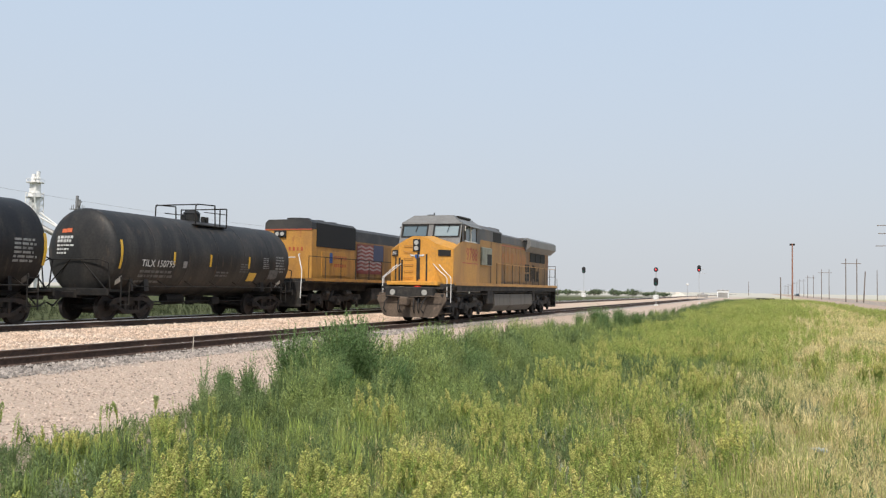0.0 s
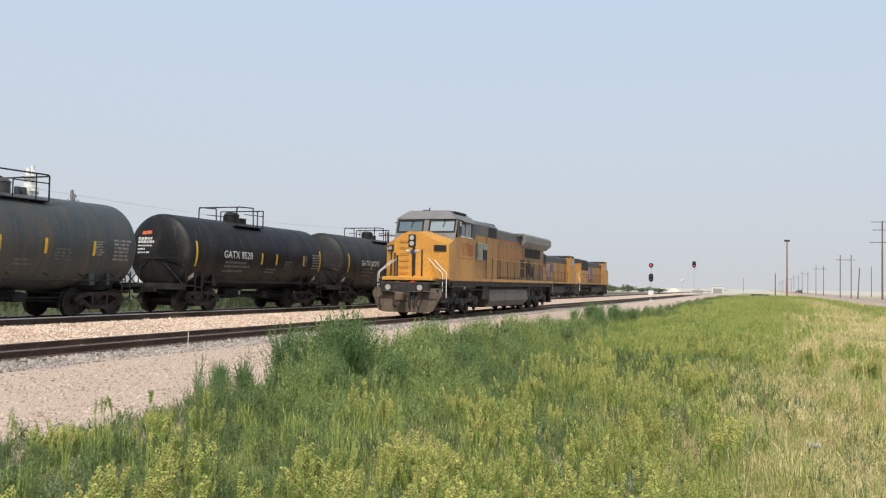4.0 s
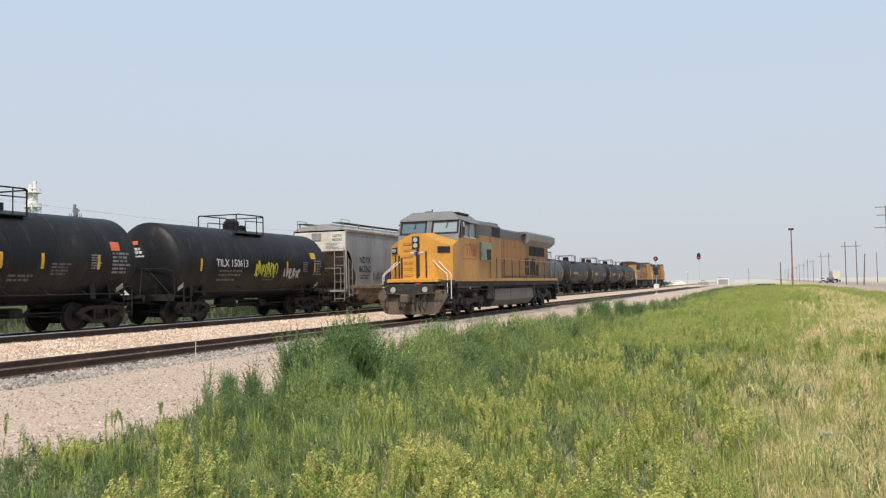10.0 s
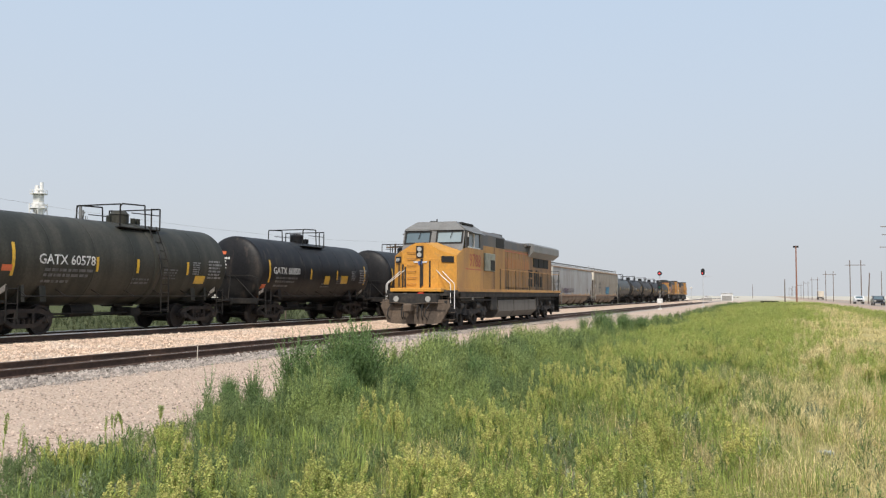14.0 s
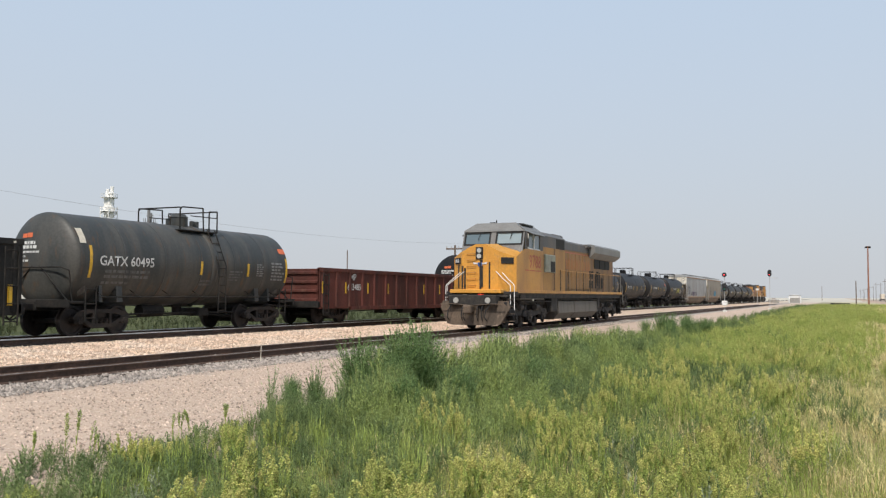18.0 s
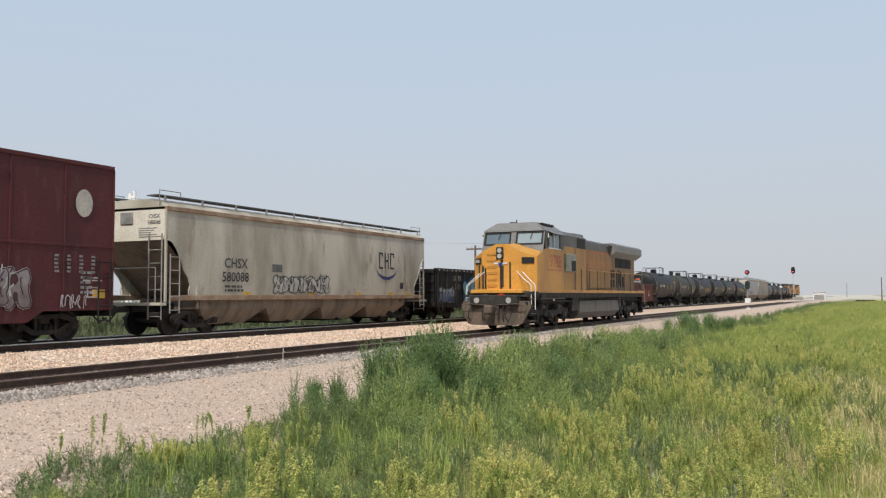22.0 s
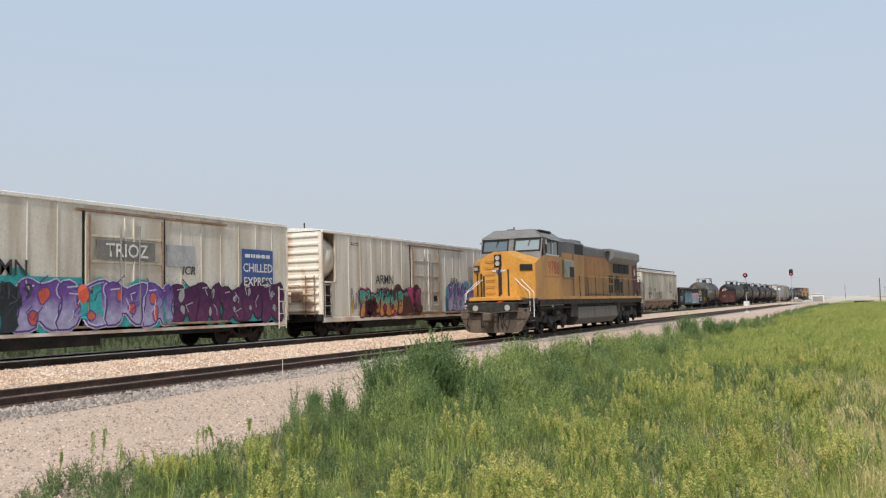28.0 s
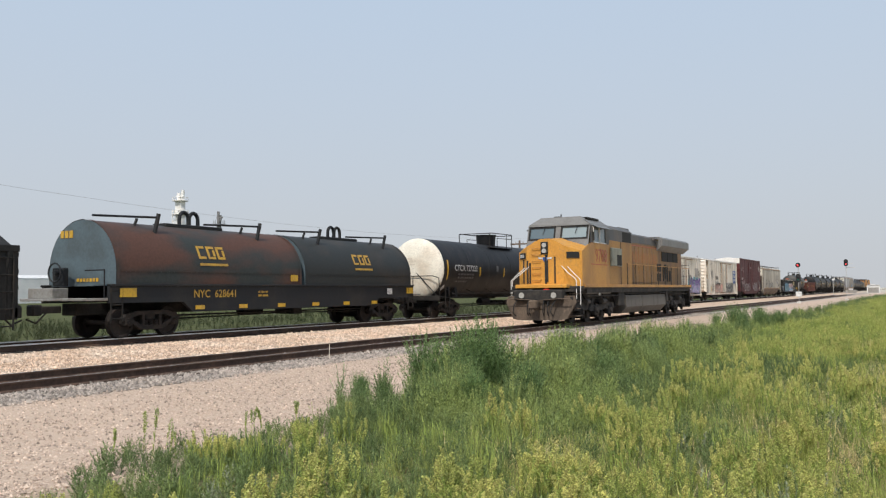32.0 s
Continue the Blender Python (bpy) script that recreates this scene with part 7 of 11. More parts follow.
# ---- the parked locomotive: local y = 0 near its nose, growing towards its rear ----
def loco_truck(parent, y, wheelbase=(-1.98, 0, 1.98), rolls=False):
    m = M()
    for s in (-1, 1):
        m.prism([(-2.75, 0.62), (-2.6, 0.88), (-1.2, 0.92), (-0.9, 0.80), (0.9, 0.80), (1.2, 0.92), (2.6, 0.88), (2.75, 0.62), (2.3, 0.58), (1.4, 0.62), (0.6, 0.52), (-0.6, 0.52), (-1.4, 0.62), (-2.3, 0.58)], "x", s * 1.12, s * 1.28)
        for a in wheelbase:
            m.box(s * 1.1, s * 1.34, a - 0.2, a + 0.2, 0.34, 0.74, 0.04)
            m.cyl((s * 1.3, a, 0.53), (s * 1.42, a, 0.53), 0.13, 12)
            for d in (-0.32, 0.32):
                m.cyl((s * 1.2, a + d, 0.58), (s * 1.2, a + d, 0.86), 0.1, 10)
        m.cyl((s * 1.3, -1.0, 0.55), (s * 1.3, -0.55, 1.05), 0.07, 8)
        m.cyl((s * 1.32, 0.7, 0.95), (s * 1.32, 1.25, 0.95), 0.13, 10)
        m.cyl((s * 1.32, -1.5, 0.95), (s * 1.32, -1.1, 0.95), 0.13, 10)
    m.box(-1.1, 1.1, -2.4, 2.4, 0.55, 0.85, 0.03)
    for a in wheelbase:  # traction motors, gear cases and brake levers
        m.box(-0.66, 0.66, a + 0.1, a + 0.92, 0.17, 0.8, 0.05)
        for s in (-1, 1):
            m.box(s * 1.0, s * 1.14, a + 0.58, a + 0.72, 0.2, 0.85, 0.02)
            m.box(s * 1.0, s * 1.14, a - 0.72, a - 0.58, 0.2, 0.85, 0.02)
    t = part("bogie", m, LOCOUNDER, parent, "dusty three-axle bogie", pose(0, y, 0))
    for a in wheelbase:
        w_ = M()
        for s in (-1, 1):
            w_.cyl((s * 0.72, 0, 0), (s * 0.86, 0, 0), 0.53, 30).cyl((s * 0.68, 0, 0), (s * 0.72, 0, 0), 0.56, 30)
            for b in (0.4, 2.5, 4.6):
                w_.cyl((s * 1.42, 0.07 * math.cos(b), 0.07 * math.sin(b)), (s * 1.44, 0.07 * math.cos(b), 0.07 * math.sin(b)), 0.022, 6)
        w_.cyl((-1.4, 0, 0), (1.4, 0, 0), 0.1, 10)
        w_ = part("wheelset", w_, WHEELSTEEL, t)
        w_.matrix_parent_inverse = pose(0, a, 0.53)
        if rolls:
            ROLLING[0.53].append(w_)
        part("brake_shoe", M().box(1.0, 1.1, -0.66, -0.56, 0.3, 0.8, 0.02), LOCOUNDER, t, at=pose(0, a, 0))
    return t


def parked_locomotive():
    lo = thing("diesel_locomotive", "parked yellow and grey diesel locomotive with faded dusty paint", "locomotive", pose(XN, 34.0, RN))
    END = 21.9
    # frame, walkway, steps
    part("frame", M().box(-1.1, 1.1, 0.2, END - 0.4, 1.05, 1.5, 0.03).box(-1.45, 1.45, 0.6, END - 0.3, 1.42, 1.52), LOCOUNDER, lo)
    part("walkway", M().box(-1.52, 1.52, 0.9, END - 0.1, 1.52, 1.66, 0.02), LOCOUNDER, lo)
    for s in (-1, 1):
        part("side_sill", M().box(s * 1.5, s * 1.545, 1.9, END - 0.15, 1.60, 1.74, 0.008), YELLOW, lo, "yellow side sill")
        part("sill_skirt", M().box(s * 1.46, s * 1.5, 2.2, END - 0.6, 1.36, 1.6), LOCOUNDER, lo)
    # pilot with snow plough, steps and coupler
    pts = [(-1.55, 1.25), (1.55, 1.25), (1.62, 0.95), (1.25, 0.26), (0.95, 0.2), (-0.95, 0.2), (-1.25, 0.26), (-1.62, 0.95)]
    m = M()
    k = len(pts)
    front = lambda x: -0.62 + 0.28 * (abs(x) / 1.6) ** 2
    m.add([(x, front(x) + (0.0 if z < 1 else 0.1), z) for x, z in pts] + [(0, -0.62, 0.2), (0, -0.52, 1.25)], [(0, k + 1, k, 5, 6, 7), (k + 1, 1, 2, 3, 4, k)])
    m.add([(x, front(x) + 0.12, z) for x, z in pts], [tuple(range(k))[::-1]])
    m.add([(x, front(x) + (0.0 if z < 1 else 0.1), z) for x, z in pts] + [(x, front(x) + 0.12, z) for x, z in pts], [(i, (i + 1) % k, k + (i + 1) % k, k + i) for i in range(k)])
    part("snow_plough", m, PILOT, lo, "dusty brown snow plough")
    # beam coloured near black: painted shade of the recess above the plough
    part("pilot_beam", M().box(-1.5, 1.5, -0.3, 0.3, 1.0, 1.22, 0.03).box(-0.5, 0.5, -0.5, 0.3, 0.8, 1.3, 0.04).box(-1.3, 1.3, 0.1, 0.3, 1.2, 1.56), DARKGAP, lo)
    part("anticlimber", M().box(-1.2, 1.2, 0.55, 1.2, 1.58, 1.74, 0.02), YELLOWNOSE, lo)
    cp = M().box(-0.12, 0.12, -1.0, -0.3, 0.78, 1.0, 0.03).box(-0.2, 0.17, -1.22, -0.92, 0.7, 1.06, 0.05).box(-0.26, 0.26, -0.6, -0.5, 0.66, 1.12, 0.03)
    part("coupler", cp, PILOT, lo)
    rng = random.Random(3)
    for x in (-0.95, -0.4, -0.25, 0.3, 0.5, 0.85):
        d = rng.uniform(-0.12, 0.12)
        ho = M().tube([(x, -0.6, 1.12), (x + d, -0.85, 0.85), (x + d * 1.6, -0.9, 0.55), (x + d, -0.74, 0.4)], 0.024, 6)
        part("air_hose", ho, DARKGAP, lo, "hanging air hose")
    part("uncoupling_lever", M().tube([(-1.5, -0.62, 1.1), (-1.0, -0.7, 1.12), (0, -0.75, 1.05), (1.0, -0.7, 1.12), (1.5, -0.62, 1.1)], 0.022, 6), PILOT, lo)
    for s in (-1, 1):
        st = M()
        for j in range(4):
            st.box(s * 1.12, s * 1.55, 0.35, 0.85, 0.35 + 0.32 * j, 0.39 + 0.32 * j)
        st.box(s * 1.1, s * 1.14, 0.3, 0.9, 0.3, 1.5)
        part("front_steps", st, PILOT, lo)
        hr = M().tube([(s * 0.74, 1.14, 2.56), (s * 1.12, 1.0, 2.22), (s * 1.44, 0.95, 1.98), (s * 1.5, 0.93, 1.9), (s * 1.5, 0.93, 1.1)], 0.019, 8)
        hr.tube([(s * 1.0, 1.24, 2.5), (s * 1.35, 1.12, 2.18), (s * 1.58, 1.1, 1.98), (s * 1.63, 1.08, 1.9), (s * 1.63, 1.08, 0.85)], 0.019, 8)
        part("front_handrail", hr, WHITEPAINT, lo, "white front handrail")
        dl = M().cyl((s * 0.74, -0.66, 1.27), (s * 0.74, -0.3, 1.27), 0.15, 16)
        lamp = part("ditch_light", dl, LOCOUNDER, lo)
        part("lens", M().cyl((s * 0.74, -0.68, 1.27), (s * 0.74, -0.66, 1.27), 0.125, 16), LAMPGLASS, lamp, "pale lamp lens")
    part("red_lamp", M().cyl((0.32, -0.6, 1.47), (0.32, -0.15, 1.47), 0.09, 12), REDLENS, lo)
    part("marker_lamp", M().cyl((-0.45, -0.6, 1.46), (-0.45, -0.15, 1.46), 0.07, 12), FUELGREY, lo)
    for ob in lo.children:  # the pilot sits close under the nose
        kind = ob.name.split(".")[0]
        if kind in ("snow_plough", "pilot_beam", "coupler", "air_hose", "uncoupling_lever", "ditch_light", "red_lamp", "marker_lamp"):
            ob.location.y += 0.85
        elif kind == "front_steps":
            ob.location.y += 0.5
    # wide nose: flat middle, slanted corners, ridged top
    f0, f1 = 1.15, 1.72
    sec = [(-1.47, f1), (-0.88, f0), (0.88, f0), (1.47, f1), (1.5, 3.4), (-1.5, 3.4)]
    nose = M()
    zt = {-1.47: 3.2, -0.88: 3.42, 0.88: 3.42, 1.47: 3.2}
    lowr = [(x, y, 1.66) for x, y in sec]
    upr = [(x, y, zt.get(x, 3.55)) for x, y in sec]
    ridge = [(-0.5, 3.64), (-0.22, 3.75), (0.22, 3.75), (0.5, 3.64)]
    vs = lowr + upr + [(x, f0, z) for x, z in ridge] + [(x, 2.7, z + 0.1) for x, z in ridge]
    nose.add(vs, [(0, 1, 7, 6), (1, 2, 8, 15, 14, 13, 12, 7), (2, 3, 9, 8), (3, 4, 10, 9), (5, 0, 6, 11)])
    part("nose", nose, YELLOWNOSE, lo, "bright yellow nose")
    top = M()
    top.add(vs, [(6, 7, 12, 16, 11), (12, 13, 17, 16), (13, 14, 18, 17), (14, 15, 19, 18), (15, 8, 9, 10, 19)])
    part("nose_top", top, YELLOWNOSE, lo)
    part("nose_door", M().box(0.42, 0.86, f0 - 0.03, f0, 1.72, 3.05, 0.012).box(0.44, 0.48, f0 - 0.05, f0, 2.5, 2.62), YELLOWNOSE, lo)
    for x, z0, z1 in ((-1.12, 1.8, 2.85), (-0.84, 1.78, 2.8), (-0.72, 1.78, 2.7), (0.02, 1.78, 2.95), (0.1, 1.85, 2.8), (0.46, 1.78, 2.95)):
        gap = M().box(x - 0.035, x + 0.035, (f0 if abs(x) < 0.88 else f0 + 0.25) - 0.05, (f0 if abs(x) < 0.88 else f0 + 0.25) + 0.01, z0, z1)
        part("grab_post", gap, LOCOUNDER, lo, "dark vertical grab post")
    for i in range(6):
        rg = M().tube([(-0.62, f0, 1.95 + 0.28 * i), (-0.6, f0 - 0.07, 1.93 + 0.28 * i), (-0.22, f0 - 0.07, 1.93 + 0.28 * i), (-0.2, f0, 1.95 + 0.28 * i)], 0.016, 6)
        part("nose_rung", rg, YELLOW, lo)
    hl = part("headlight_box", M().box(-0.2, 0.14, f0 - 0.06, f0 + 0.02, 3.08, 3.62, 0.02), DARKGAP, lo)
    for z in (3.22, 3.47):
        part("headlight", M().cyl((-0.03, f0 - 0.085, z), (-0.03, f0 - 0.05, z), 0.105, 16), LAMPGLASS, hl, "headlight lens")
    part("nose_vent", M().box(0.0, 0.12, f0 - 0.02, f0, 2.95, 3.05), DARKGAP, lo)
    badge = M().prism([(-0.3, 2.86), (0.3, 2.86), (0.34, 2.95), (0.1, 2.92), (0, 2.96), (-0.1, 2.92), (-0.34, 2.95)], "y", f0 - 0.03, f0 - 0.004)
    part("wing_badge", badge, DULLWHITE, lo, "pale winged badge")
    part("shield_badge", M().prism([(-0.1, 2.94), (0.1, 2.94), (0.1, 2.82), (0, 2.7), (-0.1, 2.82)], "y", f0 - 0.045, f0 - 0.034), SIGNBLUE, lo)
    for s in (-1, 1):
        a = math.atan2(f1 - f0, 0.59)
        nb = part("number_board", M().box(-0.3, 0.3, -0.05, 0.01, -0.14, 0.14, 0.015), LOCOUNDER, lo, "number board", pose(s * 1.17, (f0 + f1) / 2, 3.02, 0, 0, s * math.degrees(a)))
        part("number_glass", M().box(-0.25, 0.25, -0.056, -0.05, -0.1, 0.1), DARKGAP, nb)
        dig = M()
        if s < 0:
            for k in range(4):
                dig.box(-0.2 + 0.11 * k, -0.13 + 0.11 * k, -0.062, -0.056, -0.07, 0.07)
            part("number_bars", dig, DULLWHITE, nb)
    # cab
    cf, cb = 2.75, 5.45
    cs = M()
    cs.add([(-1.5, cb, 1.66), (1.5, cb, 1.66), (1.5, cb, 4.42), (-1.5, cb, 4.42)], [(0, 1, 2, 3)])
    part("cab_rear_wall", cs, YELLOW, lo)
    for s in (-1, 1):
        w = M().prism([(1.72, 1.66), (cb, 1.66), (cb, 3.62), (cf + 0.35, 3.62), (cf - 0.1, 3.55), (1.72, 3.2)], "x", s * 1.44, s * 1.5)
        part("cab_side", w, YELLOW, lo, "weathered yellow cab side")
        u = M()
        for y0, y1, z0, z1 in ((cf + 0.2, 3.25, 3.62, 4.42), (4.95, cb, 3.62, 4.42), (3.25, 4.95, 4.32, 4.42), (3.25, 4.95, 3.62, 3.66)):
            u.box(s * 1.44, s * 1.5, y0, y1, z0, z1)
        part("cab_window_wall", u, HOODGREY, lo)
        win = part("side_window", M().box(s * 1.46, s * 1.47, 3.25, 4.95, 3.66, 4.32), GLASS, lo, "dark side window")
        part("window_frame", M().box(s * 1.47, s * 1.52, 4.05, 4.12, 3.66, 4.32).box(s * 1.48, s * 1.52, 3.22, 4.98, 3.62, 3.67).box(s * 1.48, s * 1.52, 3.22, 3.28, 3.66, 4.34), WHITEPAINT if s > 0 else LOCOGREY, win)
        part("sun_visor", M().add([(s * 1.5, 3.2, 4.42), (s * 1.5, 5.1, 4.42), (s * 1.78, 5.1, 4.30), (s * 1.78, 3.2, 4.30)], [(0, 1, 2, 3)]).add([(s * 1.5, 3.2, 4.40), (s * 1.5, 5.1, 4.40), (s * 1.78, 5.1, 4.28), (s * 1.78, 3.2, 4.28)], [(0, 1, 2, 3)]), LOCOGREY, lo)
        part("mirror", M().box(s * 1.52, s * 1.6, 3.05, 3.12, 3.7, 4.1, 0.01), LOCOUNDER, lo)
    # windscreen wall: two raked panes in a grey frame
    zlo, zhi, y0, y1 = 3.55, 4.48, 2.55, 2.85
    ws = M()
    yy = lambda z: y0 + (y1 - y0) * (z - zlo) / (zhi - zlo)

    def quad(x0, x1, z0, z1, d=0.0):
        return [(x0, yy(z0) + d, z0), (x1, yy(z0) + d, z0), (x1, yy(z1) + d, z1), (x0, yy(z1) + d, z1)]
    for x0, x1, z0, z1 in ((-1.5, 1.5, 4.38, 4.5), (-1.5, 1.5, zlo - 0.1, 3.82), (-1.5, -1.4, 3.82, 4.38), (-0.16, 0.16, 3.82, 4.38), (1.4, 1.5, 3.82, 4.38)):
        ws.poly(quad(x0, x1, z0, z1))
    part("windscreen_wall", ws, LOCOGREY, lo)
    for x0, x1 in ((-1.4, -0.16), (0.16, 1.4)):
        wnd = part("windscreen", M().poly(quad(x0, x1, 3.82, 4.38, 0.03)), SCREEN if x0 > 0 else GLASS, lo, "raked windscreen reflecting the sky")
        gk = M()
        for a, b, c, d in ((x0 - 0.04, x1 + 0.04, 3.78, 3.86), (x0 - 0.04, x1 + 0.04, 4.34, 4.42), (x0 - 0.04, x0 + 0.04, 3.86, 4.34), (x1 - 0.04, x1 + 0.04, 3.86, 4.34)):
            q = quad(a, b, c, d, -0.012)
            gk.add(q + [(x, y + 0.03, z) for x, y, z in q], [(0, 1, 2, 3), (0, 4, 5, 1), (1, 5, 6, 2), (2, 6, 7, 3), (3, 7, 4, 0)])
        part("window_gasket", gk, DARKGAP, wnd)
        part("wiper", M().tube([((x0 + x1) / 2 + 0.15, yy(4.42) - 0.04, 4.42), ((x0 + x1) / 2 + 0.05, yy(4.05) - 0.03, 4.05)], 0.014, 5), DARKGAP, wnd)
    roof = M()
    rs = [(-1.5, 4.42), (-1.42, 4.52), (-0.95, 4.84), (0.95, 4.84), (1.42, 4.52), (1.5, 4.42)]
    k = len(rs)
    front_y = [2.78, 2.8, 3.05, 3.05, 2.8, 2.78]
    roof.add([(x, fy, z) for (x, z), fy in zip(rs, front_y)] + [(x, cb + 0.1, z) for x, z in rs], [(i, i + 1, k + i + 1, k + i) for i in range(k - 1)] + [tuple(range(k)), tuple(range(k, 2 * k))[::-1]])
    part("cab_roof", roof, LOCOGREY, lo, "grey cab roof")
    rt = M().box(-0.5, -0.2, 3.5, 3.9, 4.84, 4.92, 0.02).box(0.1, 0.7, 3.7, 4.6, 4.84, 4.9, 0.02).cyl((-0.1, 3.4, 4.84), (-0.1, 3.4, 5.0), 0.03, 6).box(0.9, 1.2, 3.3, 4.9, 4.72, 4.82, 0.02)
    part("roof_fittings", rt, LOCOUNDER, lo)
    # auxiliary cab behind, hood, stack, radiator wings
    for s in (-1, 1):
        part("auxiliary_cab_side", M().box(s * 1.38, s * 1.44, cb, 9.3, 1.66, 3.85), GRIMYSHADE, lo, "stained yellow equipment side")
    part("auxiliary_cab_top", M().prism([(-1.44, 3.85), (-1.44, 4.4), (-1.1, 4.62), (1.1, 4.62), (1.44, 4.4), (1.44, 3.85)], "y", cb + 0.02, 9.35), HOODGREY, lo, "sooty grey upper side")
    for s in (-1, 1):
        part("intake_grille", M().box(s * 1.42, s * 1.455, 7.75, 9.15, 3.86, 4.36, 0.01), DARKGAP, lo, "black intake grille")
        part("blower_housing", M().box(s * 1.3, s * 1.54, 5.75, 7.35, 2.62, 3.5, 0.03), BLOWER, lo, "grey-green blower housing")
        part("blower_inlet", M().box(s * 1.5, s * 1.55, 6.55, 7.25, 2.66, 3.18, 0.01), DARKGAP, lo)
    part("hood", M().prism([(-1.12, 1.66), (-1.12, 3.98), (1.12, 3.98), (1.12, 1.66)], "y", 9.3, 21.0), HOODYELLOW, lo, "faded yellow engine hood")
    part("hood_top", M().prism([(-1.13, 3.96), (-1.1, 4.36), (-0.78, 4.5), (0.78, 4.5), (1.1, 4.36), (1.13, 3.96)], "y", 9.36, 15.2), HOODGREY, lo)
    part("exhaust_stack", M().box(-0.62, 0.62, 9.9, 11.6, 4.48, 4.78, 0.04), HOODGREY, lo)
    for i in range(8):
        for s in (-1, 1):
            d = part("hood_door", M().box(s * 1.115, s * 1.15, 9.42 + 0.72 * i, 10.08 + 0.72 * i, 1.85, 3.8, 0.012), HOODYELLOW, lo)
            part("door_latch", M().box(s * 1.14, s * 1.175, 9.98 + 0.72 * i, 10.04 + 0.72 * i, 2.5, 2.75), HOODYELLOW, d)
    wing = [(-1.5, 4.02), (-1.12, 3.72), (-1.12, 3.86), (1.12, 3.86), (1.12, 3.72), (1.5, 4.02), (1.5, 4.40), (1.3, 4.52), (-1.3, 4.52), (-1.5, 4.40)]
    part("radiator_wing", M().prism([(x, z - 0.02) for x, z in wing], "y", 15.1, 21.5), LOCOGREY, lo, "grey overhanging radiator wing")
    part("radiator_front", M().prism([(-1.05, 4.2), (-1.3, 4.34), (-1.2, 4.44), (1.2, 4.44), (1.3, 4.34), (1.05, 4.2)], "y", 14.4, 15.12), HOODGREY, lo)
    part("roof_horn", M().box(-0.2, 0.2, 19.6, 20.0, 4.50, 4.64, 0.02).tube([(0.3, 19.3, 4.58), (0.3, 20.3, 4.6)], 0.04, 6), LOCOUNDER, lo)
    for s in (-1, 1):
        for j, (a, b) in enumerate(((16.3, 17.5), (17.6, 18.8), (18.9, 20.0))):
            part("radiator_screen", M().box(s * 1.1, s * 1.15, a, b, 3.12, 3.68, 0.01), DARKGAP, lo, "dark radiator screen")
        for a, b, z0, z1 in ((15.15, 15.55, 2.5, 2.95), (15.7, 16.1, 2.5, 2.95), (15.15, 15.55, 1.95, 2.4), (15.7, 16.1, 1.95, 2.4), (16.5, 16.75, 1.95, 2.8), (16.9, 17.25, 2.1, 2.95), (17.4, 17.65, 1.95, 2.9), (17.9, 18.3, 1.95, 2.6)):
            part("vent_panel", M().box(s * 1.115, s * 1.14, a, b, z0, z1, 0.008), DARKGAP, lo, "black louvred vent")
    # handrails, rear end
    for s in (-1, 1):
        rail = M().tube([(s * 1.5, 8.3, 2.78), (s * 1.5, END - 0.4, 2.78)], 0.018, 6)
        part("side_handrail", rail, YELLOW, lo)
        for i in range(10):
            part("stanchion", M().cyl((s * 1.5, 8.3 + 1.45 * i, 1.66), (s * 1.5, 8.3 + 1.45 * i, 2.8), 0.02, 6), LOCOUNDER, lo)
        er = M().tube([(s * 1.5, END - 0.4, 1.66), (s * 1.5, END - 0.4, 3.0), (s * 0.5, END - 0.1, 3.0), (s * 0.5, END - 0.1, 1.66)], 0.02, 6)
        er.tube([(s * 1.5, END - 0.4, 2.3), (s * 0.5, END - 0.1, 2.3)], 0.016, 6)
        er.tube([(s * 1.55, END - 0.2, 2.2), (s * 1.58, END, 0.9)], 0.022, 6)
        part("rear_handrail", er, LOCOGREY, lo)
        sts = M()
        for j in range(4):
            sts.box(s * 1.12, s * 1.55, END - 0.75, END - 0.25, 0.4 + 0.32 * j, 0.44 + 0.32 * j)
        sts.box(s * 1.1, s * 1.14, END - 0.8, END - 0.2, 0.35, 1.55)
        part("rear_steps", sts, LOCOUNDER, lo)
    part("rear_pilot", M().box(-1.45, 1.45, END - 0.2, END - 0.08, 0.35, 1.55, 0.03), LOCOUNDER, lo)
    part("rear_coupler", M().box(-0.12, 0.12, END - 0.1, END + 0.55, 0.78, 1.0, 0.03), LOCOUNDER, lo)
    # fuel tank, trucks and underfloor gear
    ft = M().prism([(-1.42, 1.2), (-1.46, 0.62), (-1.15, 0.3), (1.15, 0.3), (1.46, 0.62), (1.42, 1.2)], "y", 8.1, 15.7)
    part("fuel_tank", ft, FUELGREY, lo, "dusty grey fuel tank")
    for y in (8.12, 11.0, 15.66):
        part("tank_band", M().prism([(-1.44, 1.21), (-1.48, 0.61), (-1.16, 0.285), (1.16, 0.285), (1.48, 0.61), (1.44, 1.21)], "y", y - 0.03, y + 0.03), FUELGREY, lo)
    part("sand_pipes", M().tube([(1.2, 1.6, 1.4), (1.3, 1.3, 0.8), (1.0, 1.2, 0.3)], 0.03).tube([(1.2, 6.6, 1.4), (1.3, 6.9, 0.8), (1.0, 7.0, 0.3)], 0.03), LOCOUNDER, lo)
    part("underfloor_box", M().box(0.9, 1.46, 6.9, 7.9, 0.7, 1.42, 0.04).box(0.9, 1.44, 15.9, 16.4, 0.8, 1.42, 0.04).box(-1.0, 1.0, 7.0, 16.5, 0.9, 1.5), LOCOUNDER, lo)
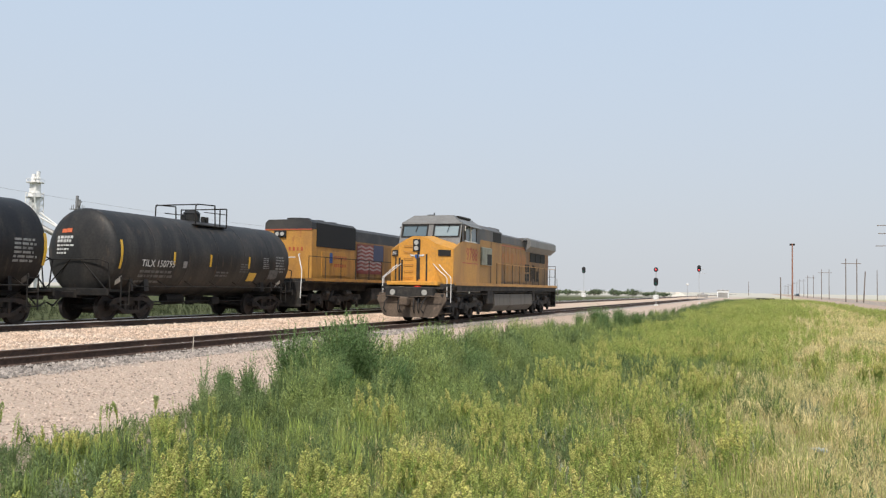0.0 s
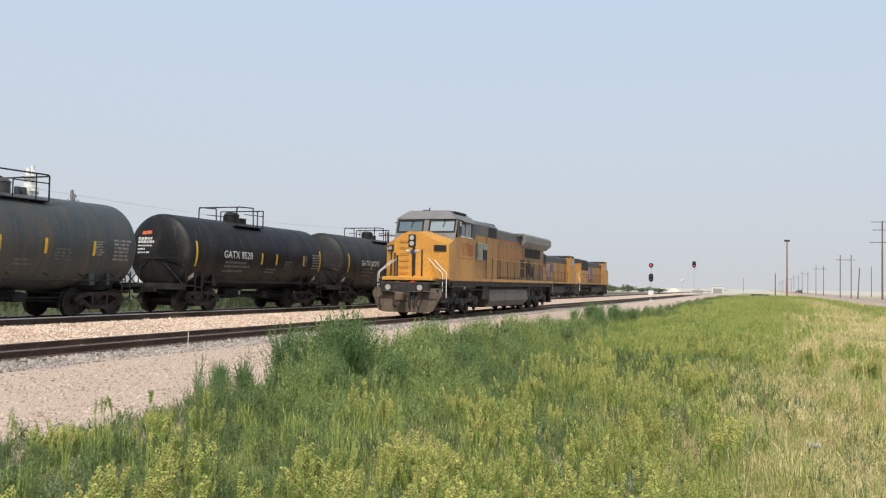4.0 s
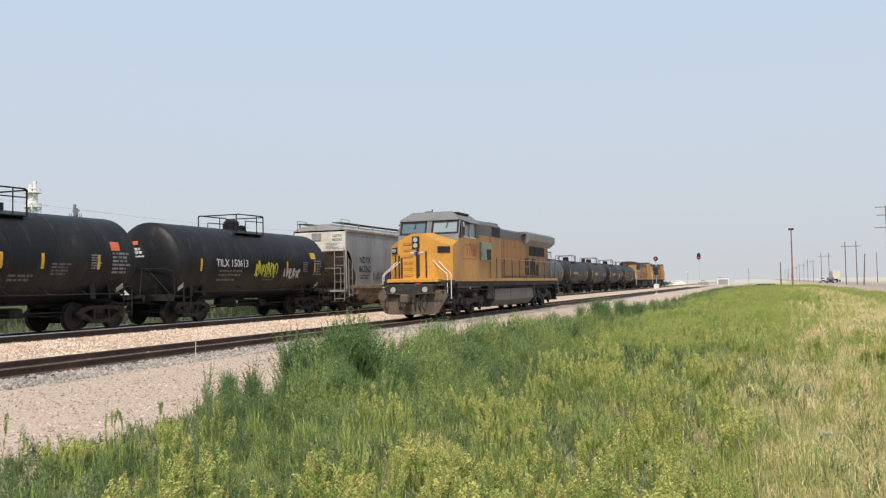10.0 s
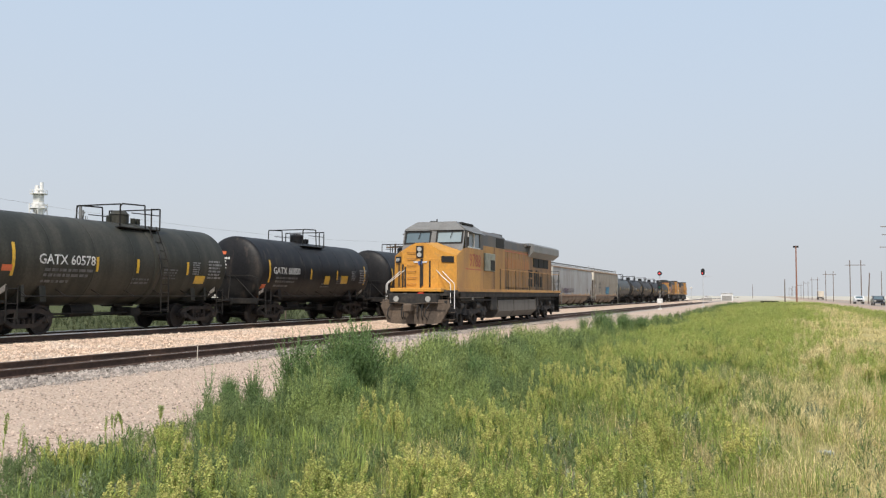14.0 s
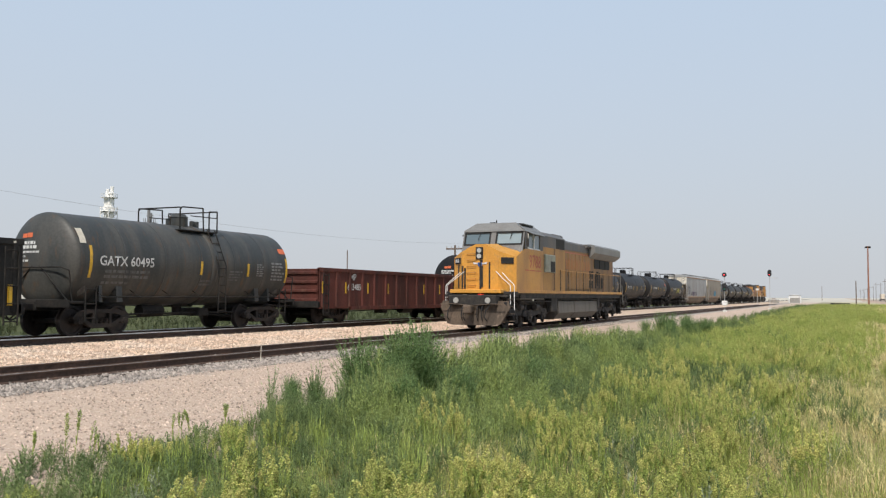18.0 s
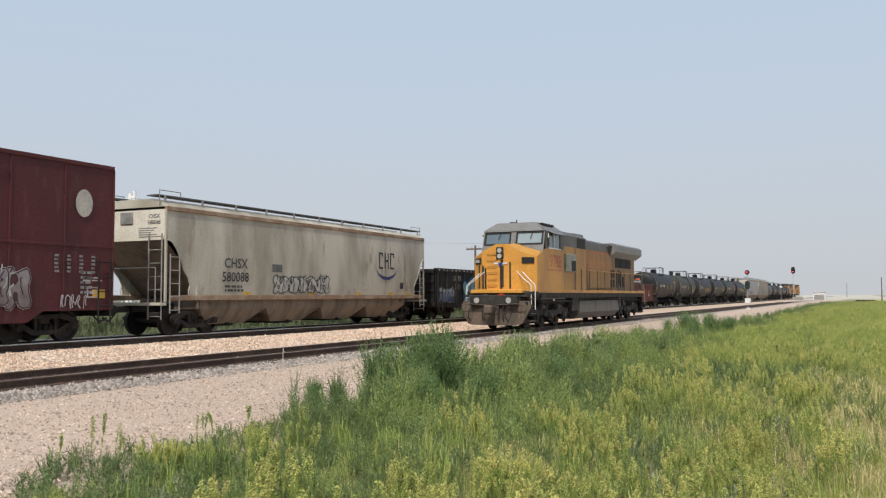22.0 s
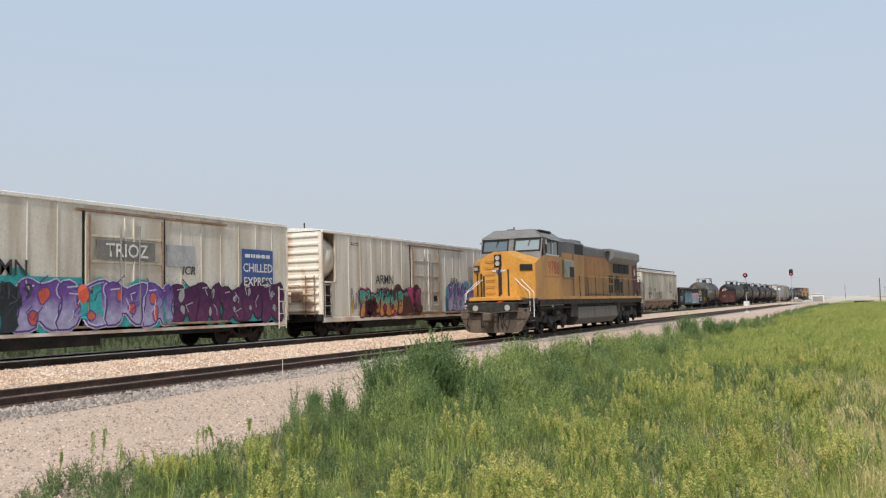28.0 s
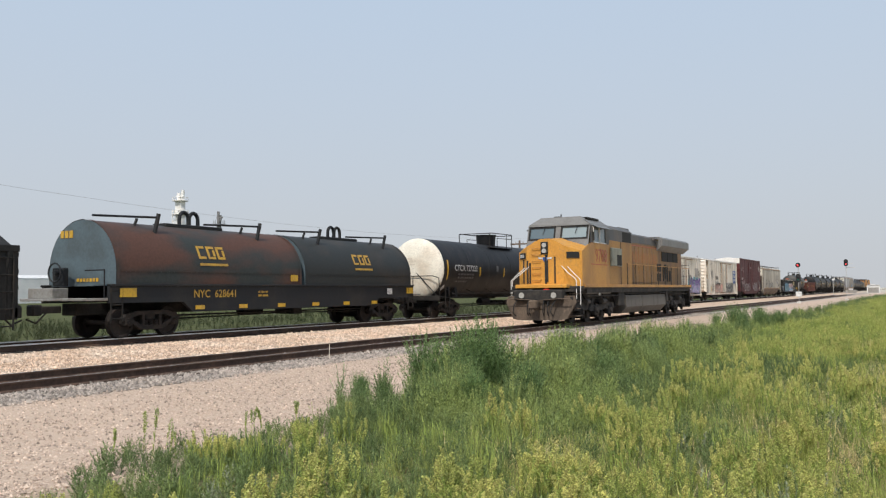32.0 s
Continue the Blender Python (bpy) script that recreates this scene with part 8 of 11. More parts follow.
    for s in (-1, 1):
        part("battery_box", M().box(s * 1.2, s * 1.47, 2.3, 5.7, 1.3, 1.52, 0.02), FUELGREY, lo, "dusty battery box under the cab")
        part("air_reservoir", M().cyl((s * 1.25, 8.2, 1.36), (s * 1.25, 12.6, 1.36), 0.13, 14), LOCOUNDER, lo, "long air reservoir")
        part("brake_pipe", M().tube([(s * 1.44, 2.4, 1.22), (s * 1.44, 7.6, 1.2), (s * 1.4, 8.2, 1.28), (s * 1.4, 16.2, 1.28), (s * 1.44, 20.8, 1.2)], 0.028), LOCOUNDER, lo)
        part("truck_cables", M().tube([(s * 1.1, 2.6, 1.4), (s * 1.3, 2.8, 0.9), (s * 1.1, 3.1, 0.75)], 0.03).tube([(s * 1.1, 5.4, 1.4), (s * 1.3, 5.2, 0.95), (s * 1.1, 5.0, 0.75)], 0.03).tube([(s * 1.1, 17.2, 1.4), (s * 1.3, 17.4, 0.95), (s * 1.1, 17.7, 0.75)], 0.03), DARKGAP, lo)
        part("hood_seam", M().box(s * 1.44, s * 1.448, 7.42, 7.46, 1.7, 3.85), LOCOUNDER, lo)
        part("hood_seam", M().box(s * 1.44, s * 1.448, 5.5, 5.56, 1.7, 4.3), LOCOUNDER, lo)
        part("hood_seam", M().box(s * 1.12, s * 1.125, 15.0, 15.06, 1.7, 3.9), LOCOUNDER, lo)
    part("bogie_shroud", M().box(-1.0, 1.0, 1.6, 7.0, 0.85, 1.15).box(-1.0, 1.0, 15.9, 20.9, 0.85, 1.15), LOCOUNDER, lo)
    part("work_lamp", M().cyl((1.45, 4.0, 1.28), (1.5, 4.0, 1.28), 0.06, 10), LAMPGLASS, lo)
    loco_truck(lo, 4.0)
    loco_truck(lo, 18.4)
    lettering(lo, "9788", 4.25, 2.78, 0.62, REDTEXT, flat_side(1.498), "road_number", "faded red number")
    part("red_stripe", M().box(1.5, 1.506, 2.9, 5.2, 2.62, 2.67).box(1.15, 1.156, 9.4, 20.9, 3.8, 3.85), REDTEXT, lo)
    ow = M()
    for kx in range(11):
        y = 9.9 + 0.5 * kx
        ow.box(1.152, 1.158, y, y + 0.12, 2.9, 3.5).box(1.152, 1.158, y + 0.2, y + 0.3, 2.95, 3.4)
    part("owner_letters", ow, surf("sun_faded_red", (0.33, 0.13, 0.045), 0.6, col2=(0.34, 0.18, 0.055), amount=0.9, scale=1.5), lo, "sun-faded red lettering")
    return lo


def train_locomotive(label, seed):
    """The units that lead the train: local y = 0 in the middle, the rear towards -y."""
    lo = thing("diesel_locomotive", label, "locomotive", group="leading locomotives")
    h = 10.9
    part("frame", M().box(-1.1, 1.1, -h, h, 1.05, 1.5, 0.03).box(-1.52, 1.52, -h + 0.2, h - 0.3, 1.45, 1.62, 0.02), LOCOUNDER, lo)
    for s in (-1, 1):
        part("side_sill", M().box(s * 1.5, s * 1.54, -h + 0.3, h - 0.4, 1.52, 1.66, 0.008), YELLOW, lo)
        part("handrail", M().tube([(s * 1.5, -h + 0.6, 2.7), (s * 1.5, 5.6, 2.7)], 0.018), LOCOUNDER, lo)
        for i in range(10):
            part("stanchion", M().cyl((s * 1.5, -h + 0.6 + 1.65 * i, 1.62), (s * 1.5, -h + 0.6 + 1.65 * i, 2.7), 0.02, 6), LOCOUNDER, lo)
        part("rear_handrail", M().tube([(s * 1.45, -h - 0.05, 0.7), (s * 1.48, -h, 2.0), (s * 1.2, -h + 0.15, 2.75), (s * 1.05, -h + 0.5, 2.8)], 0.024).tube([(s * 0.55, -h - 0.02, 1.6), (s * 0.55, -h + 0.02, 2.6), (s * 1.1, -h + 0.02, 2.62)], 0.022), WHITEPAINT, lo, "pale end handrail")
        part("steps", M().box(s * 1.1, s * 1.55, -h, -h + 0.5, 0.4, 0.45).box(s * 1.1, s * 1.55, -h, -h + 0.5, 0.8, 0.85).box(s * 1.1, s * 1.55, -h, -h + 0.5, 1.2, 1.25), LOCOUNDER, lo)
    # hood and doors take the darker yellow as painted shade of the side
    part("hood", M().box(-1.05, 1.05, -h + 5.6, 6.2, 1.62, 3.75, 0.05), GRIMYSHADE, lo, "yellow engine hood")
    part("hood_top", M().prism([(-1.05, 3.7), (-1.0, 4.25), (-0.7, 4.42), (0.7, 4.42), (1.0, 4.25), (1.05, 3.7)], "y", -h + 5.4, 6.2), SOOT, lo)
    part("rear_hood", M().box(-1.3, 1.3, -h + 1.2, -h + 5.9, 1.62, 4.06, 0.04), YELLOW, lo, "yellow rear hood")
    part("rear_cap", M().prism([(-1.31, 4.04), (-1.28, 4.36), (-1.1, 4.5), (1.1, 4.5), (1.28, 4.36), (1.31, 4.04)], "y", -h + 1.18, -h + 5.95), SOOT, lo, "sooty black hood cap")
    part("red_line", M().box(-1.3, 1.3, -h + 1.17, -h + 1.2, 3.98, 4.04), REDTEXT, lo)
    for s in (-1, 1):
        part("radiator_screen", M().box(s * 1.29, s * 1.33, -h + 1.65, -h + 5.85, 3.2, 4.36, 0.01), DARKGAP, lo, "large black radiator screen")
        part("hood_door", M().box(s * 1.29, s * 1.32, -h + 2.2, -h + 3.0, 1.8, 3.0, 0.01), YELLOW, lo)
        part("hood_door", M().box(s * 1.29, s * 1.32, -h + 3.3, -h + 4.9, 1.8, 3.0, 0.01), YELLOW, lo)
        for i in range(9):
            part("hood_door", M().box(s * 1.05, s * 1.075, -h + 5.6 + 1.1 * i, -h + 6.5 + 1.1 * i, 1.8, 3.6, 0.01), GRIMYSHADE, lo)
    part("rear_headlight", M().box(-0.75, -0.1, -h + 1.1, -h + 1.2, 3.62, 3.96, 0.02), DARKGAP, lo)
    for s in (-1, 1):
        part("headlight", M().cyl((s * 0.14 - 0.42, -h + 1.06, 3.79), (s * 0.14 - 0.42, -h + 1.11, 3.79), 0.1, 12), LAMPGLASS, lo)
    for i in range(3):
        part("roof_fan", M().cyl((0, -h + 2.2 + 1.35 * i, 4.5), (0, -h + 2.2 + 1.35 * i, 4.62), 0.6, 18), SOOT, lo)
    part("cab", M().prism([(6.2, 1.62), (9.4, 1.62), (9.4, 3.3), (8.4, 3.55), (8.2, 4.3), (6.2, 4.5)], "x", -1.5, 1.5), YELLOW, lo)
    part("cab_roof", M().box(-1.45, 1.45, 6.1, 8.4, 4.45, 4.68, 0.08), SOOT, lo)
    for s in (-1, 1):
        part("side_window", M().box(s * 1.48, s * 1.52, 6.7, 8.0, 3.5, 4.2), GLASS, lo)
    part("fuel_tank", M().prism([(-1.42, 1.2), (-1.46, 0.6), (-1.1, 0.3), (1.1, 0.3), (1.46, 0.6), (1.42, 1.2)], "y", -3.2, 3.4), LOCOUNDER, lo)
    part("end_pilot", M().box(-1.45, 1.45, -h - 0.05, -h + 0.08, 0.3, 1.5, 0.03), LOCOUNDER, lo)
    part("coupler", COUPLER, None, lo, at=pose(0, -h + 0.1, 0, 0, 0, 180))
    # flag panel of waving stripes with a dark corner
    fl = M()
    for r in range(7):
        z = 2.15 + 0.2 * r
        for c in range(6):
            y = -h + 6.6 + 0.5 * c
            d = 0.09 * (c % 2)
            fl.add([(1.09, y, z + d), (1.09, y + 0.5, z + 0.09 * ((c + 1) % 2)), (1.09, y + 0.5, z + 0.1 + 0.09 * ((c + 1) % 2)), (1.09, y, z + 0.1 + d)], [(0, 1, 2, 3)])
    part("flag_stripes", fl, surf("faded_flag_white", (0.40, 0.31, 0.29), 0.6, col2=(0.25, 0.18, 0.16), amount=0.7, scale=3.0), lo, "waving pale stripes")
    part("flag_field", M().box(1.08, 1.088, -h + 6.5, -h + 9.7, 2.0, 3.6), surf("flag_red", (0.26, 0.055, 0.045), 0.6, col2=(0.16, 0.06, 0.045), amount=0.7, scale=3.0), lo)
    part("flag_corner", M().box(1.08, 1.1, -h + 8.6, -h + 9.9, 2.7, 3.62), surf("flag_blue", (0.05, 0.06, 0.12), 0.5), lo)
    for k in range(4):
        part("red_bar", M().box(0.05 + 0.22 * k, 0.15 + 0.22 * k, -h + 1.185, -h + 1.198, 2.98, 3.16), REDTEXT, lo)
    hd_ = M()
    for k in range(7):
        hd_.box(1.32, 1.326, -h + 3.5 + 0.2 * k, -h + 3.62 + 0.2 * k, 2.62, 2.82).box(1.32, 1.326, -h + 3.5 + 0.2 * k, -h + 3.62 + 0.2 * k, 2.25, 2.42)
    part("owner_letters", hd_, REDTEXT, lo, "faded red lettering bars")
    part("herald", M().box(1.29, 1.335, -h + 3.02, -h + 3.28, 2.45, 2.95, 0.01), SIGNBLUE, lo)
    loco_truck(lo, -6.9, rolls=True)
    loco_truck(lo, 6.9, rolls=True)
    return lo


parked_locomotive()

# ---- the passing train: each vehicle's two ends along the track at 0 s, front first ----
TRAIN = []


def add(car, front, rear):
    TRAIN.append((car, (front + rear) / 2))
    return car


add(train_locomotive("leading yellow diesel locomotive with grey roof", 1), 79.6, 57.8)
add(train_locomotive("yellow diesel locomotive with black radiator and striped flag panel", 2), 56.9, 35.1)
add(tank_car("weathered black tank car with white stencils", 34.25, 22.6, CHARCOAL, "TILX 150795", marks_z=-0.44, marks_y=-0.58, letter=0.25, stripes=(-5.3, -2.55, -0.35, 2.3), rail_type=1, seed=11, dome=-0.1,
             placard=[(2.7, 1.62, 0.55, 0.35, YSTRIPE), (-1.9, 2.0, 0.22, 0.25, MIDPRINT), (4.3, 1.75, 0.7, 0.4, FAINT)]), 34.25, 22.6)
add(tank_car("black tank car with white stencils and yellow strips", 20.2, 8.3, BLACK, "TILX 150443", band=True, stripes=(-5.0, -2.2, -0.3, 2.4, 5.6), seed=12, rail_type=1, dome=-0.9, placard=[(3.0, 1.95, 0.6, 0.45, YSTRIPE)]), 20.2, 8.3)
add(tank_car("faded black tank car with a worn white end band", 6.25, -4.75, CHARCOAL, "GATX 60293", stripes=(-4.7, -1.9, 0.4, 2.9, 4.1), seed=13, rail_type=1, dome=0.1, placard=[(3.6, 1.85, 0.6, 0.35, OLIVE)]), 6.25, -4.75)
add(tank_car("matt black tank car with large white stencils", -6.4, -17.5, BLACK, "GATX 8528", radius=1.46, stripes=(-4.9, -0.3, 0.9, 3.3, 4.9), seed=14, rail_type=1, dome=-1.0, placard=[(2.2, 1.9, 0.5, 0.4, OLIVE)]), -6.4, -17.5)
add(tank_car("blue-grey tank car streaked with rust", -20.0, -31.0, BLUETANK, "GATX 4867", stripes=(-4.3, -0.5, 1.2, 3.2), seed=15, ink=FAINT, dome=0.3), -20.0, -31.0)
car, sd = hopper_car("weathered tan covered hopper with a blue sprayed piece", -32.45, -49.85, HOPTAN, 4, (("FURX", "854114"), -5.15, 2.55), True, 21)
graffiti(car, -0.9, 1.35, 1.4, 2.4, 3, (0.05, 0.22, 0.42), (0.03, 0.12, 0.25), [(0.06, 0.25, 0.38), (0.12, 0.36, 0.46), (0.04, 0.16, 0.30)], lambda z, y=0.0: sd(z) + 0.01, 5, soft=2, label="blue sprayed graffiti")
add(car, -32.45, -49.85)
car, sd = hopper_car("light grey covered hopper with a long thin sprayed tag", -51.4, -71.45, HOPGREY, 5, (("NDYX", "863362"), -7.9, 2.5), True, 22)
scrawl(car, -5.3, -3.3, 1.4, 2.2, 6, paint((0.085, 0.035, 0.14)), lambda z, y=0.0: sd(z) + 0.014, 28, 0.05, label="bold purple tag")
scrawl(car, -6.9, -0.6, 1.45, 2.1, 24, paint((0.10, 0.07, 0.09)), lambda z, y=0.0: sd(z) + 0.01, 8, 0.03, label="long thin dark tag")
add(car, -51.4, -71.45)
car = add(tank_car("black tank car with yellow and white tags", -73.3, -85.1, BLACK, "TILX 150613", stripes=(-4.3, -0.3, 2.0, 4.5), seed=16, dome=-0.6, placard=[(4.4, 2.75, 0.45, 0.3, YSTRIPE)]), -73.3, -85.1)
scrawl(car, -0.6, 1.1, 1.7, 2.4, 8, paint((0.55, 0.55, 0.06)), lambda z, y=0.0: math.sqrt(1.5 ** 2 - (z - 2.32) ** 2) + 0.01, 3, 0.05, label="yellow sprayed tag")
scrawl(car, 1.6, 3.1, 1.65, 2.15, 6, paint((0.5, 0.5, 0.5)), lambda z, y=0.0: math.sqrt(1.5 ** 2 - (z - 2.32) ** 2) + 0.01, 6, 0.045, label="white sprayed tag")
add(tank_car("plain black tank car", -86.8, -98.15, BLACK, "GATX 60386", radius=1.46, stripes=(-4.6, -0.2, 1.3, 3.6), seed=17, dome=-0.3, placard=[(4.4, 2.75, 0.4, 0.3, ORANGE)]), -86.8, -98.15)
add(tank_car("black tank car with crisp white stencils", -100.3, -110.95, BLACK, "TIMX 135023", marks_y=-0.6, letter=0.275, stripes=(-4.8, -1.2, 0.4, 2.6, 4.9), seed=18, dome=-0.4, rail_type=1), -100.3, -110.95)
add(tank_car("black tank car with yellow placards", -113.15, -124.2, BLACK, "GATX 60850", radius=1.46, marks_y=-0.58, stripes=(-4.6, -1.0, 1.6, 4.7), seed=19, dome=-0.4, rail_type=1, placard=[(0.6, 1.95, 0.5, 0.4, YSTRIPE), (2.4, 2.0, 0.7, 0.4, YSTRIPE), (-4.9, 1.6, 0.3, 0.18, ORANGE)]), -113.15, -124.2)
add(tank_car("olive-black insulated tank car", -126.2, -137.6, OLIVE, "GATX 60578", radius=1.45, marks_y=-0.5, stripes=(-4.9, -1.6, 0.3, 3.0), seed=20, dome=0.5, rail_type=1, ladder=True, band=True, placard=[(3.8, 1.8, 0.6, 0.3, YSTRIPE), (-5.1, 2.0, 0.35, 0.18, ORANGE)]), -126.2, -137.6)
add(tank_car("black tank car for molten sulfur", -139.75, -151.3, BLACK, "GATX 74243", stripes=(-4.9, -1.2, 0.6, 2.6, 4.9), seed=23, dome=-0.3, rail_type=1, placard=[(4.6, 2.75, 0.45, 0.22, ORANGE)]), -139.75, -151.3)
car = gondola_car("rusty red-brown gondola car with yellow strips", -152.4, -168.7, GONRED, 2.42, 15)
sg = flat_side(1.5)
lettering(car, "MP", -5.35, 1.95, 0.3, DULLWHITE, sg)
lettering(car, "643485", -5.25, 1.5, 0.3, DULLWHITE, sg)
for i in range(9):
    patch(car, -8.0 + 2.0 * i - 0.05, -8.0 + 2.0 * i + 0.05, 1.35, 1.85, YSTRIPE, flat_side(1.565 if i in (0, 8) else 1.502), "reflective_strip", "yellow reflective strip", 0.012)
patch(car, 5.8, 6.2, 1.15, 1.45, DULLWHITE, sg, "stencil_panel")
add(car, -152.4, -168.7)
add(tank_car("dark grey-green tank car with a pale patch and yellow strips", -170.6, -181.75, GREYTANK, "GATX 60495", radius=1.43, zc=2.3, stripes=(-4.8, 0.1, 2.7, 5.15), seed=24, dome=0.0, rail_len=1.95, rail_type=1, marks_y=-0.6, ladder=True, band=True, placard=[(-5.05, 3.0, 0.22, 0.45, HOPEND), (5.0, 3.0, 0.4, 0.2, ORANGE)]), -170.6, -181.75)
car = gondola_car("black gondola car covered in large graffiti", -183.4, -204.0, GONBLACK, 2.72, 19)
sg = flat_side(1.565)
lettering(car, "GNTX", -7.7, 2.1, 0.3, HOPTAN, flat_side(1.51))
lettering(car, "2971", -7.6, 1.62, 0.3, HOPTAN, flat_side(1.51))
graffiti(car, -10.0, -8.2, 0.9, 1.75, 4, None, (0.03, 0.05, 0.09), [(0.30, 0.36, 0.40), (0.03, 0.06, 0.14)], sg, 41, (0.5, 0.52, 0.5), name="graffiti")
graffiti(car, -6.9, -2.1, 0.72, 2.3, 5, (0.012, 0.085, 0.19), (0.012, 0.03, 0.07), [(0.11, 0.25, 0.32), (0.20, 0.34, 0.38), (0.015, 0.13, 0.28)], sg, 42, (0.06, 0.34, 0.55), halo=False, label="large pale blue sprayed piece")
graffiti(car, -2.0, 3.0, 0.74, 2.15, 4, (0.24, 0.015, 0.015), (0.75, 0.74, 0.74), [(0.40, 0.20, 0.15), (0.04, 0.27, 0.48), (0.25, 0.02, 0.02)], sg, 43, (0.78, 0.76, 0.76), soft=2, label="blue and rust sprayed piece with white outlines")
patch(car, 3.5, 5.6, 1.75, 2.4, paint((0.45, 0.33, 0.1)), sg, "paint_panel", "ochre painted panel")
scrawl(car, 3.55, 5.55, 1.8, 2.36, 7, paint((0.06, 0.05, 0.04)), sg, 44, 0.03)
scrawl(car, 3.6, 5.6, 0.9, 1.7, 5, paint((0.6, 0.6, 0.58)), sg, 45, 0.05)
scrawl(car, 2.9, 3.5, 1.1, 2.0, 2, paint((0.5, 0.5, 0.5)), sg, 46, 0.04)
for y in (-9.8, -4.9, 8.2, 9.9):
    patch(car, y - 0.05, y + 0.05, 0.95, 1.5, YSTRIPE, flat_side(1.512), "reflective_strip", "yellow reflective strip", 0.06)
# solid pale blocks paint the daylight seen through a row of rim holes
hole = M().box(1.5, 1.572, 0, 0.07, 2.62, 2.68).mesh("light_hole", HOPEND)
for i in range(40):
    part("light_hole", hole, None, car, at=pose(0, -10.0 + 0.51 * i + 0.06 * math.sin(i * 2.3), 0))
add(car, -183.4, -204.0)
car, sd = hopper_car("cream covered hopper with dark stains and an oval emblem", -205.4, -223.4, HOPCREAM, 4, (("CHSX", "580088"), -5.6, 2.3), True, 25, 0.36)
em = M()
ring = [(5.15 + 1.0 * math.cos(a), 2.65 + 0.62 * math.sin(a), math.sin(a)) for a in [math.pi * (0.95 + 1.1 * i / 20) for i in range(21)]]
for (ya, za, k0), (yb, zb_, k1) in zip(ring, ring[1:]):
    t0, t1 = 0.13 * abs(k0) + 0.02, 0.13 * abs(k1) + 0.02
    em.poly([(sd(za) + 0.016, ya, za), (sd(zb_) + 0.016, yb, zb_), (sd(zb_ + t1) + 0.016, yb, zb_ + t1), (sd(za + t0) + 0.016, ya, za + t0)])
part("emblem_swoosh", em, surf("emblem_blue", (0.05, 0.06, 0.16), 0.5), car, "dark blue curved stroke")
el = M()
for k in range(3):
    y = 4.42 + 0.52 * k
    for a, b, c, d in ((0, 0.1, 0, 0.75), (0.3, 0.38, 0.0 if k == 1 else 0.55, 0.75), (0.1, 0.3, 0.33 if k == 1 else 0.67, 0.42 if k == 1 else 0.75)) + (((0.1, 0.38, 0.0, 0.08),) if k != 1 else ()):
        z0, z1 = 2.55 + c, 2.55 + d
        el.poly([(sd(z0) + 0.015, y + a, z0), (sd(z0) + 0.015, y + b, z0), (sd(z1) + 0.015, y + b, z1), (sd(z1) + 0.015, y + a, z1)])
part("emblem", el, INK, car, "dark slab emblem")
graffiti(car, -3.4, 0.3, 1.36, 2.15, 6, None, (0.05, 0.05, 0.05), [(0.42, 0.41, 0.37), (0.36, 0.35, 0.31), (0.30, 0.29, 0.26)], lambda z, y=0.0: sd(z) + 0.01, 47, soft=2, label="grey sprayed bubble shapes")
patch(car, -3.5, -2.9, 2.2, 2.5, FAINT, sd, "stencil_panel")
add(car, -205.4, -223.4)
add(box_car(-225.55, -241.15), -225.55, -241.15)
car, sd = reefer_car("stained white refrigerator car with black and pink graffiti", -243.5, -260.9, ("ARMN", "912038"), 31)
graffiti(car, 1.3, 6.0, 0.76, 2.1, 5, None, (0.5, 0.48, 0.42), [(0.035, 0.035, 0.035), (0.07, 0.07, 0.07), (0.45, 0.43, 0.38)], sd, 51, (0.55, 0.53, 0.48), label="black sprayed piece")
graffiti(car, -4.3, -0.9, 0.8, 1.95, 4, None, (0.25, 0.2, 0.18), [(0.52, 0.28, 0.22), (0.58, 0.40, 0.33), (0.6, 0.54, 0.44)], sd, 52, soft=2, label="faded pink sprayed shapes")
scrawl(car, -6.6, -5.4, 2.35, 3.5, 5, paint((0.06, 0.06, 0.06)), sd, 53, 0.03)
scrawl(car, -6.2, -5.0, 1.0, 1.9, 5, paint((0.08, 0.07, 0.07)), sd, 54, 0.03)
scrawl(car, 7.0, 8.0, 1.5, 2.2, 4, paint((0.1, 0.1, 0.1)), sd, 55, 0.02)
add(car, -243.5, -260.9)
car, sd = reefer_car("stained white refrigerator car with purple, teal and pink graffiti", -263.55, -281.0, ("ARMN", "912046"), 32, False)
patch(car, 2.9, 8.5, 0.74, 1.75, paint((0.03, 0.14, 0.22)), sd, "paint_panel", "dark teal sprayed field", 0.003)
graffiti(car, 3.3, 8.2, 0.76, 2.5, 5, (0.10, 0.32, 0.38), (0.06, 0.03, 0.12), [(0.17, 0.10, 0.30), (0.40, 0.36, 0.54), (0.08, 0.28, 0.34)], sd, 61, (0.75, 0.74, 0.78), label="purple sprayed piece on a teal cloud")
graffiti(car, -2.4, -0.2, 0.78, 2.3, 2, (0.09, 0.03, 0.025), (0.03, 0.01, 0.01), [(0.36, 0.05, 0.16), (0.10, 0.04, 0.03)], sd, 67)
graffiti(car, -5.8, -1.4, 0.78, 2.1, 5, (0.50, 0.08, 0.22), (0.05, 0.02, 0.02), [(0.06, 0.36, 0.28), (0.50, 0.22, 0.06), (0.3, 0.02, 0.05)], sd, 62, (0.3, 0.02, 0.05), label="green and orange sprayed piece on a pink cloud")
graffiti(car, -5.4, -4.4, 0.8, 1.7, 2, (0.10, 0.03, 0.02), (0.02, 0.01, 0.01), [(0.14, 0.05, 0.04)], sd, 63)
scrawl(car, -6.6, -5.5, 1.1, 2.1, 4, paint((0.08, 0.1, 0.12)), sd, 64, 0.025)
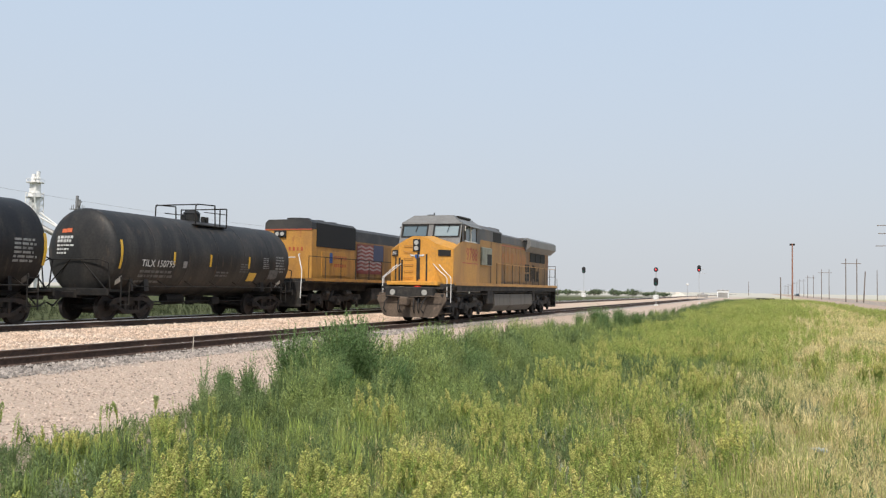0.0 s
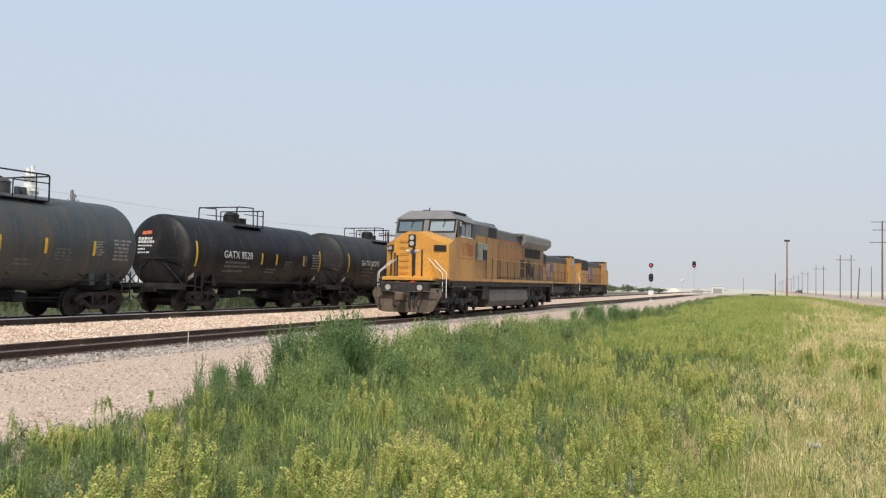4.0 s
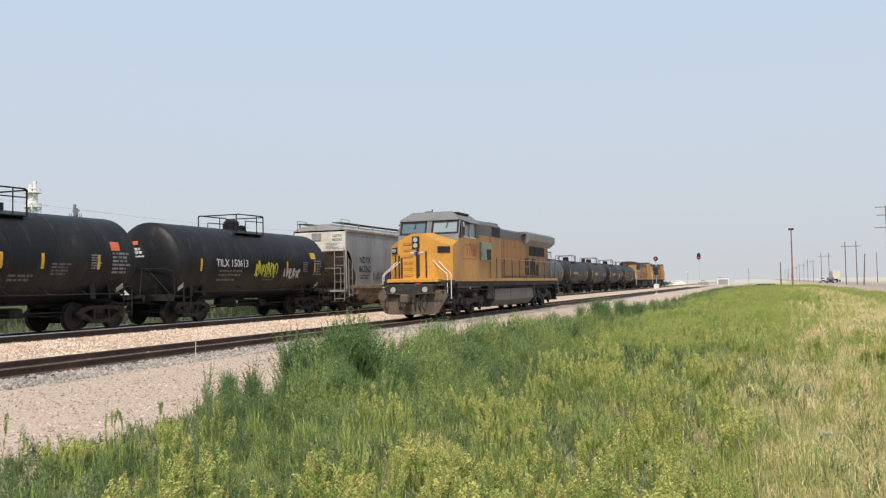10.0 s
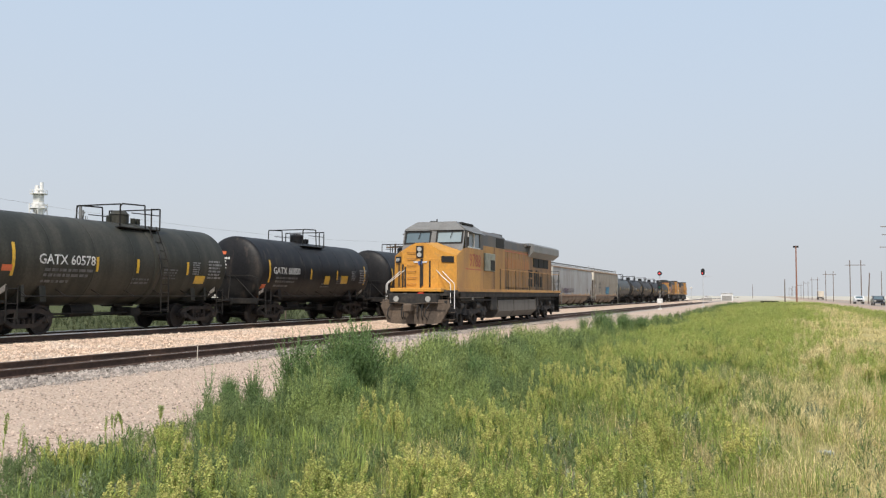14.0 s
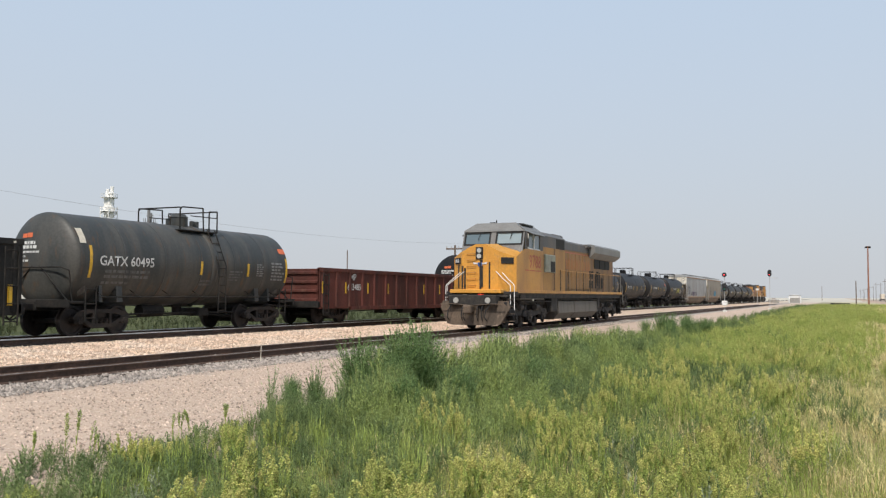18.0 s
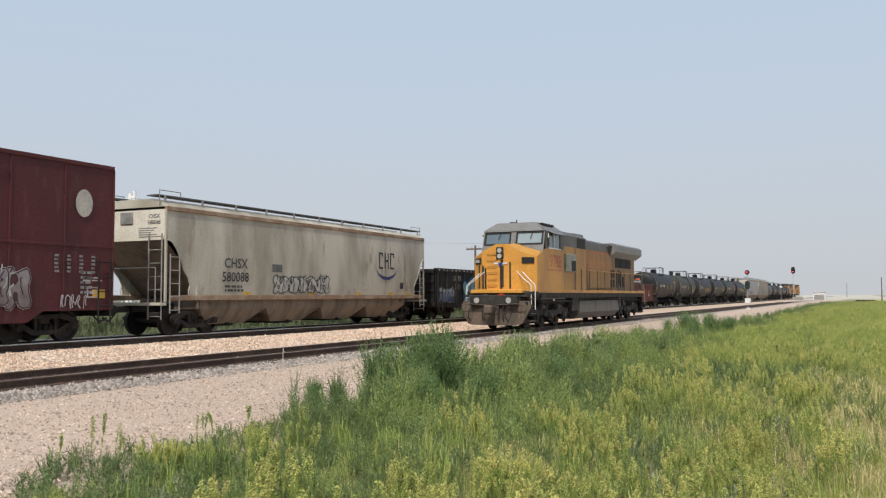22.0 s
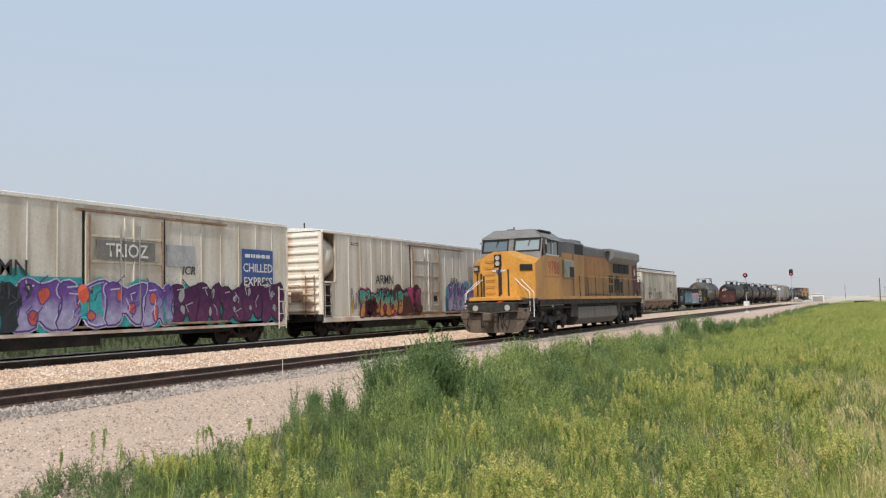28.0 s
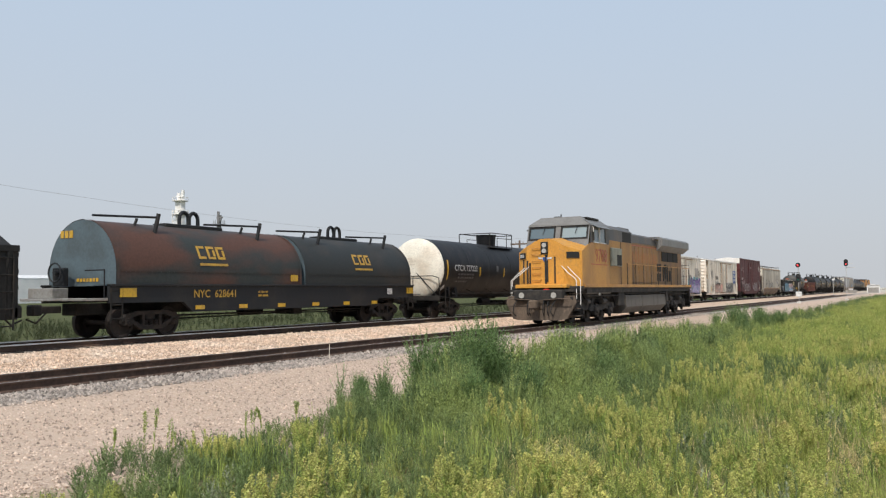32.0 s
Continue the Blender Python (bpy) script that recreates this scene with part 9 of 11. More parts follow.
patch(car, 6.0, 7.6, 2.55, 3.4, paint((0.36, 0.33, 0.29)), sd, "buffed_patch", "grey painted-over patch")
scrawl(car, 3.5, 4.4, 2.35, 2.75, 4, paint((0.05, 0.05, 0.05)), sd, 65, 0.03)
scrawl(car, 7.5, 8.2, 2.4, 3.2, 4, paint((0.12, 0.12, 0.12)), sd, 66, 0.025)
add(car, -263.55, -281.0)
car, sd = reefer_car("cream refrigerator car with wide teal, purple and black graffiti", -283.4, -300.95, ("ARMN", "902119"), 33)
patch(car, -6.8, -1.0, 0.78, 2.28, paint((0.03, 0.36, 0.36)), sd, "paint_panel", "turquoise sprayed field", 0.003)
patch(car, -8.75, -6.85, 0.72, 0.92, paint((0.03, 0.36, 0.36)), flat_side(1.556), "paint_panel", "turquoise sprayed sill", 0.004)
graffiti(car, -6.7, -3.2, 0.74, 2.3, 2, (0.03, 0.36, 0.36), (0.02, 0.03, 0.05), [(0.022, 0.026, 0.028), (0.03, 0.036, 0.038), (0.02, 0.20, 0.21)], sd, 71, (0.06, 0.08, 0.09), halo=False, label="black shapes on a turquoise cloud")
graffiti(car, -3.2, 2.6, 0.74, 2.4, 4, (0.03, 0.38, 0.38), (0.10, 0.05, 0.22), [(0.15, 0.07, 0.28), (0.36, 0.34, 0.50), (0.58, 0.10, 0.05)], sd, 72, (0.55, 0.52, 0.66), soft=1, label="purple and red sprayed piece on a turquoise cloud")
graffiti(car, 2.6, 8.3, 0.74, 2.3, 5, (0.03, 0.30, 0.30), (0.03, 0.01, 0.03), [(0.07, 0.015, 0.07), (0.11, 0.03, 0.09), (0.34, 0.33, 0.36)], sd, 73, (0.42, 0.40, 0.44), halo=False, label="dark plum sprayed piece")
patch(car, -0.6, 1.7, 2.84, 3.4, paint((0.2, 0.19, 0.17)), flat_side(1.645), "paint_panel", "dark shadow of the tag")
lettering(car, "TRIOZ", 0.55, 2.92, 0.42, paint((0.76, 0.74, 0.68)), flat_side(1.66), "graffiti_tag", "white outlined tag on the door")
lettering(car, "HOKUS", -6.1, 3.05, 0.34, paint((0.05, 0.05, 0.06)), sd, "graffiti_tag", "bold black tag", 0.15)
lettering(car, "POKUS!", -5.75, 2.6, 0.34, paint((0.05, 0.05, 0.06)), sd, "graffiti_tag", "bold black tag", 0.15)
lettering(car, "HOKUS", -6.07, 3.06, 0.34, paint((0.05, 0.05, 0.06)), flat_side(1.56), "graffiti_tag", "", 0.15)
lettering(car, "POKUS!", -5.72, 2.61, 0.34, paint((0.05, 0.05, 0.06)), flat_side(1.56), "graffiti_tag", "", 0.15)
lettering(car, "ICR", 3.3, 2.45, 0.3, paint((0.06, 0.06, 0.07)), sd, "graffiti_tag", "", 0.15)
patch(car, 2.3, 3.6, 2.7, 3.4, paint((0.42, 0.42, 0.42)), sd, "buffed_patch")
add(car, -283.4, -300.95)
add(tank_car("long black tank car with a cream head", -303.4, -319.4, BLACK, "CTCX 727222", marks_y=-0.66, marks_z=-0.1, stripes=(-7.2, -3.7, -0.75, 2.2, 5.0), seed=34, radius=1.5, zc=2.42, head=CREAMHEAD, dome=-0.4, rail_len=2.9, rail_type=2,
             placard=[(1.73, 2.36, 0.72, 0.34, YSTRIPE), (4.5, 2.32, 0.72, 0.34, YSTRIPE), (-1.6, 2.5, 0.25, 0.3, FAINT)]), -303.25, -319.25)
add(coil_car(-321.77, -338.47), -321.77, -338.47)
car = gondola_car("black gondola car with tapered sides", -341.3, -356.5, GONBLACK, 2.55, 11)
part("coil_cover", M().prism([(-1.5, 2.5), (-0.7, 2.95), (0.7, 2.95), (1.5, 2.5)], "y", -7.4, 7.5), GONBLACK, car, "black pitched cover")
add(car, -341.3, -356.5)

# ---- signals, poles, buildings and traffic beyond the tracks ----
def signal_mast(label, x, y, top, heads, white_box=False, ladder=False):
    z0 = float(height(np.array(x), np.array(y)))
    sg = thing("railway_signal", label, "signal", pose(x, y, z0))
    part("mast", M().cyl((0, 0, 0), (0, 0, top), 0.032, 10), SIGSILVER, sg, "thin silver mast")
    part("base", M().box(-0.2, 0.2, -0.2, 0.2, -0.15, 0.2, 0.03), CONCRETE, sg)
    for z, tall, lens in heads:
        hd = M()
        if tall:
            hd.prism([(0.27 * math.cos(a), z + (0.22 if math.sin(a) > 0 else -0.22) + 0.27 * math.sin(a)) for a in [2 * math.pi * i / 24 for i in range(24)]], "y", -0.2, -0.15)
        else:
            hd.cyl((0, -0.2, z), (0, -0.15, z), 0.27, 24)
        head = part("signal_head", hd, SIGBLACK, sg, "black signal target")
        for d in ((0.22, -0.2) if tall else (0,)):
            part("hood", M().cyl((0, -0.45, z + d), (0, -0.2, z + d), 0.13, 14), SIGBLACK, head)
        part("lens", M().cyl((0, -0.47, z + (-0.2 if tall else 0)), (0, -0.45, z + (-0.2 if tall else 0)), 0.085, 14), lens, head, "signal lens")
    if white_box:
        part("control_box", M().box(-0.3, 0.3, -0.3, 0.2, 0.75, 1.3, 0.03), WHITEPAINT, sg, "white control box")
    if ladder:
        part("arm", M().tube([(0, 0, top - 0.75), (1.1, 0, top - 0.8)], 0.025).tube([(0, 0, top - 0.2), (0.8, 0, top - 0.25)], 0.015), SIGSILVER, sg)
    return sg


signal_mast("tall railway signal with a black oval head beside the main track", -25.2, 127, 5.2, [(4.75, True, SIGGREEN)], True)
signal_mast("railway signal with a lit red lamp over a dark green one", -12.1, 104.5, 4.5, [(4.3, False, SIGRED), (2.85, True, SIGGREEN)], True)
signal_mast("slim railway signal with a lit red lamp and a side arm", -9.0, 131, 5.3, [(5.2, True, SIGRED)], False, True)


def pole(name, label, x, y, top, r, mat, arms=(), group="", lean=0.0):
    po = thing(name, label, "pole", pose(x, y, float(height(np.array(x), np.array(y))) - 0.3, 0, lean, 0), group)
    part("shaft", M().cyl((0, 0, 0), (0, 0, top + 0.3), r, 10, r * 0.7), mat, po)
    for z, w_ in arms:
        arm = part("crossarm", M().box(-w_ / 2, w_ / 2, -0.06, 0.06, z + 0.2, z + 0.34, 0.01), mat, po)
        for q in (-0.46, -0.2, 0.2, 0.46):
            part("insulator", M().cyl((w_ * q, 0, z + 0.33), (w_ * q, 0, z + 0.5), 0.05, 8), SIGSILVER, arm)
    return po


lamp_pole = pole("floodlight_pole", "tall reddish wooden pole with floodlights on top", 4.35, 156, 9.9, 0.14, REDPOLE)
part("floodlight", M().box(-0.42, -0.08, -0.2, 0.15, 9.95, 10.2, 0.03).box(0.08, 0.42, -0.2, 0.15, 9.95, 10.2, 0.03).box(-0.45, 0.45, -0.04, 0.04, 9.88, 9.95), UNDER, lamp_pole)
pole("utility_pole", "tall dark transmission pole with three crossarms", 24.2, 201, 16.6, 0.2, WOODPOLE, ((16.4, 4.2), (14.7, 3.6), (12.1, 4.6)))
pole("utility_pole", "short leaning wooden pole", 19.9, 205, 6.8, 0.14, WOODPOLE, (), "roadside poles", 3)
pole("utility_pole", "short plain wooden pole in the grass", 2.9, 180, 4.8, 0.12, WOODPOLE, (), "roadside poles")
pole("utility_pole", "slim far wooden pole", 33, 300, 9.5, 0.13, WOODPOLE, (), "roadside poles")
pole("utility_pole", "slim far wooden pole", -10, 600, 9.0, 0.16, WOODPOLE, (), "roadside poles")


def h_frame(x, y, top, gap=2.3):
    hf = thing("twin_pole_pylon", "two weathered poles joined by a crossarm", "pole", pose(x, y, -0.3), "roadside pole frames")
    for d in (0, gap):
        part("pole", M().cyl((d, 0, 0), (d, 0, top + 0.3), 0.12, 10, 0.09), WOODPOLE, hf)
    part("crossarm", M().box(-0.9, gap + 0.9, -0.06, 0.06, top - 0.9, top - 0.76), WOODPOLE, hf)
    return hf


for y in (218, 312, 415, 520, 640, 780, 930):
    h_frame(17.5 + 0.002 * (y - 218), y, 10.0)

# line of short poles with wires along the far side of the main track
for y in (12, 72):
    pole("utility_pole", "weathered pole with a short crossarm beside the railway", -32.0, y, 6.5, 0.13, WOODPOLE, ((6.2, 1.8),), "line poles")
for j, dx in enumerate((0.82,)):
    cu = bpy.data.curves.new("wire", "CURVE")
    cu.dimensions, cu.bevel_depth = "3D", 0.005
    for y0 in (-48, 12):
        sp = cu.splines.new("POLY")
        sp.points.add(12)
        for i, p in enumerate(sp.points):
            f = i / 12
            p.co = (-32.0 + dx, y0 + 60 * f, 6.55 - 0.9 * 4 * f * (1 - f) * (1 + 0.08 * j), 1)
    cu.materials.append(GALV)
    tagged(new("overhead_wire", cu), "thin dark overhead wire sagging between poles", "wire", "overhead wires")
pole("utility_pole", "slim grey mast behind the train", -30.2, 50, 4.9, 0.05, WOODPOLE)


def grain_elevator():
    el = thing("grain_elevator", "tall white grain elevator tower with slanted spouts", "tower", pose(-208, 200, 0))
    for x in (-0.85, 0.85):
        part("leg_trunk", M().box(x - 0.55, x + 0.55, -0.7, 0.7, 0, 29, 0.05), WHITEMETAL, el)
    lat = M()
    for i in range(11):
        z = 8 + 1.9 * i
        for s in (-1, 1):
            lat.cyl((-1.75, s * 1.75, z), (1.75, s * 1.75, z + 1.9), 0.09, 6).cyl((1.75, s * 1.75, z), (-1.75, s * 1.75, z + 1.9), 0.09, 6)
            lat.cyl((1.75 * s, -1.75, z), (1.75 * s, 1.75, z + 1.9), 0.09, 6).cyl((-1.75, s * 1.75, z), (1.75, s * 1.75, z), 0.09, 6)
    for x in (-1.75, 1.75):
        for y in (-1.75, 1.75):
            lat.cyl((x, y, 0), (x, y, 29), 0.14, 6)
    part("lattice", lat, WHITEMETAL, el)
    part("head_house", M().cyl((0, 0, 27.4), (0, 0, 29.4), 2.0, 18, 1.6).box(-1.3, 1.3, -1.1, 1.1, 29.4, 31.8, 0.2).cyl((-0.7, 0, 31.8), (-0.7, 0, 34.6), 0.75, 12, 0.55).cyl((0.8, 0.3, 31.8), (0.8, 0.3, 35.4), 0.55, 12).box(-1.4, 1.5, -0.5, 0.5, 33.0, 33.5, 0.1), WHITEMETAL, el)
    for z, r in ((27.4, 2.5), (31.8, 2.5)):
        rl = M().cyl((0, 0, z), (0, 0, z + 0.2), r, 20)
        for i in range(12):
            a, b = 2 * math.pi * i / 12, 2 * math.pi * (i + 1) / 12
            rl.cyl((r * math.cos(a), r * math.sin(a), z), (r * math.cos(a), r * math.sin(a), z + 1.2), 0.06, 5)
            rl.cyl((r * math.cos(a), r * math.sin(a), z + 1.2), (r * math.cos(b), r * math.sin(b), z + 1.2), 0.06, 5)
        part("platform", rl, WHITEMETAL, el)
    for k, (a, b) in enumerate((((0, 0, 24), (14, 8, 12)), ((0, 0, 24), (-9, -5, 10)), ((1, 0, 22), (22, 12, 8)), ((12, 5, 23), (4, 0, 10)), ((12, 5, 23), (24, 12, 10)), ((1.5, 0, 19), (9, 4, 14.5)))):
        part("spout", M().cyl(a, b, 0.3 if k < 5 else 0.85, 8), WHITEMETAL if k < 5 else GALV, el, "slanted pipe")
    st = M().box(11.5, 12.5, 4.5, 5.5, 0, 25)
    for i in range(8):
        a = 2 * math.pi * i / 8
        st.cyl((12 + 1.7 * math.cos(a), 5 + 1.7 * math.sin(a), 24), (12 + 1.7 * math.cos(a), 5 + 1.7 * math.sin(a), 25.3), 0.1, 5)
    st.box(10.3, 13.7, 3.3, 6.7, 23.9, 24.1).cyl((11.7, 5, 25), (11.7, 5, 28.2), 0.45, 8).cyl((12.6, 5, 25), (12.6, 5, 27), 0.35, 8).box(11, 13.4, 4.8, 5.2, 26, 26.4)
    part("second_tower", st, SECONDGREY, el, "dark grey second tower")
    cv = M()
    for z0, z1, x0 in ((21.0, 22.3, -38), (18.8, 19.9, -24)):
        n = 18 if x0 < -30 else 11
        for i in range(n):
            xa, xb = x0 + (-2 - x0) * i / n, x0 + (-2 - x0) * (i + 1) / n
            da, db = 1.3 * i / n, 1.3 * (i + 1) / n
            cv.cyl((xa, -1.3, z0 + da - 1.3), (xb, -1.3, z0 + db - 1.3), 0.16, 5).cyl((xa, -1.3, z1 + da - 1.3), (xb, -1.3, z1 + db - 1.3), 0.16, 5)
            cv.cyl((xa, -1.3, z0 + da - 1.3), (xb, -1.3, z1 + db - 1.3), 0.1, 5)
    part("conveyor", cv, WHITEMETAL, el, "long white conveyor truss")
    for x in (-38, -30, -22, -14):
        part("conveyor_trestle", M().cyl((x, -1.3, 0), (x, -1.3, 20.4), 0.25, 6), WHITEMETAL, el)
    return el


grain_elevator()
for x, y, r, h in ((-226, 196, 8.5, 13), (-244, 196, 8.5, 13), (-198, 222, 9, 12.5)):
    bn = thing("grain_bin", "round white steel grain bin with a cone roof", "silo", pose(x, y, 0), "grain bins")
    wl_ = M()
    for i in range(8):
        wl_.cyl((0, 0, h * i / 8), (0, 0, h * (i + 1) / 8 - 0.05), r - 0.05 * (i % 2), 32)
    part("wall", wl_, WHITEMETAL, bn)
    part("cone_roof", M().cyl((0, 0, h), (0, 0, h + r * 0.5), r + 0.2, 32, 0.8), SILVERROOF, bn)


def shed(label, x, y, w_, d, h, mat=SILVERROOF):
    s_ = thing("shed", label, "building", pose(x, y, 0))
    part("wall", M().box(-w_ / 2, w_ / 2, -d / 2, d / 2, -0.2, h), mat, s_)
    part("roof", M().prism([(-w_ / 2 - 0.06, h), (w_ / 2 + 0.06, h), (0, h + w_ * 0.05)], "y", -d / 2 - 0.3, d / 2 + 0.3), mat, s_)
    part("door", M().box(-1.5, 1.5, -d / 2 - 0.06, -d / 2, 0, min(h * 0.7, 3.6)), GALV, s_)


shed("low white metal farm building beyond the train", -214, 146, 22, 30, 6.4)
shed("small white equipment cabin far along the line", -13.0, 300, 3.6, 3, 2.5)
shed("small white relay cabin beside the far track", -17.5, 270, 1.1, 1.1, 1.6)
pile = M()
rngp = random.Random(4)
ringp = []
for k, (rr, zz_) in enumerate(((4.2, -0.1), (3.0, 0.9), (1.6, 1.8), (0.4, 2.3))):
    ringp += [(rr * rngp.uniform(0.85, 1.15) * math.cos(2 * math.pi * i / 18), rr * 0.8 * rngp.uniform(0.85, 1.15) * math.sin(2 * math.pi * i / 18), zz_ * rngp.uniform(0.9, 1.08)) for i in range(18)]
pile.add(ringp, [(k * 18 + i, k * 18 + (i + 1) % 18, (k + 1) * 18 + (i + 1) % 18, (k + 1) * 18 + i) for k in range(3) for i in range(18)] + [tuple(range(54, 72))])
solid("gravel_heap", pile, PALEPILE, "pale heap of crushed stone beside the far track", "gravel", at=pose(-27.3, 300, 0) @ Matrix.Diagonal((0.62, 0.62, 0.72, 1)))
yl = thing("yard_lamp", "small white lamp on a thin post", "lamp", pose(-16.3, 200, 0.2))
part("post", M().cyl((0, 0, 0), (0, 0, 3.2), 0.05, 6), SIGSILVER, yl)
part("lamp_head", M().box(-0.25, 0.25, -0.25, 0.25, 3.1, 3.5, 0.05), WHITEPAINT, yl)
tp = thing("tie_stack", "low stack of dark old railway ties in the grass", "timber", pose(0.1, 150, 0.28))
for i in range(3):
    for j in range(3):
        part("tie", M().box(-1.4, 1.4, 0.28 * i, 0.28 * i + 0.25, 0.22 * j, 0.22 * j + 0.2, 0.02), UNDER, tp)

# road beyond the grass
road = solid("road", M().box(17.2, 25.6, -400, 2500, -0.06, 0.02), ASPHALT, "sun-bleached two-lane road beyond the grass", "road", "structure")
solid("road_shoulder", M().box(10.2, 17.2, 40, 2500, -0.08, 0.03).box(14.6, 17.2, -400, 40, -0.08, 0.005).box(25.6, 30, -400, 2500, -0.08, 0.005), DIRT, "tan dirt shoulder along the road", "ground", "structure")
solid("road_line", M().box(21.3, 21.42, -400, 1500, 0.021, 0.025), YSTRIPE, "yellow centre line of the road", "road", "structure")


def vehicle_wheels(v, ys, hw, r):
    for y in ys:
        for s in (-1, 1):
            w_ = part("wheel", M().cyl((s * (hw - 0.25), y, r), (s * hw, y, r), r, 16), TYRE, v)
            part("rim", M().cyl((s * hw, y, r), (s * (hw + 0.02), y, r), r * 0.55, 12), GALV, w_)


def semi_truck():
    v = thing("semi_truck", "beige box trailer pulled by a pale lorry on the road", "truck")
    part("trailer", M().box(-1.27, 1.27, -7.0, 6.2, 1.15, 4.05, 0.05), TRAILER, v)
    for s in (-1, 1):
        part("rear_door", M().box(s * 0.04, s * 1.2, -7.04, -7.0, 1.25, 3.95, 0.01), TRAILER, v)
    part("bumper", M().box(-1.2, 1.2, -7.0, -6.9, 0.5, 0.65), UNDER, v)
    part("chassis", M().box(-0.5, 0.5, -6.8, 9.5, 0.75, 1.15), UNDER, v)
    part("cab", M().prism([(6.6, 0.7), (9.8, 0.7), (9.8, 1.9), (8.9, 2.1), (8.5, 3.3), (6.6, 3.6)], "x", -1.2, 1.2), WHITEMETAL, v)
    part("window", M().box(1.2, 1.22, 7.4, 8.3, 2.1, 2.9), GLASS, v)
    vehicle_wheels(v, (-6.0, -4.8, 5.0, 6.2, 9.0), 1.25, 0.52)
    return v


def pickup(label, mat):
    v = thing("pickup_truck" if mat is CARWHITE else "car", label, "car")
    part("body", M().prism([(-2.8, 0.45), (2.75, 0.45), (2.85, 0.7), (2.75, 1.1), (1.3, 1.2), (0.75, 1.75), (-0.9, 1.8), (-1.15, 1.2), (-2.8, 1.15)], "x", -0.97, 0.97), mat, v)
    part("windscreen", M().add([(-0.8, 1.29, 1.22), (0.8, 1.29, 1.22), (0.72, 0.8, 1.7), (-0.72, 0.8, 1.7)], [(0, 1, 2, 3)]), GLASS, v)
    for s in (-1, 1):
        part("side_window", M().box(s * 0.97, s * 0.98, -0.8, 0.8, 1.25, 1.65), GLASS, v)
        part("headlight", M().box(s * 0.6, s * 0.9, 2.8, 2.86, 0.75, 0.95), LAMPGLASS, v)
    part("grille", M().box(-0.55, 0.55, 2.8, 2.87, 0.6, 0.95), UNDER, v)
    part("bumper", M().box(-0.95, 0.95, 2.8, 2.95, 0.4, 0.58, 0.03), GALV if mat is CARWHITE else mat, v)
    vehicle_wheels(v, (-1.8, 1.85), 0.95, 0.38)
    return v


# vehicle, x, y at 0 s, metres a second, turn
TRAFFIC = [
    (semi_truck(), 23.4, 36.0, 30.0, 0),
    (pickup("white pickup truck coming along the road", CARWHITE), 19.2, 624.0, -29.0, 180),
    (pickup("dark car coming along the road", CARDARK), 19.2, 587.0, -29.0, 180),
]


def shrub(label, x, y, w_, h, seed):
    """A far shrub: short limbs and a crown of many small leaf clumps."""
    rng = np.random.default_rng(seed)
    sh = thing("shrub", label, "bush", pose(x, y, -0.1), "far shrubs")
    st = M()
    for i in range(5):
        a = rng.uniform(0, 6.28)
        st.cyl((0.2 * math.cos(a), 0.2 * math.sin(a), 0), (w_ * 0.3 * math.cos(a), w_ * 0.3 * math.sin(a), h * 0.7), 0.08, 6, 0.03)
    part("stem", st, WOODPOLE, sh)
    n = 420
    d = rng.normal(size=(n, 3))
    d /= np.linalg.norm(d, axis=1)[:, None]
    lump = 0.65 + 0.35 * np.sin(3 * d[:, 0] + seed) * np.cos(4 * d[:, 1] + 2 * d[:, 2])
    c = d * (rng.random(n) ** 0.35 * lump)[:, None] * np.array([w_ / 2, w_ / 2, h * 0.48]) + np.array([0, 0, h * 0.55])
    q = rng.normal(size=(n, 3, 3)) * (0.07 * h + 0.05)
    v = (c[:, None] + q).reshape(-1, 3)
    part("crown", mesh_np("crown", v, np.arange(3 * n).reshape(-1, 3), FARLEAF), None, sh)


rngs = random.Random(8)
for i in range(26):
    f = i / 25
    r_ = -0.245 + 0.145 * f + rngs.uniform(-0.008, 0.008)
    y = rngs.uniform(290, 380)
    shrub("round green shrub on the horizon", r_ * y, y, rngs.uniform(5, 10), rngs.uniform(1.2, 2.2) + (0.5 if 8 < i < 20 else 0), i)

# ---- weeds and grass ----
def plume(out, rng, p, d, ln, n, leaf, wid, acute=0.95):
    """Narrow leaves swept along a twig that starts at p and runs the way d: one thin triangle each."""
    d = d / np.linalg.norm(d)
    a = np.cross(d, (0.3, 0.5, 0.1))
    a /= np.linalg.norm(a)
    b = np.cross(d, a)
    out.append((p - a * wid * 0.22, p + a * wid * 0.22, p + d * ln))
    for k in range(n):
        f = (k + rng.random()) / n
        c = rng.uniform(0, 6.283)
        o = a * math.cos(c) + b * math.sin(c)
        q = d + o * rng.uniform(0.5, 1.3) * acute
        q *= leaf * rng.uniform(0.65, 1.15) * (1.1 - 0.55 * f) / np.linalg.norm(q)
        s = np.cross(q, rng.normal(size=3))
        s *= wid * 0.5 * rng.uniform(0.7, 1.1) / (np.linalg.norm(s) + 1e-6)
        r = p + d * ln * f
        out.append((r - s, r + s, r + q))


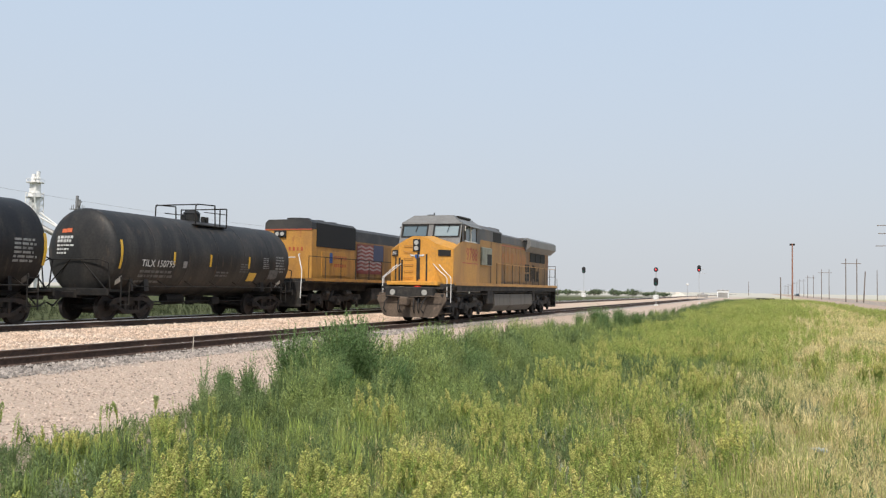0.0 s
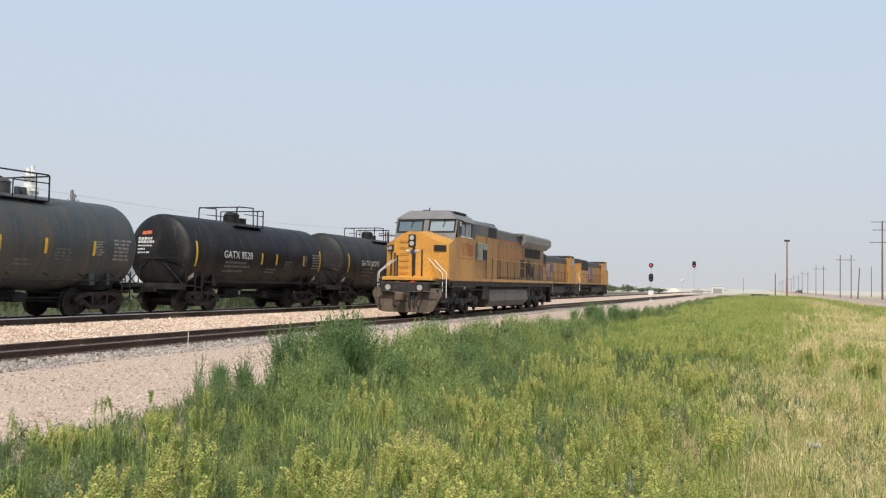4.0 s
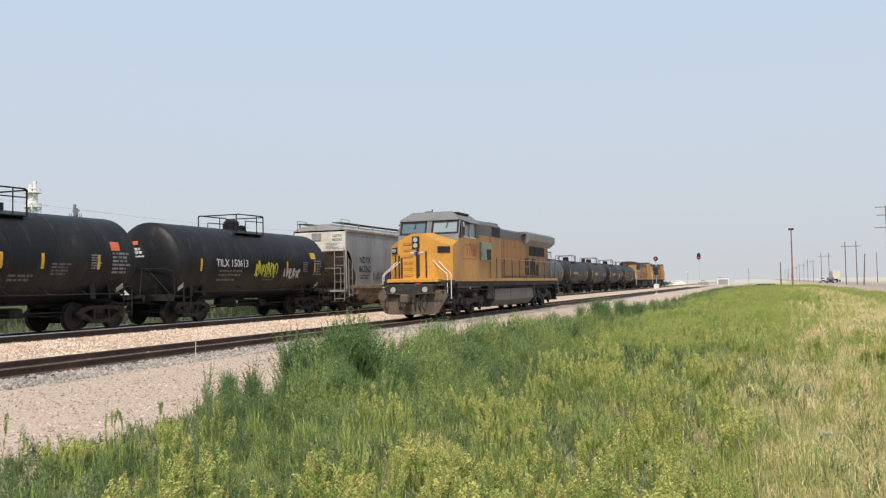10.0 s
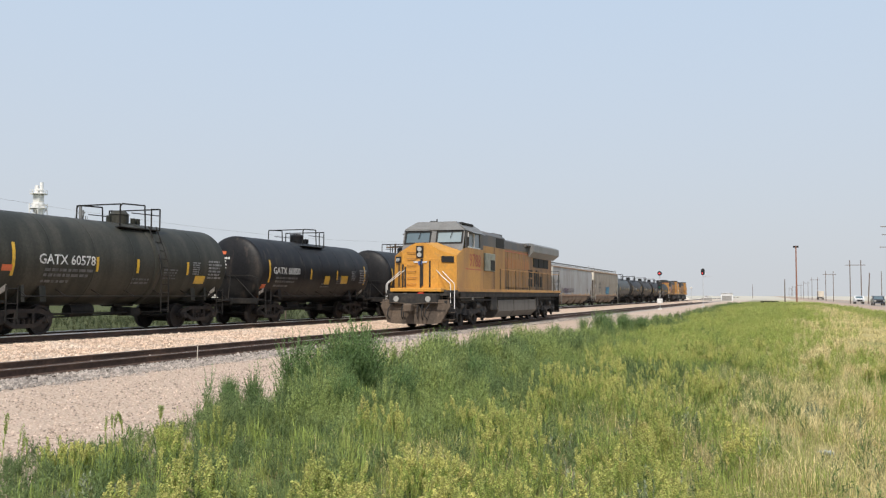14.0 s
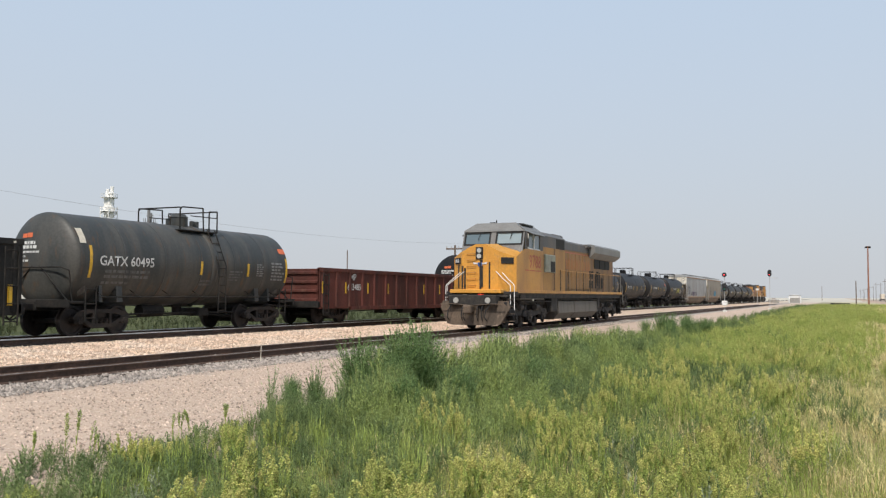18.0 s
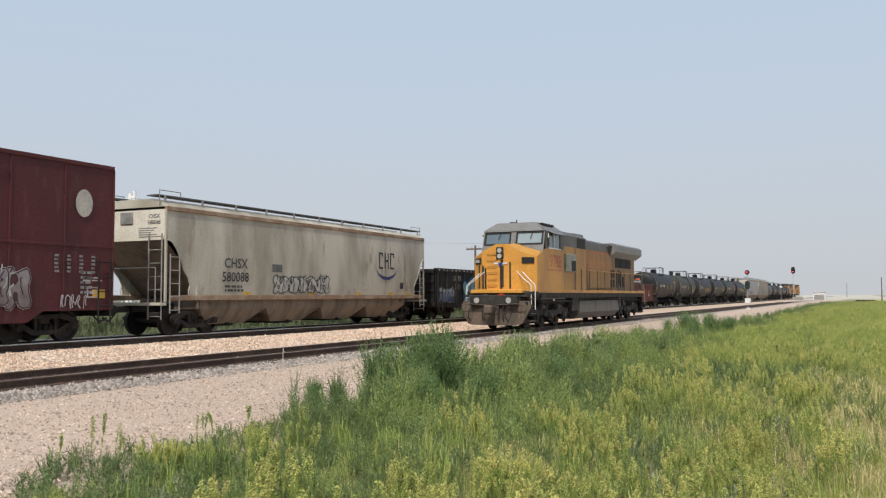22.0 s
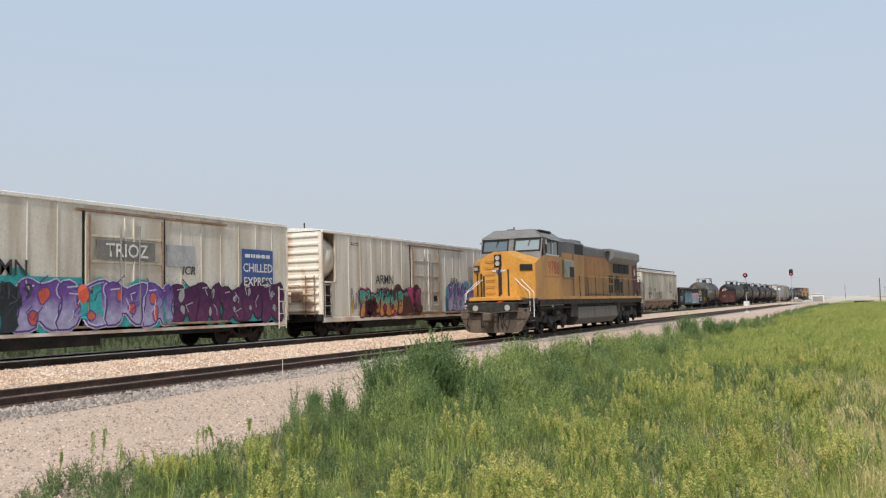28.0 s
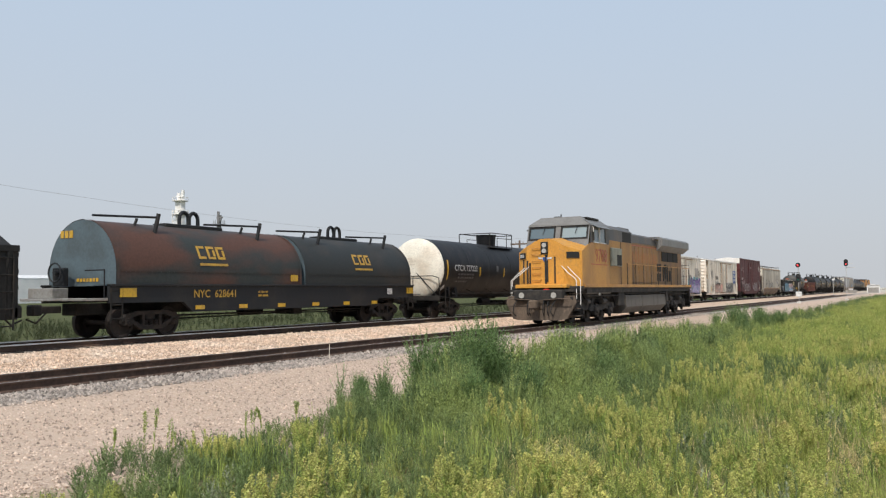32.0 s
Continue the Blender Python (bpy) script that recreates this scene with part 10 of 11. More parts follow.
def kochia(rng, plumes, n, tall, spread, leaf, wid, low=0.5):
    """A bushy weed: leafy twigs that sweep up and out from a short axis."""
    out = []
    for k in range(plumes):
        f = (k + rng.random()) / plumes
        a = rng.uniform(0, 6.283)
        lean = spread * rng.uniform(0.15, 1.0) * (1.15 - 0.7 * f)
        p = np.array([rng.normal() * 0.02 + math.cos(a) * lean * 0.25 * tall * f, rng.normal() * 0.02 + math.sin(a) * lean * 0.25 * tall * f, tall * low * f])
        plume(out, rng, p, np.array([math.cos(a) * lean, math.sin(a) * lean, 1.0]), tall * rng.uniform(0.42, 0.56), n, leaf, wid)
    return np.array(out)


KNOB = np.array([(1, 0, 0), (-0.5, 0.87, 0), (-0.5, -0.87, 0), (0, 0, 1.0), (0, 0, -0.6)])
KNOB_FACES = [(0, 1, 3), (1, 2, 3), (2, 0, 3), (1, 0, 4)]


def column(rng, stems, tall, wide, thick, knobs=13, leaves=9):
    """Upright leafy stems, each topped by a spike of small round flower clusters: two arrays of triangles."""
    low, top = [], []
    for s in range(stems):
        b = np.array([rng.normal() * wide, rng.normal() * wide, 0])
        h = tall * rng.uniform(0.66, 1.06)
        a = rng.uniform(0, 6.283)
        lean = np.array([math.cos(a), math.sin(a), 0]) * h * rng.uniform(0, 0.18)
        at = lambda f: b + lean * f * f + np.array([0, 0, h * f])
        sd_ = np.array([-math.sin(a), math.cos(a), 0]) * 0.0045
        low += [(at(0) - sd_, at(0) + sd_, at(0.6)), (at(0.35) - sd_, at(0.35) + sd_, at(1.0))]
        for k in range(leaves):
            p = at(0.08 + 0.86 * (k + rng.random()) / leaves)
            c = rng.uniform(0, 6.283)
            d = np.array([math.cos(c), math.sin(c), rng.uniform(1.0, 2.6)])
            d *= rng.uniform(0.045, 0.085) / np.linalg.norm(d)
            w_ = np.cross(d, rng.normal(size=3))
            w_ *= 0.0055 / (np.linalg.norm(w_) + 1e-6)
            low.append((p - w_, p + w_, p + d))
        f0 = rng.uniform(0.5, 0.72)
        for k in range(knobs):
            g = ((k + rng.random()) / knobs) ** 0.8
            r = thick * (0.22 + 0.4 * g) * (1.0 if g < 0.88 else 0.55) * rng.uniform(0.5, 1.1)
            c = 2.4 * k + rng.uniform(-0.4, 0.4)
            p = at(f0 + (1.03 - f0) * g) + np.array([math.cos(c), math.sin(c), 0]) * r
            v = KNOB * thick * rng.uniform(0.2, 0.36)
            cs_, sn = math.cos(c), math.sin(c)
            v = np.stack([v[:, 0] * cs_ - v[:, 1] * sn, v[:, 0] * sn + v[:, 1] * cs_, v[:, 2]], -1) + p
            (top if g > 0.45 else low).extend([(v[i], v[j], v[l_]) for i, j, l_ in KNOB_FACES])
    return np.array(low), np.array(top)


def blades(rng, n, tall, spread, wide, arch=(0.1, 0.75), segs=3):
    """Grass blades that bend over, each a strip that narrows to its tip."""
    out = []
    for k in range(n):
        a = rng.uniform(0, 6.283)
        b = np.array([rng.normal() * spread * 0.4, rng.normal() * spread * 0.4, 0])
        h = tall * rng.uniform(0.5, 1.0)
        le = rng.uniform(*arch)
        s = np.array([-math.sin(a), math.cos(a), 0]) * wide
        o = np.array([math.cos(a), math.sin(a), 0])
        at = lambda f: b + o * h * le * f ** 1.8 + np.array([0, 0, h * (f - 0.42 * le * f ** 3)])
        if segs == 1:
            out.append((at(0) - s, at(0) + s, at(1)))
            continue
        out += [(at(0) - s, at(0) + s, at(0.5)), (at(0.4) - s * 0.9, at(0.4) + s * 0.9, at(0.78)), (at(0.7) - s * 0.8, at(0.7) + s * 0.8, at(1.0))]
    return np.array(out)


def strew(name, variants, pts, scale, mat, label, seed):
    """Copies of the variants at the points, turned, tilted and scaled, joined into one object."""
    rng = np.random.default_rng(seed)
    parts_ = []
    pick = rng.integers(0, len(variants), len(pts))
    z = height(pts[:, 0], pts[:, 1])
    for i, tri in enumerate(variants):
        sel = np.where(pick == i)[0]
        if not len(sel) or not len(tri):
            continue
        a = rng.uniform(0, 6.283, len(sel))
        s = scale[sel] * rng.uniform(0.8, 1.2, len(sel))
        tx, ty = rng.normal(size=(2, len(sel), 1)) * 0.07
        v = tri.reshape(-1, 3)
        c, n = np.cos(a)[:, None], np.sin(a)[:, None]
        x = (v[None, :, 0] * c - v[None, :, 1] * n + v[None, :, 2] * tx) * s[:, None] + pts[sel, 0][:, None]
        y = (v[None, :, 0] * n + v[None, :, 1] * c + v[None, :, 2] * ty) * s[:, None] + pts[sel, 1][:, None]
        zz = v[None, :, 2] * s[:, None] + z[sel][:, None] - 0.02
        parts_.append(np.stack([x, y, zz], -1).reshape(-1, 3))
    v = np.concatenate(parts_)
    ob = new(name, mesh_np(name, v, np.arange(len(v)).reshape(-1, 3), mat))
    return tagged(ob, label, "weeds", kind="stuff")


wr = np.random.default_rng(77)
FEATHERS = [kochia(wr, 15, 21, 0.9, 0.72, 0.082, 0.018) for _ in range(9)]
WISPS = [kochia(wr, 10, 22, 0.95, 0.5, 0.07, 0.016, 0.42) for _ in range(6)]
BUSHES = [kochia(wr, 175, 22, 1.0, 1.0, 0.062, 0.0165, 0.55) for _ in range(4)]
LOWS = [kochia(wr, 11, 10, 0.9, 1.1, 0.15, 0.036) for _ in range(6)]
YCOLS = [column(wr, int(wr.integers(2, 5)), 0.52, 0.05, wr.uniform(0.028, 0.038), 44, 12) for _ in range(14)]
YLEAF, YHEAD = [q[0] for q in YCOLS], [q[1] for q in YCOLS]
MCOLS = [column(wr, 5, 0.48, 0.11, 0.036, 9, 6) for _ in range(6)]
FAR_YL, FAR_YH = [q[0] for q in MCOLS], [q[1] for q in MCOLS]
FAR_Y = [kochia(wr, 6, 5, 0.5, 0.35, 0.14, 0.022) for _ in range(4)]
FAR_F = [kochia(wr, 10, 9, 0.85, 0.7, 0.12, 0.028) for _ in range(5)]
TUFTS = [blades(wr, 13, 0.36, 0.22, 0.0042, (0.25, 1.15)) for _ in range(8)]
REEDS = [blades(wr, 16, 0.42, 0.14, 0.0045, (0.03, 0.3)) for _ in range(6)]
FAR_T = [blades(wr, 13, 0.30, 0.55, 0.011, (0.3, 1.0), 1) for _ in range(5)]
SAGES = [kochia(wr, 8, 9, 0.3, 0.8, 0.06, 0.016) for _ in range(3)]


def spots(n, x0, x1, y0, y1, power=1.0):
    return np.stack([wr.uniform(x0, x1, n), y0 + (y1 - y0) * wr.random(n) ** power], -1)


def wave(p, k=1.0, o=0.0):
    return np.sin(p[:, 0] * 0.9 * k + o) * np.cos(p[:, 1] * 0.55 * k + 1.7 * o) + 0.6 * np.sin(p[:, 0] * 2.1 * k + p[:, 1] * 1.3 * k + o)


def edge(p):
    """The ragged edge of the weeds along the gravel."""
    base = np.interp(p[:, 1], [3, 5, 6, 8, 9, 10, 12, 15, 22, 60, 200], [-5.4, -6.5, -7.1, -7.1, -6.85, -6.8, -7.0, -7.0, -6.7, -6.4, -6.2])
    return base + 0.2 * np.sin(p[:, 1] * 1.7) + 0.14 * np.sin(p[:, 1] * 4.3 + 1)


def dark_limit(p):
    return np.interp(p[:, 1], [7, 8.5, 12, 18, 26, 42, 80], [-6.4, -3.8, -3.3, -3.7, -4.4, -4.7, -5.0]) + 0.4 * wave(p, 0.9)


def dry_limit(p):
    """Right of this line straw takes over from the weeds."""
    return np.interp(p[:, 1], [3, 9, 20, 40, 60, 120], [-0.6, -1.0, -0.9, 0.3, 1.4, 4.0]) + 0.45 * wave(p, 0.8, 2)


def some(p, chance):
    return wr.random(len(p)) < chance


def clumps(n, xr, yr, power, rad, per, ok):
    """Points gathered in clumps, with each point's share of its clump's height (1 in the middle)."""
    c = spots(n, xr[0], xr[1], yr[0], yr[1], power)
    c = c[ok(c)]
    r = wr.uniform(*rad, len(c))
    k = wr.integers(per[0], per[1], len(c))
    big = np.repeat(wr.uniform(0.7, 1.2, len(c)), k)
    d = wr.normal(size=(k.sum(), 2)) * 0.5
    p = np.repeat(c, k, 0) + d * np.repeat(r, k)[:, None]
    return p, np.clip(1.05 - 0.55 * (d ** 2).sum(1), 0.35, 1.05) * big


# tall feathery weeds along the gravel, in mounds with shaded gaps between them
p, h = clumps(400, (-7.4, -2.4), (8.6, 52), 1.5, (0.35, 0.7), (8, 19), lambda c: (c[:, 0] > edge(c) + 0.25) & some(c, np.clip(0.6 - (c[:, 0] - dark_limit(c)) * 1.5, 0, 1)))
sel = p[:, 0] > edge(p) + 0.05
p, h = p[sel], h[sel]
tall = (0.36 + (0.40 + 0.16 * np.clip((26 - p[:, 1]) / 6, 0, 1)) * np.clip((-3.4 - p[:, 0]) / 2.2, 0, 1) * np.clip((p[:, 1] - 9.0) / 3, 0, 1) * np.clip((42 - p[:, 1]) / 18, 0.45, 1)) * h + 0.05 * wr.normal(size=len(p)) + 0.05
tall = np.clip(tall, 0.2, 0.95)
pick = wave(p, 1.3, 3) + 0.5 * wr.normal(size=len(p)) > 0.15
strew("feathery_weeds", FEATHERS, p[pick], tall[pick], FEATHER, "dense feathery dark green weeds along the gravel", 1)
strew("pale_feathery_weeds", WISPS, p[~pick], tall[~pick] * 1.12, PALEFEATHER, "paler wispy weeds mixed into the green ones", 21)
p = spots(2300, -7.2, -2.4, 9, 40, 1.4)
p = p[(p[:, 0] > edge(p) + 0.1) & (p[:, 0] < dark_limit(p) + 0.5)]
strew("short_feathery_weeds", LOWS, p, 0.26 + 0.16 * wr.random(len(p)), MIDFEATHER, "short feathery weeds between the taller mounds", 22)
# big bushy clumps
bush_at = [(-7.6, 10.95, 0.55), (-7.3, 11.15, 0.58), (-7.75, 11.25, 0.5), (-7.25, 12.2, 0.92), (-7.0, 12.7, 1.02), (-6.75, 11.8, 0.88), (-6.5, 12.3, 1.08), (-6.15, 12.5, 1.12), (-6.8, 13.2, 1.08), (-6.3, 13.0, 1.12), (-5.7, 12.6, 0.85), (-6.1, 11.6, 0.78), (-5.3, 12.2, 0.6), (-5.7, 15.0, 0.75), (-6.65, 15.4, 0.55), (-6.55, 17.0, 0.95), (-5.8, 16.6, 0.7), (-6.1, 18.8, 0.7),
           (-6.55, 20.4, 0.85), (-6.1, 21.2, 0.8), (-5.4, 20.0, 0.62), (-6.3, 23.6, 0.62), (-6.3, 26.3, 0.68), (-6.4, 29.5, 0.6), (-6.5, 32.4, 0.9), (-6.2, 33.4, 1.0), (-6.1, 34.6, 1.05), (-6.3, 35.8, 1.05), (-5.9, 36.8, 1.0), (-5.6, 35.4, 0.95), (-5.3, 34.0, 0.9), (-5.2, 36.6, 0.85), (-6.0, 38.4, 0.9), (-4.8, 35.2, 0.75), (-5.4, 31.2, 0.75), (-6.3, 40.4, 0.8), (-5.0, 29.5, 0.7), (-6.3, 43, 0.7), (-6.1, 50, 0.7), (-4.6, 14.0, 0.7), (-5.2, 10.2, 0.6), (-4.3, 17.5, 0.6), (-4.9, 24.0, 0.6), (-5.5, 10.9, 0.66), (-5.0, 11.5, 0.62), (-5.8, 10.2, 0.55), (-4.6, 12.3, 0.58), (-4.9, 10.6, 0.5), (-5.95, 14.1, 0.85)]
strew("kochia_bushes", BUSHES, np.array([b[:2] for b in bush_at]), np.array([b[2] for b in bush_at]), BUSHGREEN, "bushy dark green weed clumps beside the gravel", 2)
pale_at = [(-6.2, 14.6, 0.78), (-5.4, 14.2, 0.72), (-6.5, 16.2, 0.72), (-5.0, 15.8, 0.7), (-5.9, 17.6, 0.8), (-5.2, 18.4, 0.72), (-6.4, 19.4, 0.75), (-5.6, 21.8, 0.75), (-4.6, 20.6, 0.62), (-6.2, 24.8, 0.7), (-5.3, 25.6, 0.66), (-5.9, 27.8, 0.62), (-4.9, 12.9, 0.62), (-4.2, 15.4, 0.58), (-6.3, 11.0, 0.62), (-6.6, 10.9, 0.55), (-5.9, 11.1, 0.62), (-5.5, 13.5, 0.78), (-5.2, 14.9, 0.8), (-4.6, 16.6, 0.66), (-5.0, 17.4, 0.66)]
strew("pale_bushes", BUSHES, np.array([b[:2] for b in pale_at]), np.array([b[2] for b in pale_at]), MIDFEATHER, "lighter green bushy weeds round the dark clumps", 34)
# thin lone weeds at the edge of the gravel
lone = np.array([(-7.75, 10.7), (-7.45, 11.0), (-7.85, 11.2), (-7.6, 10.5), (-7.5, 11.5), (-7.15, 11.1), (-7.2, 10.5), (-7.0, 10.9), (-7.3, 11.9), (-7.6, 11.0), (-7.35, 10.7)])
strew("lone_weeds", WISPS, lone, np.array([0.82, 0.74, 0.7, 0.5, 0.84, 0.62, 0.5, 0.6, 0.6, 0.6, 0.55]), BUSHGREEN, "thin dark weeds standing in the gravel edge", 3)
strew("lone_weed_undergrowth", FEATHERS, lone[:8] + 0.08, np.full(8, 0.36), FEATHER, "low leaves round the thin weeds in the gravel", 33)
spikes = np.array([(-7.25, 6.6), (-7.35, 6.2), (-7.1, 6.7), (-7.0, 7.9), (-7.05, 8.2), (-6.85, 8.6), (-6.7, 9.2)])
strew("weed_spikes", YLEAF, spikes, np.array([1.1, 0.8, 0.7, 0.9, 0.8, 0.9, 0.8]), YGREEN, "single upright green weeds in the gravel", 4)
strew("weed_spike_heads", YHEAD, spikes, np.array([1.1, 0.8, 0.7, 0.9, 0.8, 0.9, 0.8]), PALEFEATHER, "greenish heads of the single upright weeds", 4)
# yellow-topped weeds in front and to the right, in drifts
p, h = clumps(860, (-6.9, 3.2), (3.4, 25), 1.3, (0.10, 0.22), (4, 11),
              lambda c: (c[:, 0] > edge(c) + np.where(c[:, 1] < 9, 0.75, 0.35)) & (some(c, np.clip(0.55 + (c[:, 0] - dark_limit(c)) * 1.1, 0.03, 1)) | some(c, np.where(c[:, 1] < 8.5, np.where(c[:, 0] < -4.6, 0.08, 0.26), 0.0))) & some(c, np.clip(0.75 - 0.5 * (c[:, 0] - dry_limit(c)), 0.10, 1)) & (wave(c, 1.5, 4) > np.where((c[:, 1] < 10) & (c[:, 0] < -3.2), 0.05, -0.55)))
sc = np.clip((0.88 - 0.16 * np.clip((-4.2 - p[:, 0]) / 1.5, 0, 1) + 0.1 * wave(p, 1.1, 3)) * (0.6 + 0.4 * h) + 0.06 * wr.normal(size=len(p)), 0.4, 1.15)
strew("yellow_weeds", YLEAF, p, sc, YGREEN, "upright yellow-green weeds with narrow leaves", 5)
strew("yellow_weed_heads", YHEAD, p, sc, YFLOWER, "pale yellow flower spikes of the weeds", 5)
# upright green stems and paler weeds standing between the yellow ones
p, h = clumps(360, (-6.0, 3.0), (3.6, 24), 1.2, (0.15, 0.35), (4, 10), lambda c: (c[:, 0] > edge(c) + 0.6) & some(c, np.clip(0.9 - 0.3 * (c[:, 0] - dry_limit(c)), 0.25, 1)))
strew("upright_green_stems", REEDS, p, np.clip(0.9 * h + 0.1 * wr.normal(size=len(p)), 0.4, 1.2), YGREEN, "bunches of upright green stems between the weeds", 27)
p, h = clumps(290, (-7.1, 1.6), (3.4, 27), 1.25, (0.3, 0.6), (5, 13), lambda c: (c[:, 0] > edge(c) + 0.25) & some(c, np.clip(0.85 - 0.3 * (c[:, 0] + 2.2), 0.05, 1)))
strew("middle_green_weeds", WISPS, p, np.clip((0.30 + 0.14 * np.clip((p[:, 1] - 8) / 4, 0, 1)) * h + 0.05 * wr.normal(size=len(p)), 0.18, 0.6), PALEFEATHER, "middle green feathery weeds among the yellow ones", 23)
p, h = clumps(250, (-7.1, 0.5), (3.4, 20), 1.25, (0.3, 0.55), (6, 14), lambda c: (c[:, 0] > edge(c) + 0.2) & some(c, np.clip(0.75 - 0.35 * (c[:, 0] + 3.0), 0.03, 1)))
strew("middle_dark_weeds", FEATHERS, p, np.clip((0.28 + 0.14 * np.clip((p[:, 1] - 8) / 4, 0, 1)) * h + 0.05 * wr.normal(size=len(p)), 0.18, 0.6), FEATHER, "darker feathery weeds among the yellow ones", 24)
p, h = clumps(260, (-4.5, 3.0), (14, 60), 1.3, (0.3, 0.8), (5, 14), lambda c: some(c, np.clip(0.75 - 0.25 * (c[:, 0] + 2.5), 0.0, 1)) & (wave(c, 1.1, 8) > -0.1))
strew("scattered_dark_weeds", FAR_F, p, np.clip(0.5 * h + 0.06 * wr.normal(size=len(p)), 0.2, 0.7), FEATHER, "scattered dark green weeds in the pale field", 26)
# short undergrowth
p = spots(5600, -7.4, 1.2, 3.6, 24, 1.25)
p = p[(p[:, 0] > edge(p) - 0.05) & some(p, np.clip(0.8 - 0.25 * (p[:, 0] + 2.6), 0.10, 0.95))]
strew("low_weeds", LOWS, p, 0.2 + 0.14 * wr.random(len(p)), FEATHER, "low green undergrowth between the weeds", 6)
p = spots(420, -5.5, 1.0, 5, 16)
p = p[wave(p, 1.2, 6) > 0.6]
strew("sage_weeds", SAGES, p, np.full(len(p), 0.9), SAGE, "grey-green sage-like weeds", 7)
# middle distance
p, h = clumps(1250, (-7.0, 9.0), (20, 85), 1.5, (0.3, 0.7), (4, 11),
              lambda c: (c[:, 0] > edge(c)) & some(c, np.clip(0.5 + 0.7 * (c[:, 0] - dark_limit(c)), 0, 1)) & some(c, np.clip(0.7 - 0.55 * (c[:, 0] - dry_limit(c)), 0.05, 1)))
strew("far_yellow_weeds", FAR_YL, p, 0.55 + 0.45 * h, YGREEN, "yellow-green weeds in the middle distance", 8)
strew("far_weed_heads", FAR_YH, p, 0.55 + 0.45 * h, YFLOWER, "pale heads of weeds in the middle distance", 8)
p, h = clumps(420, (-5.0, 3.5), (20, 75), 1.4, (0.5, 1.1), (6, 14), lambda c: some(c, np.clip(0.8 - 0.3 * (c[:, 0] - dry_limit(c)), 0.05, 1)))
strew("far_middle_weeds", FAR_F, p, 0.26 + 0.26 * h, YGREEN, "middle green weeds in the middle distance", 25)
p = spots(4600, -7.4, -2.0, 36, 170, 1.3)
p = p[(p[:, 0] > edge(p)) & (p[:, 0] < -4.6 + 0.8 * wave(p, 0.4))]
strew("far_feathery_weeds", FAR_F, p, np.clip(0.46 + 0.26 * wave(p, 0.8, 2), 0.25, 0.85), FEATHER, "green weeds far along the gravel", 9)
p = spots(9000, -5.0, 10.0, 55, 200, 1.2)
p = p[some(p, np.clip(0.75 - 0.3 * (p[:, 0] - dry_limit(p)), 0.03, 1)) | ((p[:, 0] > 6.2) & (p[:, 0] < 10) & (p[:, 1] > 55))]
strew("far_grass_weeds", FAR_Y, p, 0.75 + 0.2 * wave(p, 0.3, 2), GRASS, "green grass and weeds towards the horizon", 10)
# grass: green tufts between, dry straw to the right
p = spots(5200, -6.0, 5.5, 4, 20, 1.2)
p = p[(p[:, 0] > -4.5) & (wave(p, 1.4, 7) > -0.6) & some(p, np.clip(0.6 - 0.22 * p[:, 0], 0.15, 1))]
strew("green_grass", REEDS, p, 0.55 + 0.25 * wr.random(len(p)), GRASS, "short green grass tufts", 11)
p = spots(19000, -4.5, 8.0, 4, 27, 1.2)
p = p[some(p, np.clip(0.48 + 0.3 * (p[:, 0] - dry_limit(p)) + 0.35 * wave(p, 0.9, 5), 0.05, 0.9))]
strew("dry_grass", TUFTS, p, 0.6 + 0.45 * wr.random(len(p)), STRAW, "dry arching straw-coloured grass", 12)
p = spots(27000, -5.0, 10.0, 22, 150, 1.4)
p = p[p[:, 0] > dry_limit(p) - 1.2 + 0.8 * wr.normal(size=len(p))]
strew("far_dry_grass", FAR_T, p, 0.6 + 0.3 * wr.random(len(p)), STRAW, "dry grass field towards the road", 13)
p = spots(3000, -1.0, 10.0, 22, 120, 1.4)
p = p[wave(p, 0.5, 9) > 0.75]
strew("far_green_grass", FAR_T, p, np.full(len(p), 0.85), GRASS, "green patches in the grass field", 14)
# beyond the main track
p = spots(3000, -46, -25.6, 4, 130, 1.4)
strew("trackside_weeds", FAR_F, p, np.clip(0.55 + 0.25 * wave(p, 0.4, 3), 0.25, 1), TRACKSIDE, "dull green weeds beyond the main track", 15)
p = spots(2200, -60, -26.5, 4, 120, 1.3)
strew("trackside_grass", FAR_Y, p, 0.8 + 0.2 * wave(p, 0.4, 4), TRACKSIDE, "pale green weeds beyond the main track", 16)
